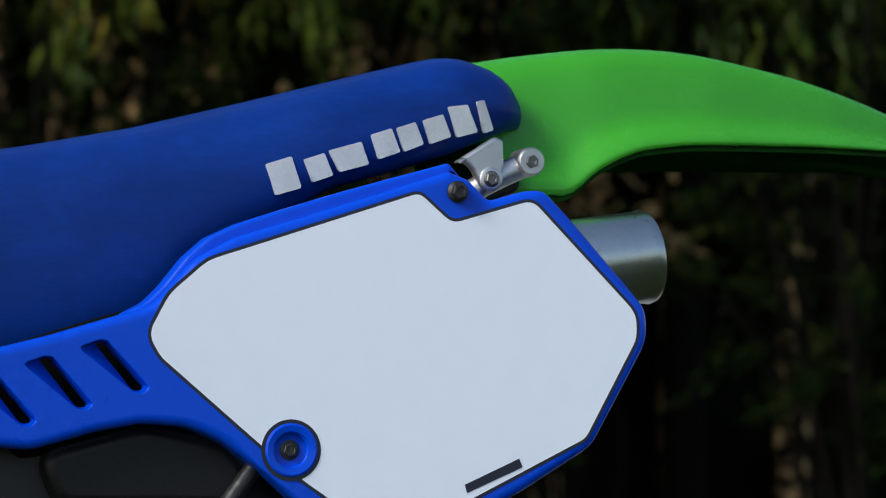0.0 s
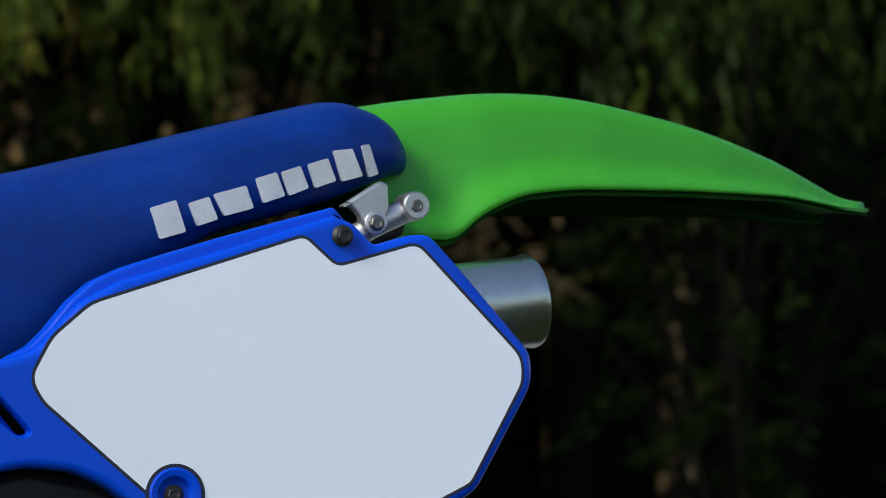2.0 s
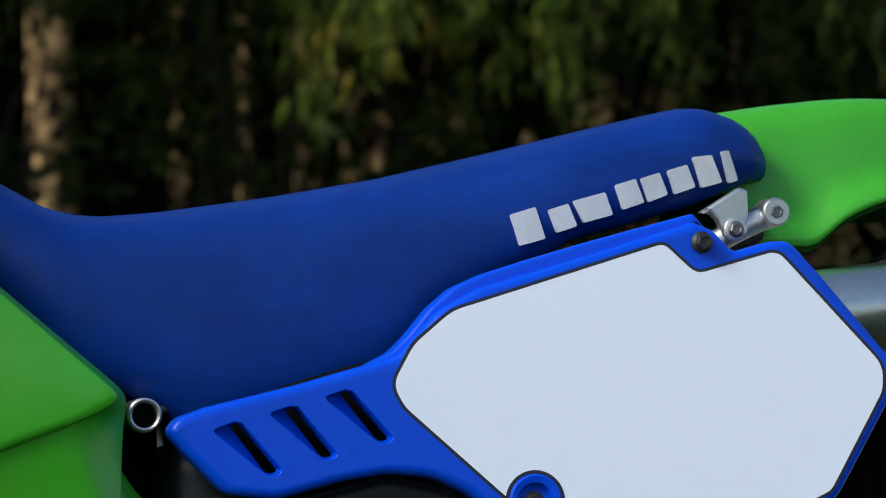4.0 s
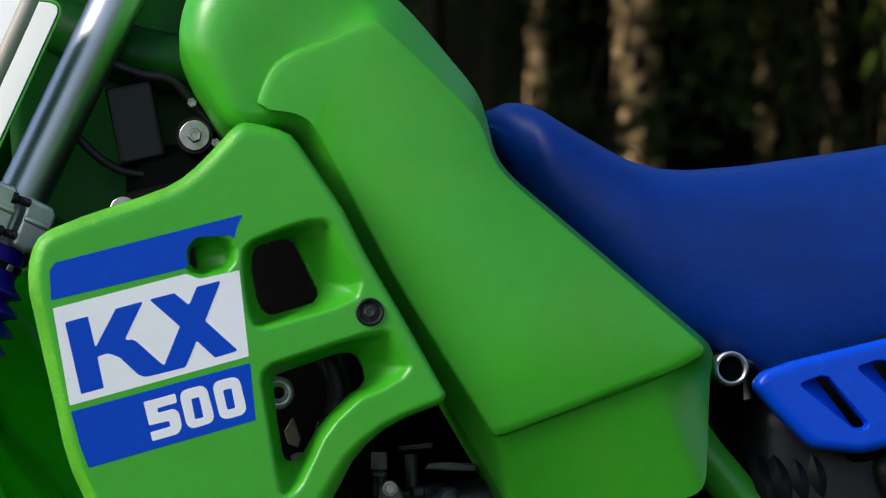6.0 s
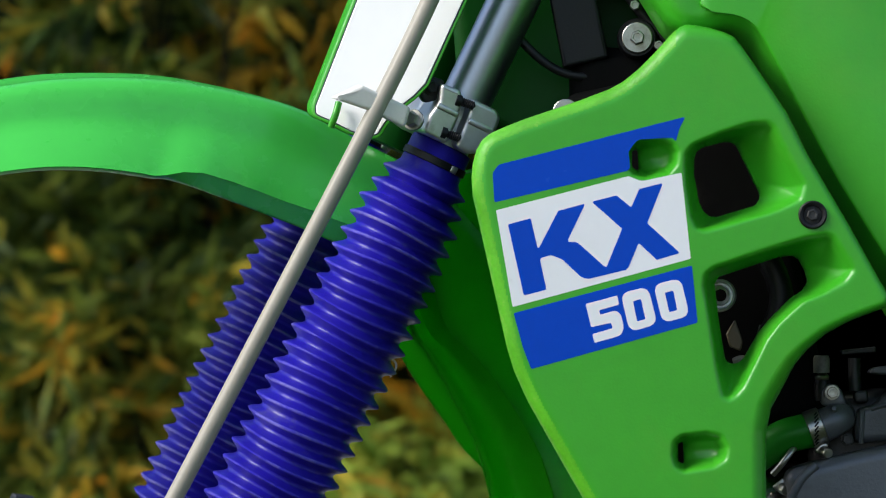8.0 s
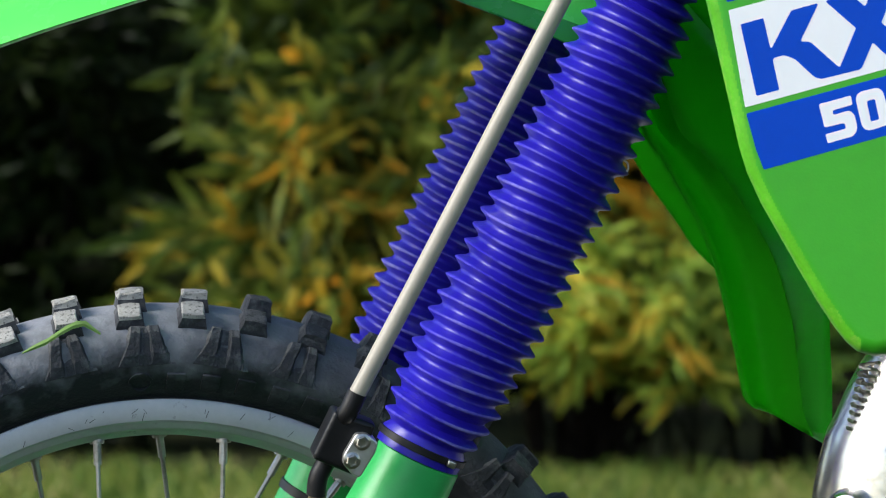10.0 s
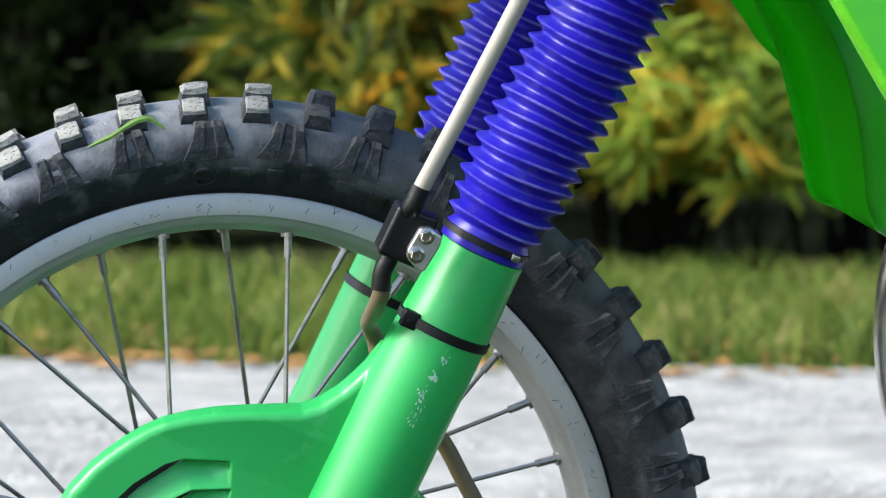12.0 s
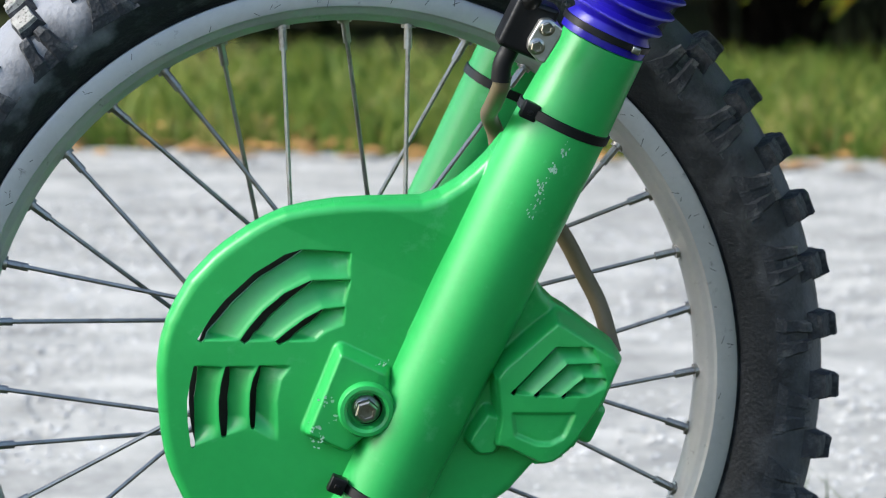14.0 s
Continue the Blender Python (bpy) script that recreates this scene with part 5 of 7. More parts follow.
put("pivot_ring", lathe([(0.0115, -0.03), (0.0115, 0.008), (0.0100, 0.009), (0.0085, 0.008), (0.0082, -0.028), (0, -0.028)], (RG[0] + 0.002, -0.125, RG[1]), (0, -1, 0), 32), ALUMINIUM, parent=fr)
# flat black disc standing for the shade inside the tube
put("bore_shade", lathe([(0.0, 0.0), (0.0083, 0.0)], (RG[0] + 0.002, -0.124, RG[1]), (0, -1, 0), 24), SHADE_BLACK, parent=fr)
put("seat_stay", tube([(RG[0] + 0.012, -0.106, RG[1] + 0.003), (RG[0] + 0.05, -0.106, RG[1] + 0.012)], 0.0045), ENGINE_METAL, parent=fr)

airbox = put("airbox", merge(rbox(0.30, 0.20, 0.18, 0.03, pose(0.52, -0.03, 0.74)), slab([fillet([(0.4471, 0.7881), (0.5196, 0.8057), (0.5775, 0.7935), (0.5929, 0.7743), (0.5886, 0.7479), (0.4618, 0.7507)], 0.02)], -0.06, -0.146, 0.008)), BLACK, "black plastic airbox")
put("strut", tube([(0.594, -0.148, 0.775), (0.569, -0.148, 0.742)], 0.0065), ENGINE_METAL, "grey metal strut", parent=airbox)
# black backing put behind the panel slots in place of shade
put("slot_shade", slab([fillet([(0.3924, 0.8468), (0.4807, 0.8732), (0.5352, 0.888), (0.5534, 0.8121), (0.5181, 0.7936), (0.4372, 0.7834)], 0.01)], -0.06, -0.135, 0.004), SHADE_BLACK, parent=airbox)
bellows = [(0.030 + 0.004 * (k % 2), 0.006 * k) for k in range(9)]
put("inlet_boot", lathe(bellows + [(0.0, 0.05)], (0.375, -0.10, 0.765), (1, 0, 0.25), 28), BLACK, "ribbed black rubber inlet boot", parent=airbox)
# added block, blackened to carry the shade of the engine bay
put("filler", rbox(0.36, 0.16, 0.34, 0.03, pose(0.20, 0.0, 0.74)), SHADE_BLACK, "black block added as engine bay shade", parent=airbox)

# radiator and parts seen through the shroud
WB = [(0.0596, 0.8307)][0]
# radiator block kept black so the shroud windows look shaded
radiator = put("radiator", rbox(0.13, 0.05, 0.24, 0.008, pose(0.045, -0.085, 0.86, 0, -12, 0)), SHADE_BLACK, "radiator block blackened for the shade behind the shroud")
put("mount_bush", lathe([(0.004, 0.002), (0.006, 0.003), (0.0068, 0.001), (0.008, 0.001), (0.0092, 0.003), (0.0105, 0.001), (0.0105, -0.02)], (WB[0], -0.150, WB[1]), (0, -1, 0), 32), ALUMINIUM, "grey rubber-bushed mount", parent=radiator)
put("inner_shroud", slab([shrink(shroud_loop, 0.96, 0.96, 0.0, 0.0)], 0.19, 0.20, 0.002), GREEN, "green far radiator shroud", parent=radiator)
# added black block deepening the shade behind the shroud windows
put("shade_block", rbox(0.26, 0.10, 0.30, 0.02, pose(0.09, -0.03, 0.85)), SHADE_BLACK, parent=radiator)
put("window_bracket", tube([(WB[0] + 0.012, -0.140, WB[1] - 0.040), (WB[0] + 0.018, -0.135, WB[1] - 0.055), (WB[0] + 0.030, -0.13, WB[1] - 0.020)], 0.0042), ALUMINIUM, parent=radiator)
hex_bolt("bolt", (WB[0] + 0.011, -0.150, WB[1] - 0.053), (-0.3, -1, 0.1), 0.0075, 0.005, radiator, STEEL, washer=0.0055)
put("inner_hose", tube([(WB[0] + 0.030, -0.135, WB[1] + 0.03), (WB[0] + 0.040, -0.135, WB[1] - 0.005), (WB[0] + 0.020, -0.13, WB[1] - 0.05)], 0.008), BLACK, parent=radiator)
put("window_bracket", slab([fillet([(0.0640, 0.8060), (0.0699, 0.8158), (0.0752, 0.8010), (0.0735, 0.7950), (0.0667, 0.7976)], 0.001)], -0.120, -0.128, 0.001), HOSE_BROWN, "dull tan metal bracket", parent=radiator)
put("window_bracket", slab([fillet([(0.0895, 0.8265), (0.0920, 0.8290), (0.1080, 0.8330), (0.1090, 0.8290), (0.0960, 0.8240)], 0.001)], -0.100, -0.106, 0.001), HOSE_BROWN, parent=radiator)
put("inner_wire", tube([(0.0800, -0.10, 0.8475), (0.0930, -0.102, 0.8405), (0.1100, -0.10, 0.8310)], 0.0010, 8), SHADE_GREEN, parent=radiator)
RW = [(0.0058, 1.004), (-0.0378, 0.9604)]
box_loop = fillet([(-0.0542, 1.0361, 0.002), (-0.0239, 1.0423, 0.002), (-0.0131, 0.9916, 0.002), (-0.0438, 0.9847, 0.002)])
ign = put("ignition_box", slab([box_loop], -0.045, -0.080, 0.002), BLACK, "black rectangular ignition box with black leads")
put("lead", tube([(p[0], -0.075, p[1]) for p in [(-0.0914, 1.0382), (-0.0819, 1.0191), (-0.0724, 1.0039), (-0.0535, 0.9868), (-0.0326, 0.9792), (0.0015, 0.9803)]], 0.0030), BLACK, parent=ign)
put("lead", tube([(p[0], -0.080, p[1]) for p in [(-0.0742, 1.0643), (-0.061, 1.0575), (-0.0477, 1.0522), (-0.0288, 1.0454), (-0.0079, 1.0408), (0.011, 1.0187), (0.0262, 1.0016)]], 0.0036), BLACK, parent=ign)
mount = put("tank_mount", lathe([(0.0, 0.0), (0.0135, 0.0), (0.0135, 0.008), (0.012, 0.011), (0, 0.011)], (RW[0][0], -0.075, RW[0][1]), (0, -1, 0), 32), BLACK, "black rubber tank mount with a steel washer")
hex_bolt("bolt", (RW[0][0], -0.0865, RW[0][1]), (0, -1, 0), 0.0085, 0.005, mount, STEEL, washer=0.0103)
hex_bolt("bolt", (RW[1][0] - 0.003, -0.135, RW[1][1] - 0.010), (0, -1, 0), 0.0085, 0.005, mount, STEEL, washer=0.0088)
hex_bolt("bolt", (0.004, -0.085, 1.026), (0, -1, 0), 0.006, 0.004, mount, STEEL)
hex_bolt("bolt", (0.020, -0.085, 0.999), (0, -1, 0), 0.006, 0.004, mount, STEEL)

# engine
CASE_PALE = material("pale_grey_painted_casing", (0.13, 0.136, 0.15), 0.40, metal=0.35, vary=0.16, scale=14, bump=0.1, bump_scale=500, dirt=(0.05, 0.045, 0.04), dirt_amount=0.3, dirt_scale=18)
CASE_GREY = material("grey_painted_casting", (0.085, 0.09, 0.098), 0.40, metal=0.4, vary=0.12, scale=14, bump=0.1, bump_scale=500, dirt=(0.05, 0.045, 0.04), dirt_amount=0.25, dirt_scale=18)
engine = put("engine", rbox(0.17, 0.16, 0.10, 0.012, pose(0.205, -0.020, 0.725, 0, -6, 0)), ENGINE_METAL, "grimy grey engine castings")
put("cylinder_head", rbox(0.12, 0.08, 0.030, 0.008, pose(0.19, -0.035, 0.775, 0, -8, 0)), ENGINE_METAL, parent=engine)
put("crankcase", lathe([(0.0, 0.02), (0.075, 0.02), (0.085, 0.01), (0.088, -0.10)], (0.16, -0.10, 0.61), (0, -1, 0), 40), ENGINE_METAL, parent=engine)
put("case_cover", slab([fillet([(0.1004, 0.7165), (0.1205, 0.7225), (0.1463, 0.7292), (0.1688, 0.7341), (0.2152, 0.7430), (0.2151, 0.6572), (0.1132, 0.6565)], 0.010)], -0.08, -0.138, 0.008, 5), CASE_PALE, "pale grey painted casing", parent=engine)
put("case_rib", tube([(0.1054, -0.1385, 0.6990), (0.1130, -0.1392, 0.7125), (0.1220, -0.1380, 0.7210)], 0.0028, 10), CASE_PALE, parent=engine)
put("cylinder_base", slab([fillet([(0.1480, 0.7345), (0.1487, 0.7529), (0.1515, 0.7575), (0.1621, 0.7610), (0.1699, 0.7690), (0.1773, 0.7685), (0.1805, 0.7600), (0.2051, 0.7505), (0.2125, 0.7420), (0.2150, 0.7390), (0.1688, 0.7365)], 0.004)], -0.06, -0.118, 0.0045, 4), CASE_GREY, "grimy grey cylinder base", parent=engine)
put("base_ridge", tube([(0.1530, -0.1185, 0.7560), (0.1527, -0.1190, 0.7440), (0.1522, -0.1185, 0.7350)], 0.0018, 8), CASE_GREY, parent=engine)
put("base_ridge", tube([(0.1590, -0.1180, 0.7575), (0.1700, -0.1190, 0.7600), (0.1790, -0.1185, 0.7560)], 0.0016, 8), CASE_GREY, parent=engine)
put("base_lump", rbox(0.009, 0.03, 0.008, 0.002, pose(0.1530, -0.098, 0.7655, 0, -8, 0)), ENGINE_METAL, parent=engine)
put("side_casting", slab([fillet([(0.0900, 0.7440), (0.0983, 0.7600), (0.1038, 0.7685), (0.1133, 0.7733), (0.1243, 0.7640), (0.1260, 0.7500), (0.1000, 0.7380)], 0.005)], -0.05, -0.100, 0.006, 4), ENGINE_METAL, parent=engine)
put("fin", slab([fillet([(0.1577, 0.7806), (0.1607, 0.7845), (0.1700, 0.7858), (0.1915, 0.7842), (0.1918, 0.7790), (0.1700, 0.7796)], 0.0015)], -0.085, -0.112, 0.0012), CASE_GREY, "dusty grey cooling fin", parent=engine)
put("fin", slab([fillet([(0.1400, 0.7960), (0.1640, 0.7985), (0.1640, 0.7945), (0.1410, 0.7925)], 0.0012)], -0.07, -0.095, 0.001), ENGINE_METAL, parent=engine)
put("head_stud", tube([(0.1487, -0.105, 0.7908), (0.1495, -0.105, 0.7690)], 0.0042, 12), ENGINE_METAL, parent=engine)
EB = (0.1334, 0.7681)
put("outlet_elbow", tube([(0.1250, -0.120, 0.7453), (0.1320, -0.1205, 0.7485), (0.1375, -0.1180, 0.7510), (0.1400, -0.108, 0.7522), (0.1405, -0.080, 0.7525)], 0.0102, 22, radii=[0.0112, 0.0108, 0.0104, 0.0100, 0.0100]), CASE_PALE, "grey cast outlet elbow", parent=engine)
put("elbow_lug", slab([fillet([(0.1262, 0.7590), (0.1268, 0.7690), (0.1300, 0.7738), (0.1362, 0.7738), (0.1400, 0.7690), (0.1440, 0.7590)], 0.004)], -0.095, -0.1205, 0.0025, 3), CASE_PALE, parent=engine)
put("elbow_nub", lathe([(0.0, 0.0022), (0.0014, 0.0020), (0.0020, 0.0)], (0.1342, -0.1295, 0.7573), (0, -1, 0.3), 12), CASE_PALE, parent=engine)
hex_bolt("head_bolt", (EB[0], -0.1212, EB[1]), (0, -1, 0), 0.0070, 0.005, engine, STEEL, washer=0.0050)
hex_bolt("head_bolt", (0.1432, -0.121, 0.7374), (0, -1, 0), 0.0062, 0.004, engine, STEEL_DARK, washer=0.0042)
put("temperature_plug", lathe([(0.0, 0.0115), (0.0046, 0.0115), (0.0054, 0.0095), (0.0054, 0.0), (0.0, 0.0)], (0.1268, -0.115, 0.7808), (0.0, 0, 1), 16), NYLON_GREY, "grey nylon plug", parent=engine)
put("plug_collar", lathe([(0.0030, -0.0045), (0.0046, -0.0040), (0.0050, -0.0022), (0.0040, -0.0008), (0.0030, 0.0)], (0.1271, -0.115, 0.7806), (0, 0, 1), 20), STEEL, parent=engine)
put("plug_neck", lathe([(0.0046, 0.0), (0.0056, -0.004), (0.0050, -0.014)], (0.1275, -0.113, 0.7765), (0, 0, 1), 16), BLACK, parent=engine)
hp = [(0.0560, -0.108, 0.7060), (0.0850, -0.116, 0.7270), (0.1020, -0.119, 0.7385), (0.1157, -0.120, 0.7425), (0.1250, -0.120, 0.7452)]
hose = put("coolant_hose", tube(hp, 0.0116, 22), HOSE_GREEN, "green rubber coolant hose with steel clips")
hd = Vector((0.938, 0, 0.348))
put("hose_clip", lathe([(0.0118, -0.0052), (0.0128, -0.0046), (0.0128, 0.0046), (0.0118, 0.0052)], (0.1227, -0.120, 0.7448), hd, 36), STEEL, parent=hose)
put("hose_clip", tube([(0.0944, -0.128, 0.7147), (0.1010, -0.131, 0.7225), (0.1060, -0.129, 0.7290), (0.1093, -0.124, 0.7330)], 0.0022, 10), STEEL, parent=hose)
for sx, sz in ((0.1293, 0.7291), (0.1020, 0.7050)):
    put("clip_screw", merge(lathe([(0.0, 0.0035), (0.0030, 0.0032), (0.0036, 0.0022), (0.0036, -0.004), (0.0, -0.004)], (sx, -0.128, sz), (0.35, -1, -0.2), 16), rbox(0.009, 0.005, 0.004, 0.001, pose(sx - 0.003, -0.123, sz + 0.003, 0, -40, 0))), STEEL, parent=hose)
for k in range(9):
    a = -0.9 + 0.22 * k
    put("clip_slot", rbox(0.0011, 0.0008, 0.0042, 0.0, pose(0.1227, -0.12 - 0.0129 * math.cos(a), 0.7448 + 0.0129 * math.sin(a), math.degrees(-a), 0, 0) @ pose(0, 0, 0, 0, 35, 0)), BLACK, parent=hose)
pp = [(p[0] + 0.055, -0.10, p[1]) for p in [(-0.0063, 0.6463), (-0.0238, 0.5976), (-0.031, 0.5601), (-0.0309, 0.5225), (-0.0195, 0.4851)]]
exhaust = put("exhaust_pipe", tube([(0.16, -0.06, 0.70), (0.10, -0.09, 0.69)] + pp + [(0.09, -0.09, 0.40)], 0.05, 32, 8, radii=[0.022, 0.03, 0.045, 0.055, 0.056, 0.056, 0.056, 0.05]), PIPE_METAL, "fat plated steel exhaust expansion pipe")
PBX = [(-0.0121, 0.5605)][0]
put("pipe_cone", lathe([(0.0, 0.012), (0.012, 0.010), (0.017, 0.002), (0.019, -0.03)], (PBX[0] + 0.006, -0.150, PBX[1]), (-0.35, -1, 0.1), 32), PIPE_METAL, parent=exhaust)
LB = [(0.0539, 0.6623)][0]
lowm = put("shroud_mount", merge(lathe([(0.0, 0.0), (0.014, 0.0), (0.014, 0.012), (0, 0.012)], (LB[0], -0.165, LB[1]), (0, -1, 0), 28), rbox(0.022, 0.012, 0.05, 0.004, pose(LB[0] + 0.004, -0.155, LB[1] + 0.014, 0, -8, 0))), BLACK, "black rubber shroud mount on a grey bracket")
hex_bolt("bolt", (LB[0], -0.177, LB[1]), (0, -1, 0), 0.0095, 0.005, lowm, STEEL, washer=0.0105)
put("lower_tube", tube([(LB[0] - 0.03, -0.14, LB[1] + 0.02), (LB[0] - 0.015, -0.14, LB[1] - 0.03), (LB[0] + 0.03, -0.12, LB[1] - 0.12)], 0.010), SHADE_GREEN, parent=lowm)
coil = [(LB[0] - 0.048 + 0.05 * k / 90 * -0.2 + 0.006 * math.cos(k * 0.7), -0.13 + 0.006 * math.sin(k * 0.7), LB[1] - 0.005 - 0.05 * k / 90) for k in range(90)]
put("spring", tube(coil, 0.0013, 6, 1), STEEL, parent=lowm)

# ---------------------------------------------------------------- front end, steered to the left
RAKE, STEER = radians(25.3), radians(16.7)
ZF = Vector((math.sin(RAKE), 0, math.cos(RAKE)))
X0 = Vector((-math.cos(RAKE), 0, math.sin(RAKE)))
Y0 = ZF.cross(X0)
XF = (X0 * math.cos(STEER) + Y0 * math.sin(STEER)).normalized()
YF = ZF.cross(XF)
AXLE = Vector((-0.490, 0, 0.345))
FRONT = Matrix((XF, YF, ZF)).transposed().to_4x4()
FRONT.translation = AXLE


def place_front(u, v, y):
    return Vector((u, y, v))


def fput(name, bm, mat, label="", parent=bike, **kw):
    return part(name, bm, mat, parent, label, M=FRONT, **kw)


FX = -0.0485


def fork_leg(side, label):
    y = 0.100 * side
    fx = FX if side > 0 else FX + 0.0085
    leg = group_part("fork_leg", bike, label)
    fput("tube", lathe([(0.0172, 0.30), (0.0172, 1.0), (0.0, 1.0)], (fx - (0.0055 if side > 0 else 0.0), y, 0), (0, 0, 1), 36), CHROME, "polished chrome fork tube", parent=leg)
    fput("tube_bottom", lathe([(0.0, 0.0), (0.024, 0.0), (0.024, 0.29), (0.0, 0.30)], (fx + (0.005 if side > 0 else 0.004), y, 0), (0, 0, 1), 32), ALUMINIUM, parent=leg)
    prof, crest = [(0.0300, 0.3040), (0.0304, 0.314)], []
    for k in range(28):
        z0, dz = 0.3185 + k * 0.0124, 0.0124
        big = lerp_table([(0, 0.0345), (2, 0.0392), (8, 0.0402), (22, 0.0385), (25, 0.0365), (27, 0.0305)], k)
        small = big - 0.0074
        crest += [False, False, True, True, True, False]
        prof += [(small, z0), (small + 0.0012, z0 + dz * 0.16), (big - 0.0009, z0 + dz * 0.41), (big, z0 + dz * 0.5), (big - 0.0009, z0 + dz * 0.59), (small + 0.0012, z0 + dz * 0.84)]
    prof += [(0.0215, 0.668), (0.0211, 0.687), (0.018, 0.688)]
    bow = (lambda v: lerp_table([(0.30, 0.0055), (0.36, 0.0035), (0.45, -0.0010), (0.55, -0.0037), (0.66, -0.0040)], v)) if side > 0 else (lambda v: 0.0)
    rings = [[Vector((fx + bow(h) + r * math.cos(a), y + r * math.sin(a), h + 0.0012 * math.sin(a * 2 + h * 60) * min(1, max(0, (r - 0.031) / 0.004)))) for a in (2 * math.pi * q / 56 for q in range(56))] for r, h in prof]
    boot = fput("boot", loft(rings), RUBBER_BLUE, "ribbed violet-blue rubber fork boot, dusty on its ribs", parent=leg, angle=80)
    boot.data.materials.append(RUBBER_CREST)
    crest = [False, False] + crest + [False, False, False]
    for p in boot.data.polygons[:len(prof[1:]) * 56]:
        p.material_index = 1 if crest[p.index // 56] and crest[p.index // 56 + 1] else 0
    fput("clamp_band", lathe([(0.0306, 0.3090), (0.0318, 0.3093), (0.0318, 0.3138), (0.0306, 0.3141)], (fx + bow(0.31), y, 0), (0, 0, 1), 40), BLACK, "black clamp band", parent=boot)
    fput("clamp_band", lathe([(0.0212, 0.6725), (0.0226, 0.6730), (0.0226, 0.6775), (0.0212, 0.6780)], (fx + bow(0.67), y, 0), (0, 0, 1), 40), BLACK, "black clamp band", parent=boot)
    fput("clamp_screw", rbox(0.006, 0.005, 0.005, 0.001, pose(fx - 0.012, y + 0.0295, 0.3115)), STEEL, parent=boot)
    fput("clamp_screw", rbox(0.005, 0.004, 0.005, 0.001, pose(fx - 0.014, y + 0.0195, 0.6750)), STEEL, parent=boot)
    return leg


TH = [(-0.081, 0.5435), (-0.0848, 0.5427), (-0.0871, 0.5396), (-0.0867, 0.5361), (-0.0847, 0.534), (-0.0868, 0.5324)]
near = fork_leg(1, "fork leg with violet boot beside the cable")
far = fork_leg(-1, "fork leg with violet boot behind the wheel")


def zip_tie(y, z, r, parent, head, shift=0.0):
    b = fput("cable_tie", lathe([(r, z - 0.0035), (r + 0.0014, z - 0.003), (r + 0.0014, z + 0.003), (r, z + 0.0035)], (FX + shift, y, 0), (-0.0, 0.0, 1), 44), BLACK, "black cable tie", parent=parent)
    fput("tie_head", merge(rbox(0.0115, 0.008, 0.012, 0.0012, pose(FX + head[0], y + head[1], z)), rbox(0.004, 0.010, 0.003, 0.0006, pose(FX + head[0], y + head[1], z - 0.0005))), BLACK, parent=b)
    return b


fput("loose_thread", tube([(p[0], 0.112, p[1]) for p in TH], 0.0007, 6, 4), NYLON, "short white loose thread", parent=near)

# slider guards
GUARD = [(-0.11, -0.0400, 0.0300), (-0.04, -0.0406, 0.0310), (0.10, -0.0410, 0.0332), (0.19, -0.0412, 0.0334), (0.23, -0.0424, 0.0328), (0.26, -0.0432, 0.0314), (0.29, -0.0446, 0.0296), (0.303, -0.0450, 0.0290)]
GUARD_C, GUARD_R = [(v, c) for v, c, r in GUARD], [(v, r) for v, c, r in GUARD]
rings = []
for k in range(64):
    v = -0.11 + 0.413 * k / 63
    c, r = smooth_table(GUARD_C, v, 0.02), smooth_table(GUARD_R, v, 0.02)
    rings.append([Vector((c + r * math.cos(a), 0.1 + r * math.sin(a), v)) for a in (2 * math.pi * q / 56 for q in range(56))])
for dr_, dv in ((-0.0006, 0.0006), (-0.0022, 0.0006), (-0.0026, -0.004)):
    rings.append([Vector((GUARD[-1][1] + (GUARD[-1][2] + dr_) * math.cos(a), 0.1 + (GUARD[-1][2] + dr_) * math.sin(a), 0.303 + dv)) for a in (2 * math.pi * q / 56 for q in range(56))])
guard = fput("slider_guard", loft(rings), GREEN_GUARD, "green plastic fork guard with scuffs", parent=near)
guard_far = fput("slider_guard", lathe([(0.0310, 0.240), (0.0322, 0.244), (0.0322, 0.20), (0.0325, 0.12), (0.034, 0.02), (0.034, -0.10), (0.0, -0.11)], (FX + 0.0125, -0.1, 0), (0, 0, 1), 48), GREEN_GUARD, "green plastic fork guard", parent=far)
zip_tie(0.1, 0.2440, 0.0322, guard, (0.0335, 0.020), 0.0056)
zip_tie(0.1, -0.0480, 0.0313, guard, (0.0420, 0.018), 0.0080)
zip_tie(-0.1, 0.2195, 0.0323, guard_far, (-0.02, -0.03), 0.0125)

# pale scuffs rubbed into the guard
SCUFF = material("pale_scuffed_plastic", (0.42, 0.66, 0.50), 0.6, vary=0.2, scale=120)
random.seed(8)
scuffs = [(c[0] + random.gauss(0, 0.0016), c[1] + random.gauss(0, 0.0032), random.uniform(0.0003, 0.0013)) for c in ((-0.0455, 0.2290), (-0.0440, 0.2170), (-0.0440, 0.2150), (-0.0420, 0.2030), (-0.0430, 0.1980), (-0.0430, 0.1860)) for k in range(11)]
for su, sz, sr in scuffs:
    bm = bmesh.new()
    ring = []
    c, r = smooth_table(GUARD_C, sz, 0.02), smooth_table(GUARD_R, sz, 0.02) + 0.00025
    for k in range(11):
        a, rr = 2 * math.pi * k / 11, sr * random.uniform(0.35, 1.3)
        u, z = su + rr * math.cos(a) * 0.7, sz + rr * math.sin(a) * 1.3
        ring.append(bm.verts.new((u, 0.1 + math.sqrt(r ** 2 - (u - c) ** 2), z)))
    bm.faces.new(ring)
    fput("scuff", bm, SCUFF, parent=guard)


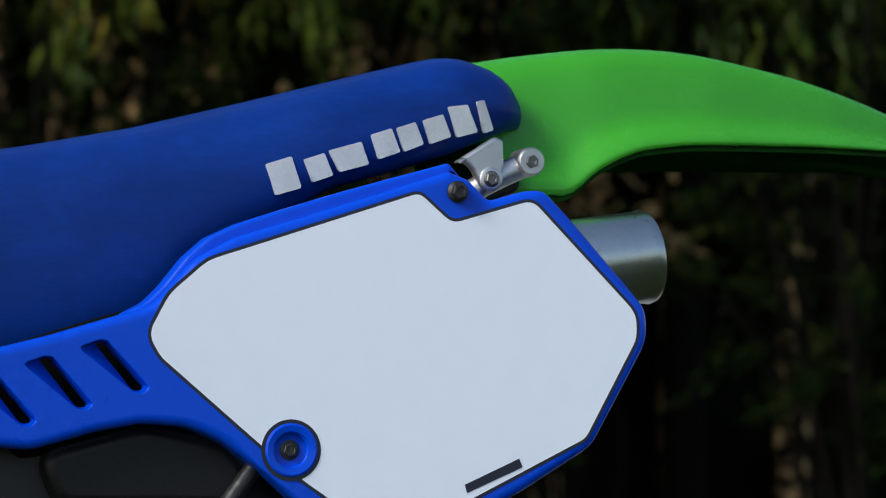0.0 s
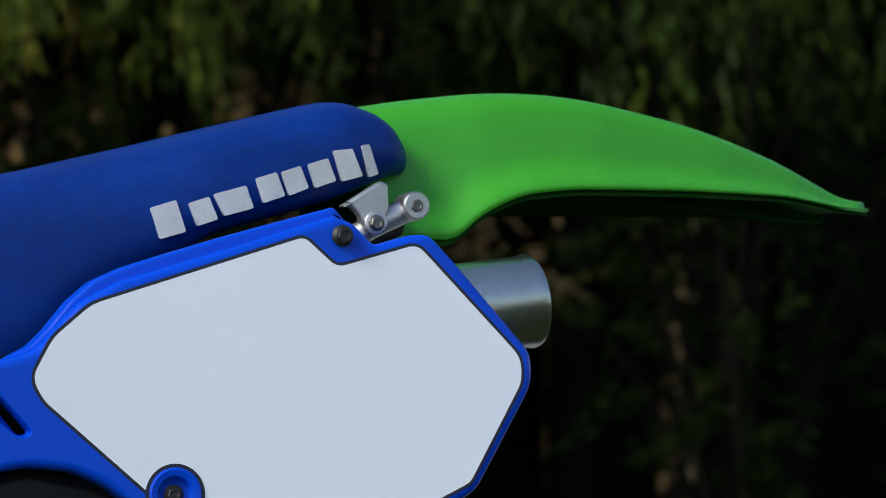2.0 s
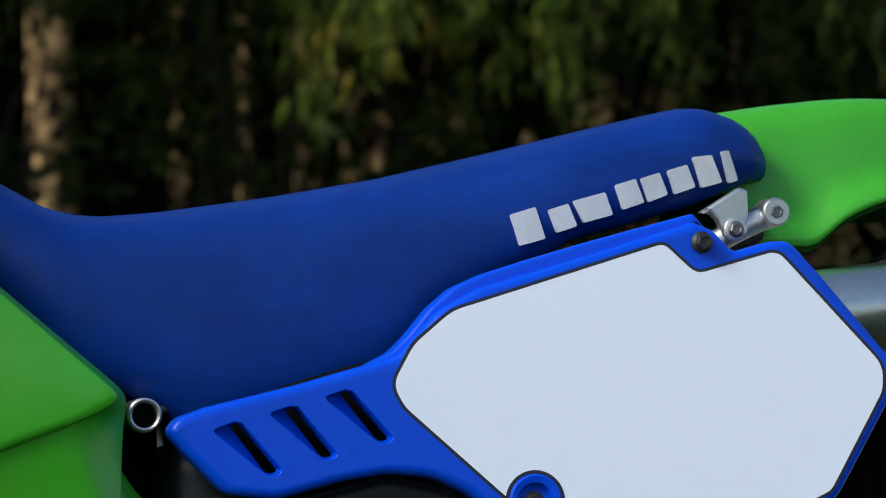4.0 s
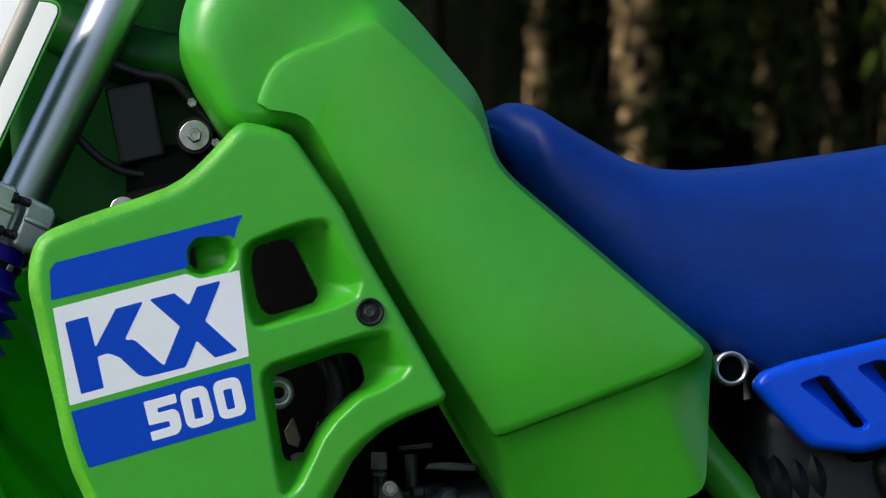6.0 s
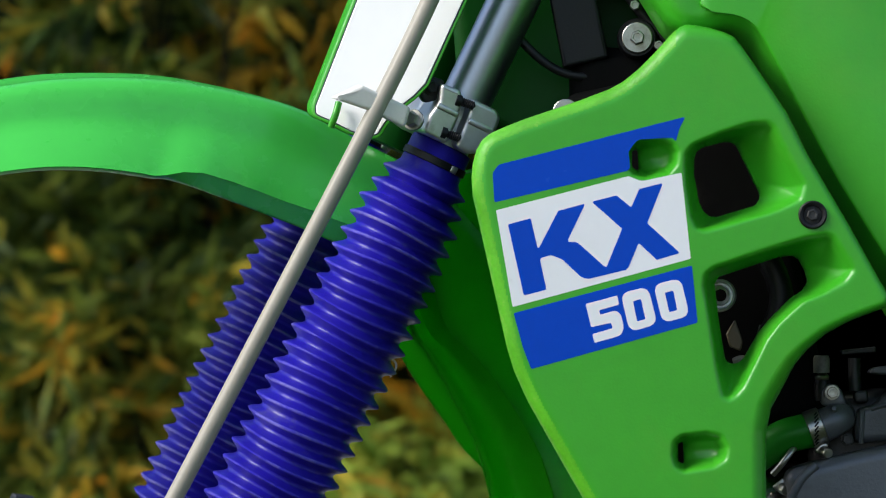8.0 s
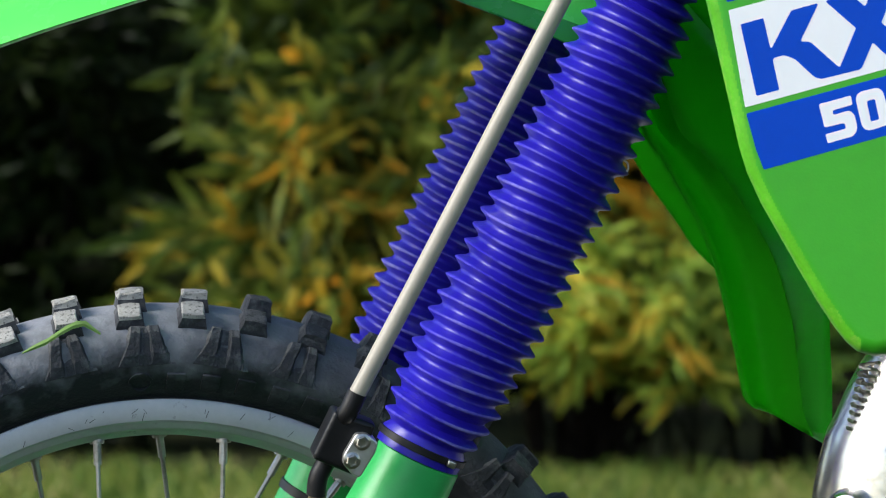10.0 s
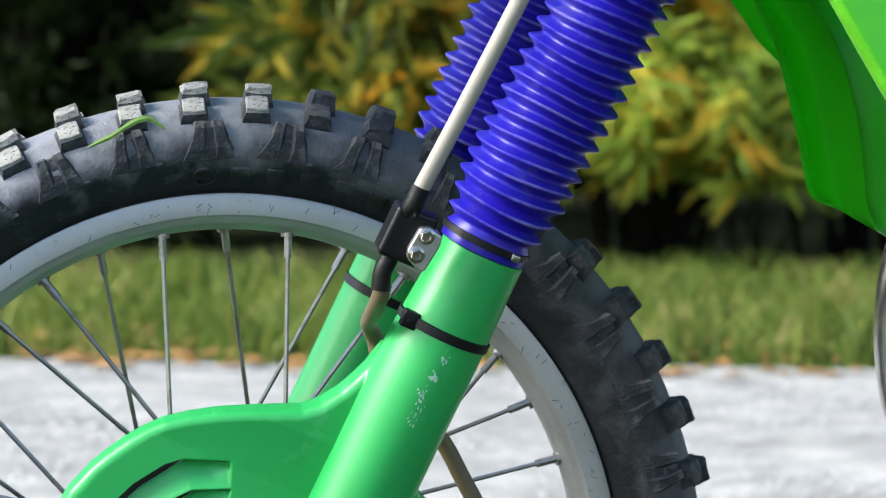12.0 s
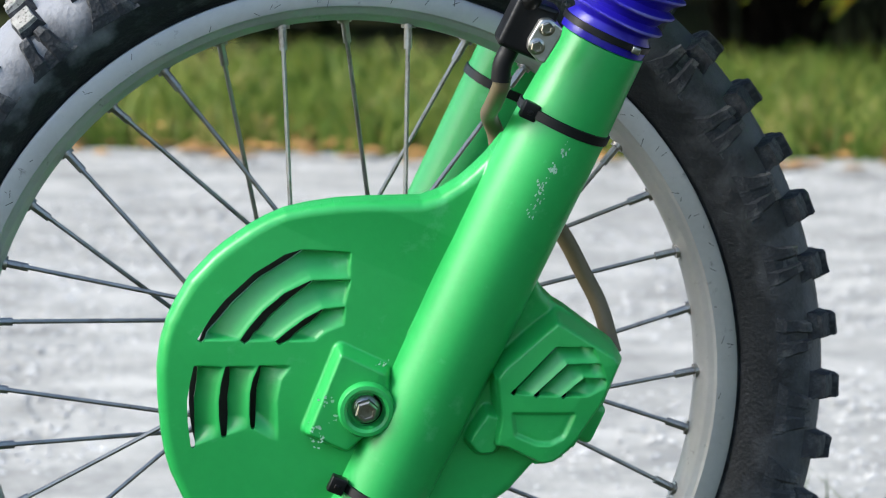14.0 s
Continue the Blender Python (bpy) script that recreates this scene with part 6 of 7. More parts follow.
# disc cover: one moulding with the disc shell, louvres, axle boss and caliper shell
cover_loop = fillet([(0.0674, -0.1150), (0.0839, -0.1054), (0.0996, -0.0911), (0.1090, -0.0795), (0.1181, -0.0656), (0.1297, -0.0441), (0.1374, -0.0276), (0.1426, -0.0100), (0.1449, 0.0065), (0.1445, 0.0198), (0.1426, 0.0393), (0.1354, 0.0607), (0.1299, 0.0718), (0.1204, 0.0881), (0.1126, 0.0988), (0.1028, 0.1096), (0.0886, 0.1201), (0.0722, 0.1303), (0.0551, 0.1391), (0.0377, 0.1472), (0.0216, 0.1547), (0.0118, 0.1638), (0.0033, 0.1766), (-0.0020, 0.1880), (-0.0062, 0.1989), (-0.0110, 0.2180), (-0.0420, 0.2200), (-0.0640, 0.1500), (-0.0732, 0.1367), (-0.0821, 0.1296), (-0.0927, 0.1255), (-0.1019, 0.1243), (-0.1190, 0.1202), (-0.1433, 0.1149, 0.004), (-0.1536, 0.1085, 0.006), (-0.1555, 0.0732), (-0.1491, 0.0303, 0.01), (-0.1376, 0.0177, 0.01), (-0.1304, 0.0146), (-0.1230, -0.0110), (-0.0900, -0.0700), (-0.0300, -0.1150)], 0.004)
# each louvre dives from its outer line and climbs to the next one; ends: fade lines
UP_LINES = ([(0.1214, 0.0034), (0.1189, 0.0233), (0.1152, 0.0376), (0.1051, 0.0620), (0.0913, 0.0827), (0.0823, 0.0906), (0.0506, 0.1027)], [(0.0946, 0.0151), (0.0925, 0.0265), (0.0885, 0.0409), (0.0803, 0.0584), (0.0677, 0.0735), (0.0426, 0.0853)], [(0.0723, 0.0247), (0.0673, 0.0352), (0.0603, 0.0479), (0.0524, 0.0584), (0.0382, 0.0663)], [(0.0464, 0.0360), (0.0434, 0.0434), (0.0330, 0.0540)])
LOW_LINES = ([(0.1158, -0.0139), (0.1132, -0.0264), (0.1099, -0.0386), (0.1032, -0.0526), (0.0935, -0.0688)], [(0.0960, -0.0053), (0.0937, -0.0180), (0.0900, -0.0301), (0.0840, -0.0425), (0.0776, -0.0531)], [(0.0754, 0.0045), (0.0752, -0.0055), (0.0731, -0.0157), (0.0672, -0.0299), (0.0616, -0.0395)], [(0.0534, 0.0149), (0.0562, 0.0013), (0.0527, -0.0139), (0.0383, -0.0428)])
CAL_LINES = ([(-0.0872, 0.0603), (-0.1015, 0.1025), (-0.1257, 0.1121)], [(-0.1022, 0.0650), (-0.1140, 0.0943), (-0.1360, 0.1043)], [(-0.1200, 0.0718), (-0.1286, 0.0901), (-0.1439, 0.0958)], [(-0.1383, 0.0797), (-0.1470, 0.0900)])
LOUVRES = [(UP_LINES[k], UP_LINES[k + 1]) for k in range(3)] + [(LOW_LINES[k], LOW_LINES[k + 1]) for k in range(3)]


def slot_of(line, wide):
    """A slot along the inner side of a louvre's outer line, narrowing to its ends."""
    pts = [Vector(p) for p in line]
    mid = sum(pts, Vector((0, 0))) / len(pts)
    out = [p.copy() for p in pts]
    back = []
    for i, p in enumerate(pts):
        t = (pts[min(i + 1, len(pts) - 1)] - pts[max(i - 1, 0)]).normalized()
        n = Vector((t.y, -t.x))
        if n.dot(Vector((0.0, 0.02)) - mid) < 0 and mid.x > 0 or mid.x < 0 and n.y > 0:
            n = -n
        back.append(p + n * wide * (0.55 if i in (0, len(pts) - 1) else 1.0))
    return out + back[::-1]


slot_loops = [slot_of(UP_LINES[0][:-1], 0.0070), slot_of(UP_LINES[1][:-1], 0.0078), slot_of(UP_LINES[2][:-1], 0.0070),
              slot_of(LOW_LINES[0], 0.0050), slot_of(LOW_LINES[1], 0.0062), slot_of(LOW_LINES[2], 0.0050),
              slot_of(CAL_LINES[0][:2], 0.0058), slot_of(CAL_LINES[1][:2], 0.0058), slot_of(CAL_LINES[2][:2], 0.0050)]
STEP = 0.00085
P, keep, rim_d, hole_d, nu = mould_grid(cover_loop, slot_loops, STEP)
# disc shell, gently domed, with a rolled rim
H = 0.0985 + rounded(rim_d, 0.0075) - 0.0040 * np.clip((P ** 2).sum(1) / 0.0144, 0, 1.4) * np.clip((0.14 - P[:, 1]) / 0.04, 0, 1) - 0.0015
for outer, inner in LOUVRES:
    field = [Vector(q) for q in outer] + [Vector(q) for q in reversed(inner)]
    d_in, d1, d2 = sdist(P, field), cdist(P, outer), cdist(P, inner)
    upper = outer[0][1] > 0 and outer[-1][1] > 0.03
    far_end = (np.array(outer[-1]) + np.array(inner[-1])) / 2
    fade = ease(np.hypot(*(P - far_end).T) / (0.017 if upper else 0.013)) if upper else ease((cdist(P, [outer[-1], inner[-1]])) / 0.012)
    H -= np.where(d_in > 0, 0.0125 * d2 / (d1 + d2 + 1e-9) * ease(d_in / 0.0030) * (0.35 + 0.65 * fade if upper else fade), 0)
# fork tube blends into the shell
c = np.interp(P[:, 1], [q[0] for q in GUARD_C], [q[1] for q in GUARD_C])
r = np.interp(P[:, 1], [q[0] for q in GUARD_R], [q[1] for q in GUARD_R]) - 0.0006
tube_h = np.where(np.abs(P[:, 0] - c) < r, 0.1 + np.sqrt(np.maximum(0, r * r - (P[:, 0] - c) ** 2)), 0.07)
left = P[:, 0] > c
H = np.where(left, smax(H, tube_h - 0.0008, 0.0075), smax(H, tube_h - 0.0008, 0.005))
# axle boss
boss = sdist(P, fillet([(0.0339, 0.0421, 0.006), (-0.0066, 0.0408, 0.006), (-0.0171, 0.0255, 0.006), (-0.0212, 0.0074, 0.006), (-0.0051, -0.0274, 0.006), (0.0302, -0.0267, 0.006)]))
H = np.where(boss > -0.004, smax(H, 0.0985 + 0.0195 * ease((boss + 0.0035) / 0.0085) - 0.15 * np.maximum(0, -P[:, 0]), 0.003), H)
# caliper shell with a lower lobe beside it
cal = sdist(P, fillet([(-0.0700, 0.0650, 0.004), (-0.0720, 0.0757, 0.006), (-0.0935, 0.1235, 0.006), (-0.1440, 0.1160, 0.006), (-0.1525, 0.1109, 0.004), (-0.1535, 0.0777, 0.006), (-0.1480, 0.0414, 0.01), (-0.1400, 0.0230, 0.01), (-0.1296, 0.0175, 0.01), (-0.1038, 0.0190, 0.01), (-0.0920, 0.0160, 0.01), (-0.0850, 0.0400, 0.02)]))
lobe = sdist(P, fillet([(-0.0770, 0.0430, 0.006), (-0.0735, 0.0224, 0.006), (-0.0735, 0.0120, 0.008), (-0.0836, 0.0060, 0.01), (-0.0906, 0.0050, 0.01), (-0.1030, 0.0116, 0.01), (-0.1006, 0.0450, 0.006)]))
H = np.where(lobe > -0.002, smax(H, 0.0960 + 0.0190 * ease((lobe + 0.002) / 0.0085), 0.003), H)
calh = 0.0985 + 0.0230 * ease((cal + 0.0015) / 0.0075) + 0.0065 * np.clip(cal / 0.02, 0, 1) * 0.35
for outer, inner in [(CAL_LINES[k], CAL_LINES[k + 1]) for k in range(3)]:
    field = [Vector(q) for q in outer] + [Vector(q) for q in reversed(inner)]
    d_in, d1, d2 = sdist(P, field), cdist(P, outer), cdist(P, inner)
    fade = ease(cdist(P, [outer[-1], inner[-1]]) / 0.010)
    calh -= np.where(d_in > 0, 0.0100 * d2 / (d1 + d2 + 1e-9) * ease(d_in / 0.0011) * (0.25 + 0.75 * fade), 0)
recess = sdist(P, fillet([(-0.0929, 0.0482, 0.002), (-0.1358, 0.0668, 0.003), (-0.1369, 0.0455, 0.008), (-0.1290, 0.0359, 0.008), (-0.1198, 0.0324, 0.008), (-0.1025, 0.0325, 0.004)]))
calh -= 0.0032 * ease(recess / 0.0035)
H = np.where(cal > -0.004, smax(H, calh, 0.0025), H)
bm = mould_mesh(P, np.stack([P[:, 0], H, P[:, 1]], 1), keep, nu)
grown = bmesh.ops.extrude_edge_only(bm, edges=[e for e in bm.edges if e.is_boundary])
back = [v for v in grown["geom"] if isinstance(v, bmesh.types.BMVert)]
for v in back:
    v.co.y = min(v.co.y - 0.004, 0.082 if sdist(np.array([[v.co.x, v.co.z]]), cover_loop)[0] < 0.003 else 9.0)
cover = fput("disc_cover", bm, GREEN_GUARD, "green plastic disc and caliper cover with curved louvres", angle=50)
AB = (-0.0018, 0.0096)
fput("boss_ring", lathe([(0.0195, -0.004), (0.0195, 0.003), (0.0180, 0.0058), (0.0155, 0.0062), (0.0135, 0.005), (0.0122, 0.0005), (0.0118, -0.002), (0, -0.002)], (AB[0], 0.1185, AB[1]), (0, 1, 0), 40), GREEN_GUARD, parent=cover)
fput("boss_gap", lathe([(0.0088, -0.0012), (0.0112, -0.0008), (0.0112, -0.0020), (0.0088, -0.0020)], (AB[0], 0.1185, AB[1]), (0, 1, 0), 40, closed_profile=True), SHADE_BLACK, parent=cover)
for su, sz, n_ in [(0.0239, -0.016, 14), (0.0175, -0.0245, 10), (0.0265, 0.002, 10), (0.0020, 0.0430, 10), (0.0150, -0.006, 6)]:
    for k in range(n_):
        bm = bmesh.new()
        x0, z0, sr = su + random.gauss(0, 0.0028), sz + random.gauss(0, 0.0026), random.uniform(0.0003, 0.0012)
        bm.faces.new([bm.verts.new((x0 + sr * random.uniform(0.3, 1.5) * math.cos(a), 0.1184 - 0.15 * max(0, -x0), z0 + sr * random.uniform(0.3, 1.5) * math.sin(a))) for a in (2 * math.pi * q / 9 for q in range(9))])
        fput("scuff", bm, SCUFF, parent=cover)
hex_bolt("axle_bolt", FRONT @ Vector((AB[0], 0.1180, AB[1])), YF, 0.0140, 0.0095, cover, STEEL, flange=0.0098)
fput("mount_lug", rbox(0.016, 0.02, 0.030, 0.005, pose(-0.1530, 0.088, 0.056)), GREEN_GUARD, parent=cover)
fput("caliper_body", rbox(0.07, 0.03, 0.07, 0.006, pose(-0.110, 0.085, 0.060)), BLACK, parent=cover)

# brake hose and its guides
CB, CC, HB = [(0.008, 0.801), (0.0081, 0.6902), (0.0169, 0.4364)], [(0.0217, 0.3284), (0.0236, 0.3131), (0.0212, 0.2831)], [(-0.0818, 0.1662), (-0.1124, 0.1438), (-0.1341, 0.1263), (-0.1533, 0.103)]
cable = fput("brake_hose", tube([(CB[0][0] + 0.004, 0.150, 0.93), (CB[0][0], 0.150, CB[0][1]), (CB[1][0], 0.150, CB[1][1]), (CB[2][0], 0.150, CB[2][1]), (CC[0][0], 0.150, CC[0][1])], 0.0058, 20), CREAM, "cream sleeved brake hose running down the fork")
HP = [(p[0], 0.140, p[1]) for p in [(0.0217, 0.3118), (0.0193, 0.2817), (0.0193, 0.2692), (0.0155, 0.2575)]]
fput("sleeve", tube([(CC[0][0] + 0.0002, 0.150, CC[0][1] + 0.004), (CC[0][0], 0.149, CC[0][1] - 0.012)] + HP, 0.0066, 20), BLACK, "black rubber sleeve", parent=cable)
HQ = [(p[0], (0.136, 0.112, 0.076, 0.060)[k], p[1]) for k, p in enumerate([(0.013, 0.2522), (0.0078, 0.2367), (0.0005, 0.223), (-0.0117, 0.2113)])]
fput("lower_hose", tube([(HP[-1][0], 0.140, HP[-1][2] + 0.004)] + HQ + [(-0.03, 0.06, 0.19), (HB[0][0], 0.05, HB[0][1]), (HB[1][0], 0.05, HB[1][1]), (HB[2][0], 0.055, HB[2][1]), (HB[3][0], 0.07, HB[3][1])], 0.0060, 16), HOSE_BROWN, "aged olive hose", parent=cable)
fput("guide_block", slab([fillet([(0.0303, 0.3154, 0.003), (0.0009, 0.318, 0.003), (-0.0009, 0.281, 0.004), (0.0291, 0.2803, 0.003), (0.0307, 0.2837, 0.003)])], 0.128, 0.151, 0.003, place=place_front), BLACK, "black hose guide", parent=cable)
fput("guide_plate", slab([fillet([(0.0122, 0.3082, 0.004), (0.006, 0.3109, 0.005), (-0.0037, 0.3086, 0.003), (-0.0048, 0.302, 0.004), (-0.0026, 0.282, 0.003), (0.0028, 0.2821, 0.003), (0.0118, 0.2864, 0.004), (0.0137, 0.2922, 0.004)])], 0.132, 0.158, 0.0012, place=place_front), ALUMINIUM, "bright steel guide plate", parent=cable)
for bx, bz in [(0.0064, 0.3049), (0.0072, 0.2909)]:
    hex_bolt("bolt", FRONT @ Vector((bx, 0.158, bz)), YF, 0.0075, 0.004, cable, STEEL, flange=0.0056)

# lower fork clamp
clamp = fput("fork_clamp", slab([fillet([(-0.0263, 0.7228, 0.003), (-0.0406, 0.7239, 0.004), (-0.0444, 0.7178, 0.004), (-0.0471, 0.7071, 0.004), (-0.0477, 0.6876, 0.005), (-0.0302, 0.6880, 0.004), (-0.0284, 0.7003, 0.006), (-0.0306, 0.7113, 0.006)])], 0.06, 0.136, 0.0022, 3, place=place_front), ALUMINIUM, "cast aluminium lower fork clamp")
fput("clamp_cap", slab([fillet([(-0.0505, 0.7228, 0.003), (-0.0693, 0.7228, 0.006), (-0.0735, 0.7193, 0.004), (-0.0745, 0.7124, 0.004), (-0.0722, 0.6930, 0.006), (-0.0635, 0.6880, 0.004), (-0.0541, 0.6890, 0.004), (-0.0532, 0.6988, 0.004), (-0.0527, 0.7102, 0.004)])], 0.06, 0.133, 0.0026, 3, place=place_front), ALUMINIUM, parent=clamp)
for u0, u1 in ((-0.0292, -0.0468), (-0.0532, -0.0738)):
    fput("cast_rib", rbox(abs(u1 - u0) * 0.92, 0.004, 0.0042, 0.0014, pose((u0 + u1) / 2, 0.1352 if u0 > -0.05 else 0.1322, 0.7085)), ALUMINIUM, parent=clamp)
fput("bridge", rbox(0.05, 0.20, 0.034, 0.01, pose(FX - 0.004, 0.0, 0.705)), ALUMINIUM, parent=clamp)
for bx, bz in [(-0.0470, 0.7178), (-0.0475, 0.6945)]:
    thread = [(0.0, -0.0070), (0.0040, -0.0070), (0.0040, -0.0035), (0.0026, -0.0035)]
    for k in range(7):
        thread += [(0.0031, -0.0032 + 0.0014 * k), (0.0025, -0.0025 + 0.0014 * k)]
    fput("pinch_bolt", lathe(thread + [(0.0, 0.0072)], (bx, 0.1345, bz), (-1, 0, 0.12), 18), BLACK, parent=clamp)
hex_bolt("bolt", FRONT @ Vector((-0.0202, 0.1360, 0.6925)), (YF * 0.8 + XF * 0.6), 0.0092, 0.006, clamp, STEEL, washer=0.0072)
fput("plate_bracket", slab([fillet([(-0.019, 0.724, 0.003), (-0.030, 0.726, 0.003), (-0.031, 0.712, 0.004), (-0.024, 0.706, 0.004), (-0.018, 0.710, 0.004)])], 0.118, 0.126, 0.0015, place=place_front), BLACK, "black steel plate bracket", parent=clamp)
hex_bolt("bolt", FRONT @ Vector((-0.0235, 0.126, 0.7180)), YF, 0.007, 0.004, clamp, BLACK, flange=0.006)
fput("hose_bracket", slab([fillet([(0.0373, 0.6818, 0.001), (0.0243, 0.6977, 0.003), (-0.0115, 0.6985, 0.003), (-0.0140, 0.6850, 0.003), (0.0127, 0.6849, 0.003)])], 0.139, 0.1535, 0.0022, place=place_front), NYLON, "off-white nylon hose bracket", parent=clamp)

# front number plate
fn = fillet([(0.0505, 0.8250, 0.01), (0.0402, 0.6729, 0.008), (0.0370, 0.6662, 0.006), (0.0266, 0.6665, 0.01), (0.0111, 0.6660, 0.01), (-0.0012, 0.6682, 0.006), (-0.0067, 0.6730, 0.006), (-0.0076, 0.6821, 0.006), (-0.0098, 0.6919, 0.008), (-0.0167, 0.7065, 0.006), (-0.0200, 0.7176, 0.006), (-0.0177, 0.8500, 0.01)])
wrap = lambda u, v: -0.5 * (u - 0.015)
front_plate = fput("front_number_plate", slab([fn], 0.100, 0.1165, 0.0015, place=place_front, bend=wrap), GREEN_FENDER, "white front number plate with a green edge")
fput("plate_edge", slab([offset(fn, 0.0022)], 0.114, 0.1168, place=place_front, bend=wrap), BLACK_LINE, parent=front_plate)
fput("white_face", slab([offset(fn, 0.0029)], 0.114, 0.1174, 0.0004, 1, place=place_front, bend=wrap), WHITE_FRONT, "blank white face", parent=front_plate)
fput("plate_clip", tube([(0.0270, 0.1185, 0.6820), (0.0260, 0.1215, 0.6740), (0.0250, 0.1200, 0.6650)], 0.0024, 10, 4), GREEN_FENDER, parent=front_plate)
fput("brake_line", tube([(-0.0880, 0.060, 0.8600), (-0.0832, 0.060, 0.8110), (-0.0817, 0.060, 0.7780), (-0.0810, 0.060, 0.7400)], 0.0055, 14), BLACK, "black rubber brake line behind the fork tube", parent=clamp)

# front fender and its rear flap
fft = sorted([(0.2662, 0.5583), (0.2370, 0.5847), (0.2056, 0.6068), (0.1858, 0.6183), (0.1619, 0.6301), (0.1375, 0.6413), (0.1195, 0.6482), (0.1007, 0.6538), (0.0816, 0.6586), (0.0622, 0.6632), (0.0424, 0.6670), (0.0256, 0.6682), (0.0078, 0.6673), (-0.0131, 0.6655), (0.31, 0.515), (0.36, 0.457), (0.40, 0.400)])
ffb = sorted([(0.2473, 0.5115), (0.2185, 0.5370), (0.1870, 0.5575), (0.1671, 0.5677), (0.1462, 0.5763), (0.1245, 0.5832), (0.1097, 0.5873), (0.0944, 0.5903), (0.0783, 0.5920), (0.0580, 0.5937), (0.0376, 0.5953), (0.0171, 0.5969), (-0.0060, 0.5985), (-0.0352, 0.5985), (0.30, 0.462), (0.35, 0.412), (0.40, 0.388)])
ffl = sorted([(0.1097, 0.5873), (0.0960, 0.5965), (0.0831, 0.6019), (0.0634, 0.6049), (0.0432, 0.6069), (0.0227, 0.6085), (0.0025, 0.6109), (-0.06, 0.6150)])
rings = []
FFW = [(-0.06, 0.070), (0.05, 0.080), (0.15, 0.086), (0.25, 0.086), (0.35, 0.062), (0.40, 0.035)]
for i in range(81):
    x = -0.06 + 0.46 * i / 80
    zt, ze, w = smooth_table(fft, x, 0.012), smooth_table(ffb, x, 0.010), lerp_table(FFW, x)
    zl = max(ze, lerp_table(ffl, x)) if x < 0.1097 else ze
    zl, ze = min(zl, zt - 0.008), min(ze, zt - 0.009)
    h = zt - zl
    flare = max(0.35, min(1.0, (x + 0.02) / 0.14))
    half = [(0, zt - 0.0035), (0.16 * w, zt - 0.0034), (0.30 * w, zt - 0.0022), (0.39 * w, zt - 0.0006), (0.45 * w, zt), (0.51 * w, zt - 0.0008), (0.565 * w, zt - 0.05 * h), (0.61 * w, zt - 0.14 * h), (0.645 * w, zt - 0.28 * h),
            (0.675 * w, zt - 0.42 * h), (0.71 * w, zt - 0.52 * h), ((0.75 + 0.03 * flare) * w, zt - 0.62 * h), ((0.80 + 0.06 * flare) * w, zt - 0.73 * h), ((0.85 + 0.09 * flare) * w, zt - 0.84 * h), ((0.90 + 0.11 * flare) * w, zt - 0.95 * h), ((0.92 + 0.13 * flare) * w, zl),
            ((0.90 + 0.13 * flare) * w, zl - 0.0008), ((0.84 + 0.13 * flare) * w, min(zl - 0.0012, ze + 0.0012)), ((0.82 + 0.13 * flare) * w, min(zl - 0.0016, ze))]
    rings.append([Vector((x, y, z)) for y, z in half[::-1]] + [Vector((x, -y, z)) for y, z in half[1:]])
front_fender = fput("front_fender", loft(rings, closed=False), FRONT_GREEN, "glossy green plastic front fender", angle=50)
sm = front_fender.modifiers.new("thickness", "SOLIDIFY")
sm.thickness, sm.offset = 0.002, 1
FLAP_A = [(-0.045, 0.615), (-0.0936, 0.5672), (-0.1124, 0.5554), (-0.1351, 0.5402), (-0.1587, 0.5231), (-0.1780, 0.5062), (-0.1929, 0.4892), (-0.2059, 0.4735), (-0.2211, 0.4544), (-0.2368, 0.4332), (-0.2429, 0.4281), (-0.2490, 0.4265)]
FLAP_B = [(-0.060, 0.640), (-0.1115, 0.5819), (-0.1370, 0.5701), (-0.1616, 0.5600), (-0.1926, 0.5418), (-0.2165, 0.5247), (-0.2396, 0.5005), (-0.2545, 0.4812), (-0.2698, 0.4576), (-0.2842, 0.4357), (-0.2976, 0.4241)]
FLAP_C = [(-0.085, 0.660), (-0.160, 0.625), (-0.225, 0.570), (-0.2781, 0.5062), (-0.2908, 0.4854), (-0.3027, 0.4642), (-0.3158, 0.4389), (-0.3256, 0.4192)]


def along(points, n):
    """n points evenly along a smooth line through points."""
    pts = spline([(p[0], 0, p[1]) for p in points], 10)
    acc = [0.0]
    for a, b in zip(pts, pts[1:]):
        acc.append(acc[-1] + (b - a).length)
    out, k = [], 0
    for i in range(n):
        s = acc[-1] * i / (n - 1)
        while k < len(pts) - 2 and acc[k + 1] < s:
            k += 1
        out.append(pts[k].lerp(pts[k + 1], min(1.0, (s - acc[k]) / (acc[k + 1] - acc[k]))))
    return out


A_, B_, C_ = along(FLAP_A, 48), along(FLAP_B, 48), along(FLAP_C, 48)
rings = []
for a, b, c in zip(A_, B_, C_):
    row = []
    for t in (0, 0.12, 0.25, 0.4, 0.55, 0.7, 0.85, 1.0):
        p = a.lerp(b, t)
        row.append(Vector((p.x, 0.075 - 0.005 * t - 0.020 * math.sin(t * math.pi), p.z)))
    for t in (0.2, 0.45, 0.7, 1.0):
        p = b.lerp(c, t)
        row.append(Vector((p.x, 0.070 - 0.040 * t ** 0.8, p.z)))
    row.append(Vector((c.x + 0.004, -0.06, c.z)))
    rings.append(row)
flap = fput("flap", loft(rings, closed=False), GREEN_FLAP, "glossy green rear flap of the front fender", parent=front_fender, angle=60)
sm = flap.modifiers.new("thickness", "SOLIDIFY")
sm.thickness, sm.offset = 0.003, 0

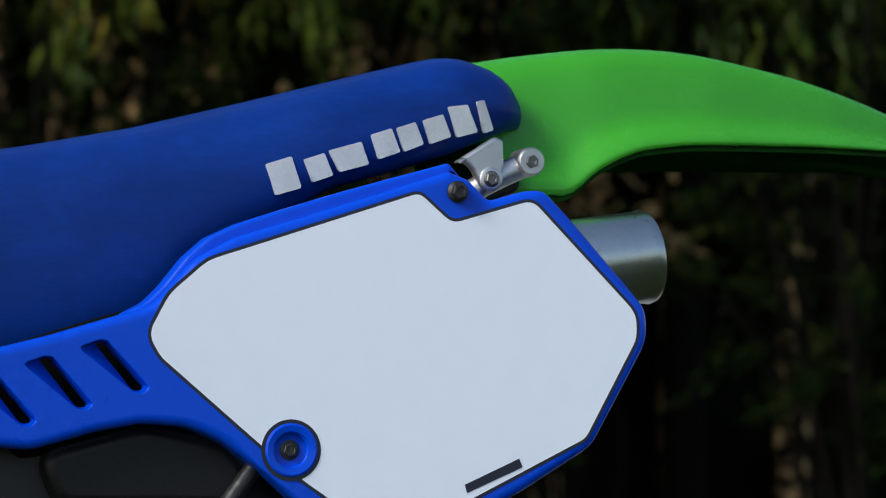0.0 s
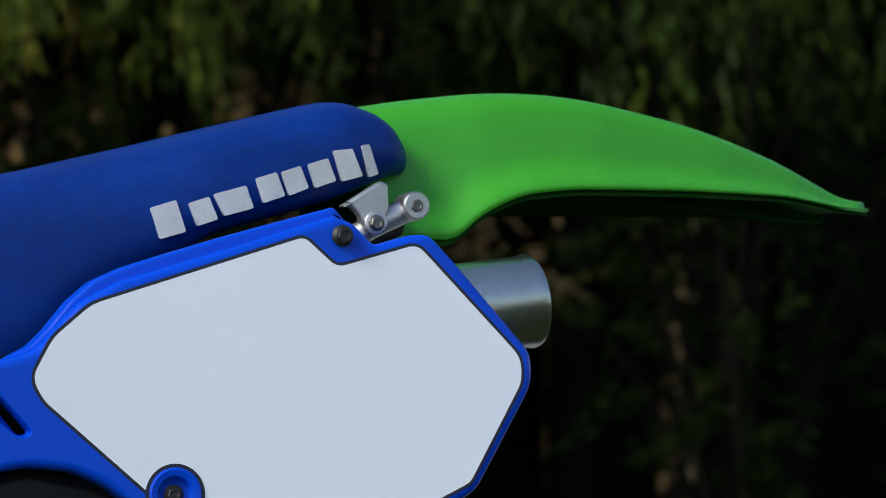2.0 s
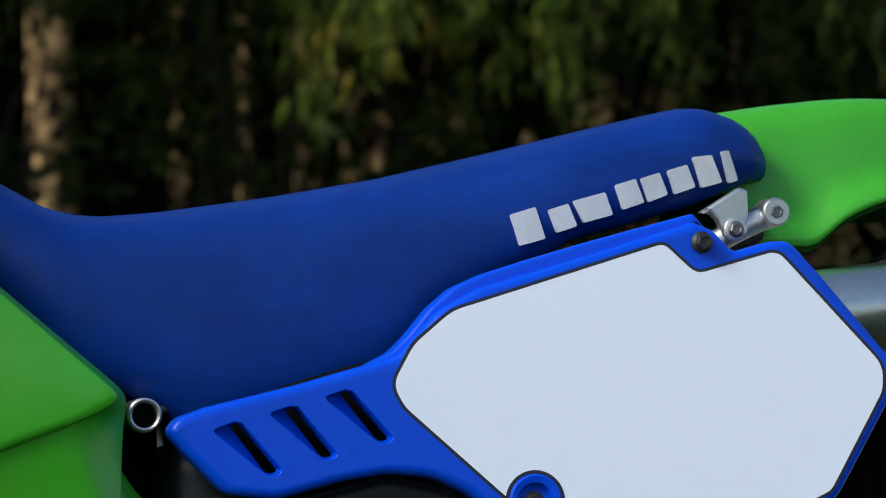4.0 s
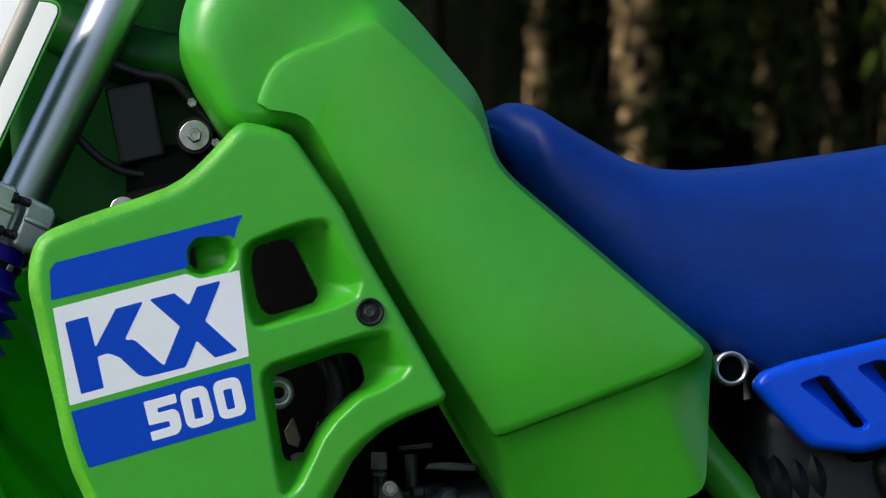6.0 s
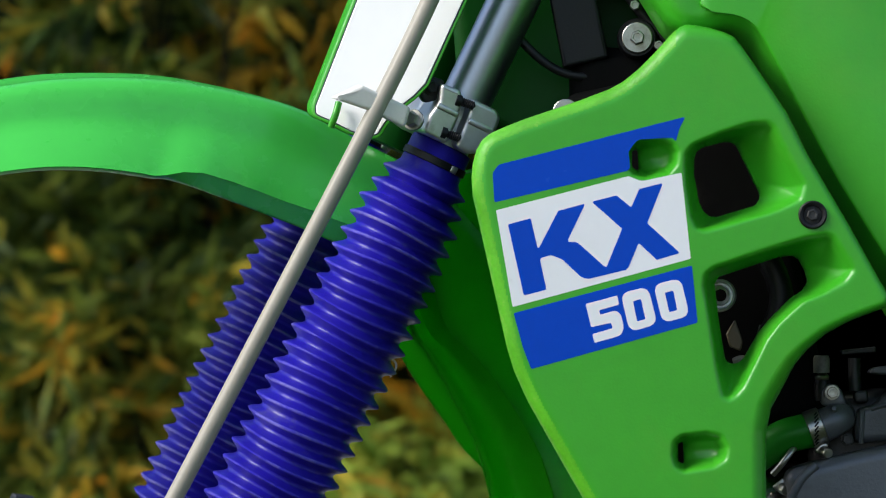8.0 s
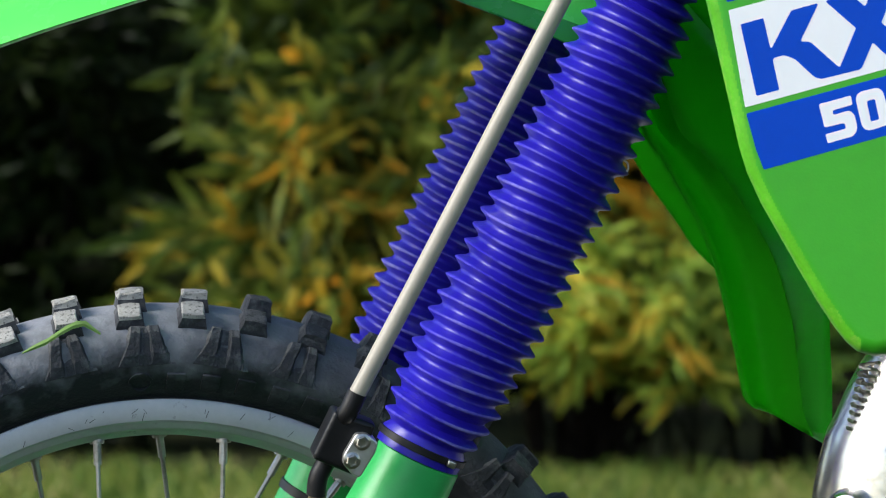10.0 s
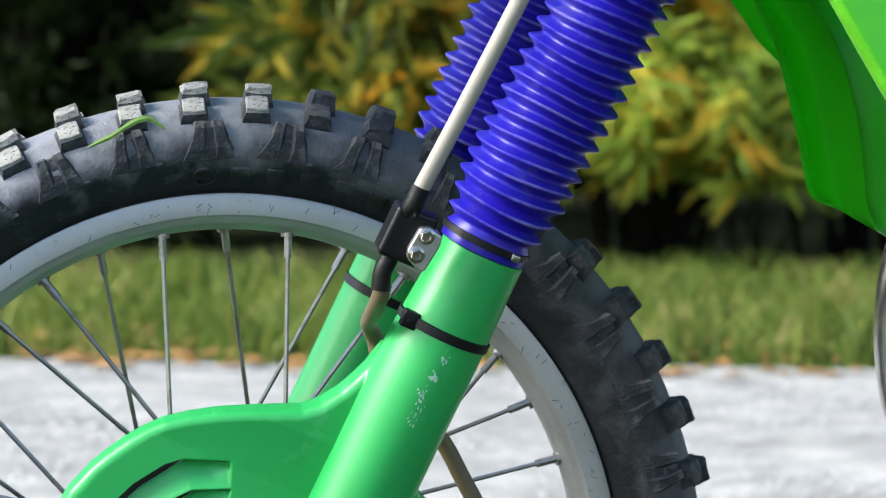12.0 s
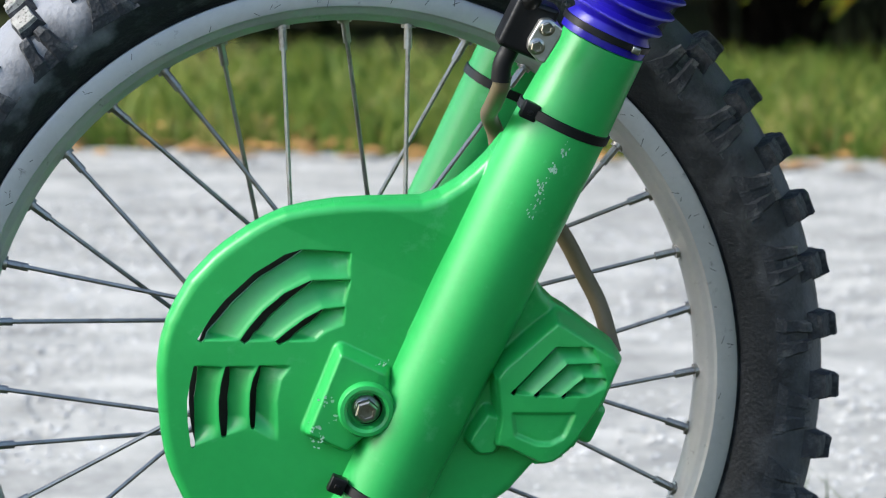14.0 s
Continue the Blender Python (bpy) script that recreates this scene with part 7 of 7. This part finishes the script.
for name, pts, yy in (("edge_bead", A_[2:], 0.075), ("crease_bead", B_[2:], 0.0705)):
    fput(name, tube([(p.x, yy, p.z) for p in pts], 0.0009, 8, 2), GREEN_FLAP, parent=front_fender)
F_ = along([(-0.100, 0.568), (-0.1326, 0.5428), (-0.1557, 0.5284), (-0.1809, 0.5148), (-0.2006, 0.5032), (-0.2221, 0.4955)], 24)
rings = [[Vector((p.x - 0.004 * t, -0.075 + 0.055 * t ** 1.6, p.z + 0.040 * t)) for t in (0, 0.04, 0.12, 0.25, 0.4, 0.6, 0.8, 1.0)] for p in F_]
flank = fput("far_flank", loft(rings, closed=False), GREEN_FLAP, parent=front_fender, angle=60)
sm = flank.modifiers.new("thickness", "SOLIDIFY")
sm.thickness, sm.offset = 0.0025, 0
fput("edge_bead", tube([(p.x, -0.075, p.z) for p in F_], 0.0010, 8, 1), GREEN_FLAP, parent=front_fender)
fput("inner_web", slab([fillet([(-0.093, 0.6745), (-0.1116, 0.6921), (-0.1492, 0.6435), (-0.2383, 0.5466), (-0.2306, 0.5342), (-0.1662, 0.5671), (-0.1187, 0.5851), (-0.1147, 0.5655), (-0.1064, 0.575), (-0.103, 0.6219)], 0.01)], -0.02, 0.0, 0.002, place=place_front), GREEN_FLAP, parent=front_fender)

# front wheel
# the wheel stands a little askew of the fork's plane
YW = Vector((0.3313, -1.0, -0.0071)).normalized()
ZW = (ZF - YW * ZF.dot(YW)).normalized()
WHEEL = Matrix((YW.cross(ZW), YW, ZW)).transposed().to_4x4()
WHEEL.translation = (-0.4912, 0.0, 0.3394)


def wput(name, bm, mat, label="", parent=bike, **kw):
    return part(name, bm, mat, parent, label, M=WHEEL, **kw)


wheel = group_part("front_wheel", bike, "spoked front wheel with a knobbly tyre")
RIM = [(0.2680, -0.0215), (0.2805, -0.0222), (0.2830, -0.0212), (0.2832, -0.0190), (0.2815, -0.0172), (0.270, -0.016), (0.266, -0.010), (0.266, 0.010), (0.270, 0.016), (0.2815, 0.0172), (0.2832, 0.0190),
       (0.2830, 0.0212), (0.2805, 0.0222), (0.2680, 0.0215), (0.2668, 0.0196), (0.2658, 0.0186), (0.2630, 0.0178), (0.2614, 0.0158), (0.2608, 0.0125), (0.2590, 0.0105), (0.2568, 0.0075), (0.2562, 0.0), (0.2568, -0.0075), (0.2590, -0.0105), (0.2614, -0.0158), (0.2658, -0.0186)]
wput("rim", lathe(RIM, (0, 0, 0), (0, 1, 0), 160, closed_profile=True), RIM_METAL, "scratched dull aluminium rim", parent=wheel)
TY = [(0.278, 0.0165), (0.2845, 0.0190), (0.2870, 0.0235), (0.2930, 0.0300), (0.302, 0.0370), (0.312, 0.0405), (0.323, 0.0398), (0.335, 0.0335), (0.344, 0.0220), (0.3485, 0.0100), (0.3497, 0.0)]
side_prof = TY[:9]
tyre = wput("tyre", merge(lathe(side_prof, (0, 0, 0), (0, 1, 0), 160), lathe([(r, -y) for r, y in side_prof], (0, 0, 0), (0, 1, 0), 160)), TYRE_RUBBER, "black knobbly off-road tyre sidewall", parent=wheel)
crown = TY[7:]
wput("tread_band", lathe([(r - 0.0003, y) for r, y in crown] + [(r - 0.0003, -y) for r, y in reversed(crown[:-1])], (0, 0, 0), (0, 1, 0), 160), TREAD_RUBBER, "dust-coated tread between the blocks", parent=wheel)


def knob_mesh(name, sx, sy, h, dusty, foot=1.16, deep=0.008):
    """A tapered rubber block with a worn top, pale with dried dust when dusty."""
    bm = bmesh.new()
    rows = []
    edge = [(-1, -1), (0, -1), (1, -1), (1, 0), (1, 1), (0, 1), (-1, 1), (-1, 0)]
    for hh, f, j in ((-deep, foot, 0.0), (h * 0.15, 1.0 + (foot - 1) * 0.45, 0.0002), (h * 0.60, 1.0, 0.0004), (h * 0.92, 0.96, 0.0007), (h, 0.86, 0.0005)):
        rows.append([bm.verts.new((a * sx * f + random.uniform(-j, j), b * sy * f + random.uniform(-j, j), hh + random.uniform(-j, j))) for a, b in edge])
    for a, b in zip(rows, rows[1:]):
        for i in range(8):
            bm.faces.new((a[i], a[(i + 1) % 8], b[(i + 1) % 8], b[i]))
    bm.faces.new(rows[-1])
    me = bpy.data.meshes.new(name)
    bm.to_mesh(me)
    bm.free()
    me.materials.append(KNOB_RUBBER)
    me.materials.append(DUST if dusty > 1 else THIN_DUST)
    if dusty:
        for p in me.polygons:
            p.material_index = 1 if p.center.z > h * (0.72 if dusty > 1 else 0.9) else 0
    return me


CENTRE = [knob_mesh("tread_knob", 0.0085, 0.0085, 0.0122, d, 1.28) for d in (0, 1, 2, 3)]
SHOULDER = [knob_mesh("tread_knob", 0.0082, 0.0076, 0.0098, d, 1.5, 0.012) for d in (0, 1, 2, 2)]


def buttress_mesh(name, sx, sy, h, groove):
    """A side block: two ribs with a ledge on top, running out and widening into the wall below."""
    bm = bmesh.new()
    rows = []
    across = ((-1.25, -0.9), (-1.02, 0.55), (-0.90, 1.0), (-0.34, 1.0), (-0.20, groove), (0.20, groove), (0.34, 1.0), (0.90, 1.0), (1.02, 0.55), (1.25, -0.9))
    for v, hh, f in ((-1.15, -0.008, 0.80), (-1.02, h * 0.80, 0.78), (-0.90, h, 0.80), (-0.55, h * 0.92, 0.88), (0.0, h * 0.62, 1.0), (0.6, h * 0.28, 1.12), (1.15, -0.003, 1.22)):
        j = 0.0006 if hh > 0 else 0.0
        rows.append([bm.verts.new((a * sx * f + random.uniform(-j, j), v * sy + random.uniform(-j, j), (hh * g if hh > 0 else hh) + random.uniform(-j, j))) for a, g in across])
    for a, b in zip(rows, rows[1:]):
        for i in range(len(across) - 1):
            bm.faces.new((a[i], a[i + 1], b[i + 1], b[i]))
    me = bpy.data.meshes.new(name)
    bm.to_mesh(me)
    bm.free()
    me.materials.append(KNOB_RUBBER)
    me.materials.append(THIN_DUST)
    for p in me.polygons:
        p.material_index = 1 if p.center.y < -sy * 0.72 and p.center.z > 0 else 0
    return me


SIDE = [buttress_mesh("side_knob", 0.0128, 0.0120, 0.0080, g) for g in (0.35, 0.55, 0.85)]


def knob(me, ang, y, r, tilt):
    u = Vector((math.sin(ang), 0, math.cos(ang)))
    t = Vector((math.cos(ang), 0, -math.sin(ang)))
    lat = Vector((0, 1, 0))
    n = (u * math.cos(tilt) + lat * math.sin(tilt)).normalized()
    s = n.cross(t)
    M = Matrix((t, s, n)).transposed().to_4x4()
    M.translation = u * r + lat * y
    ob = new(me.name.split(".")[0], me)
    ob.parent = wheel
    ob.matrix_world = WHEEL @ M @ Matrix.Rotation(random.uniform(-0.06, 0.06), 4, "Z") @ Matrix.Diagonal((random.uniform(0.94, 1.06), 1, random.uniform(0.92, 1.08), 1))


ROWS = 49
PHASE = radians(5.45)
for k in range(ROWS):
    a = 2 * math.pi * k / ROWS + PHASE
    front_part = 0.34 < (a % (2 * math.pi)) < 2.0
    pick = lambda: random.choice((2, 3)) if front_part else random.choice((1, 1, 0))
    for sg in (-1, 1):
        knob(CENTRE[pick()], a + 0.004 * sg, 0.0115 * sg, 0.3470, 0.12 * sg)
        knob(SHOULDER[pick()], a + 0.012 * sg, 0.0272 * sg, 0.3395, 0.62 * sg)
for k in range(37):
    knob(SIDE[k % 3], radians(7.2) + 2 * math.pi * k / 37, 0.0372, 0.3215, 1.12)
# raised blank bars where the maker's name is moulded
for k in range(7):
    a = radians(27.4 - 4.75 * k)
    M = Matrix((Vector((math.cos(a), 0, -math.sin(a))), Vector((0, 1, 0)), Vector((math.sin(a), 0, math.cos(a))))).transposed().to_4x4()
    M.translation = (0.2960 * math.sin(a), 0.0330, 0.2960 * math.cos(a))
    if k == 0:
        wput("moulded_ring", lathe([(0.0085, -0.002), (0.0085, 0.0012), (0.0068, 0.0012), (0.0068, -0.002)], M.translation, M.to_3x3() @ Vector((0, 0.79, -0.61)), 28), TYRE_RUBBER, parent=tyre)
    else:
        wput("moulded_bar", rbox(0.0128, 0.0022, 0.0150, 0.0006, M @ pose(0, 0, 0, -38, 0, 0)), TYRE_RUBBER, parent=tyre)
random.seed(21)
for k in range(46):
    a, rr = radians(random.uniform(-75, 130)), random.uniform(0.2695, 0.2800)
    M = Matrix((Vector((math.cos(a), 0, -math.sin(a))), Vector((0, 1, 0)), Vector((math.sin(a), 0, math.cos(a))))).transposed().to_4x4()
    M.translation = (rr * math.sin(a), 0.0218 + (rr - 0.2743) * 0.055, rr * math.cos(a))
    wput("scratch", rbox(0.0004, 0.0004, random.uniform(0.0015, 0.006), 0.0, M @ pose(0, 0, 0, 0, random.uniform(-70, 70), 0)), STEEL_DARK, parent=wheel)
wput("brake_disc", lathe([(0.058, 0.066), (0.1170, 0.066), (0.1170, 0.0695), (0.058, 0.0695)], (0, 0, 0), (0, 1, 0), 72, closed_profile=True), STEEL_DARK, "dark steel brake disc", parent=wheel)
wput("hub", lathe([(0.0, -0.05), (0.030, -0.05), (0.030, -0.036), (0.046, -0.034), (0.046, -0.029), (0.026, -0.022), (0.022, 0.0), (0.026, 0.022), (0.046, 0.029), (0.046, 0.034), (0.030, 0.036), (0.030, 0.09), (0.0, 0.09)], (0, 0, 0), (0, 1, 0), 48), ALUMINIUM, "aluminium hub", parent=wheel)
for k in range(36):
    a = radians(4.0 + 10 * k)
    side = 1 if k % 2 else -1
    turn = radians(78) * (1 if k % 4 in (0, 3) else -1)
    p0 = Vector((0.2575 * math.sin(a), 0.004 * side, 0.2575 * math.cos(a)))
    p1 = Vector((0.037 * math.sin(a + turn), 0.032 * side, 0.037 * math.cos(a + turn)))
    d = (p1 - p0).normalized()
    sp = wput("spoke", tube([p0 + d * 0.016, p1], 0.00165, 8), SPOKE_METAL, parent=wheel)
    wput("nipple", merge(tube([p0 - d * 0.002, p0 + d * 0.018], 0.0029, 8), tube([p0 - d * 0.003, p0 + d * 0.003], 0.0052, 10)), SPOKE_METAL, parent=sp)

# a torn blade of grass lying on the tyre
GB = [(0.2207, 0.2487), (0.2163, 0.2541), (0.2085, 0.2626), (0.2010, 0.2744), (0.1954, 0.2811), (0.1897, 0.2845), (0.1768, 0.2824)]
bm = bmesh.new()
mid = [Vector((p[0], 0.046, p[1])) for p in GB]
rows = []
for k, q in enumerate(mid):
    wv = 0.0030 * math.sin(math.pi * (k + 0.3) / (len(mid) - 0.4)) + 0.0003
    rows.append([bm.verts.new(q + Vector((0, 0, wv))), bm.verts.new(q + Vector((0, 0.001, 0))), bm.verts.new(q - Vector((0, 0, wv)))])
for a, b in zip(rows, rows[1:]):
    for i in (0, 1):
        bm.faces.new((a[i], a[i + 1], b[i + 1], b[i]))
BLADE = material("pale_grass_blade", (0.24, 0.40, 0.10), 0.5, vary=0.15, scale=60, thin=0.3)
blade = part("grass_blade", bm, BLADE, None, M=WHEEL)
tagged(blade, "torn green blade of grass stuck on the tyre", "grass")
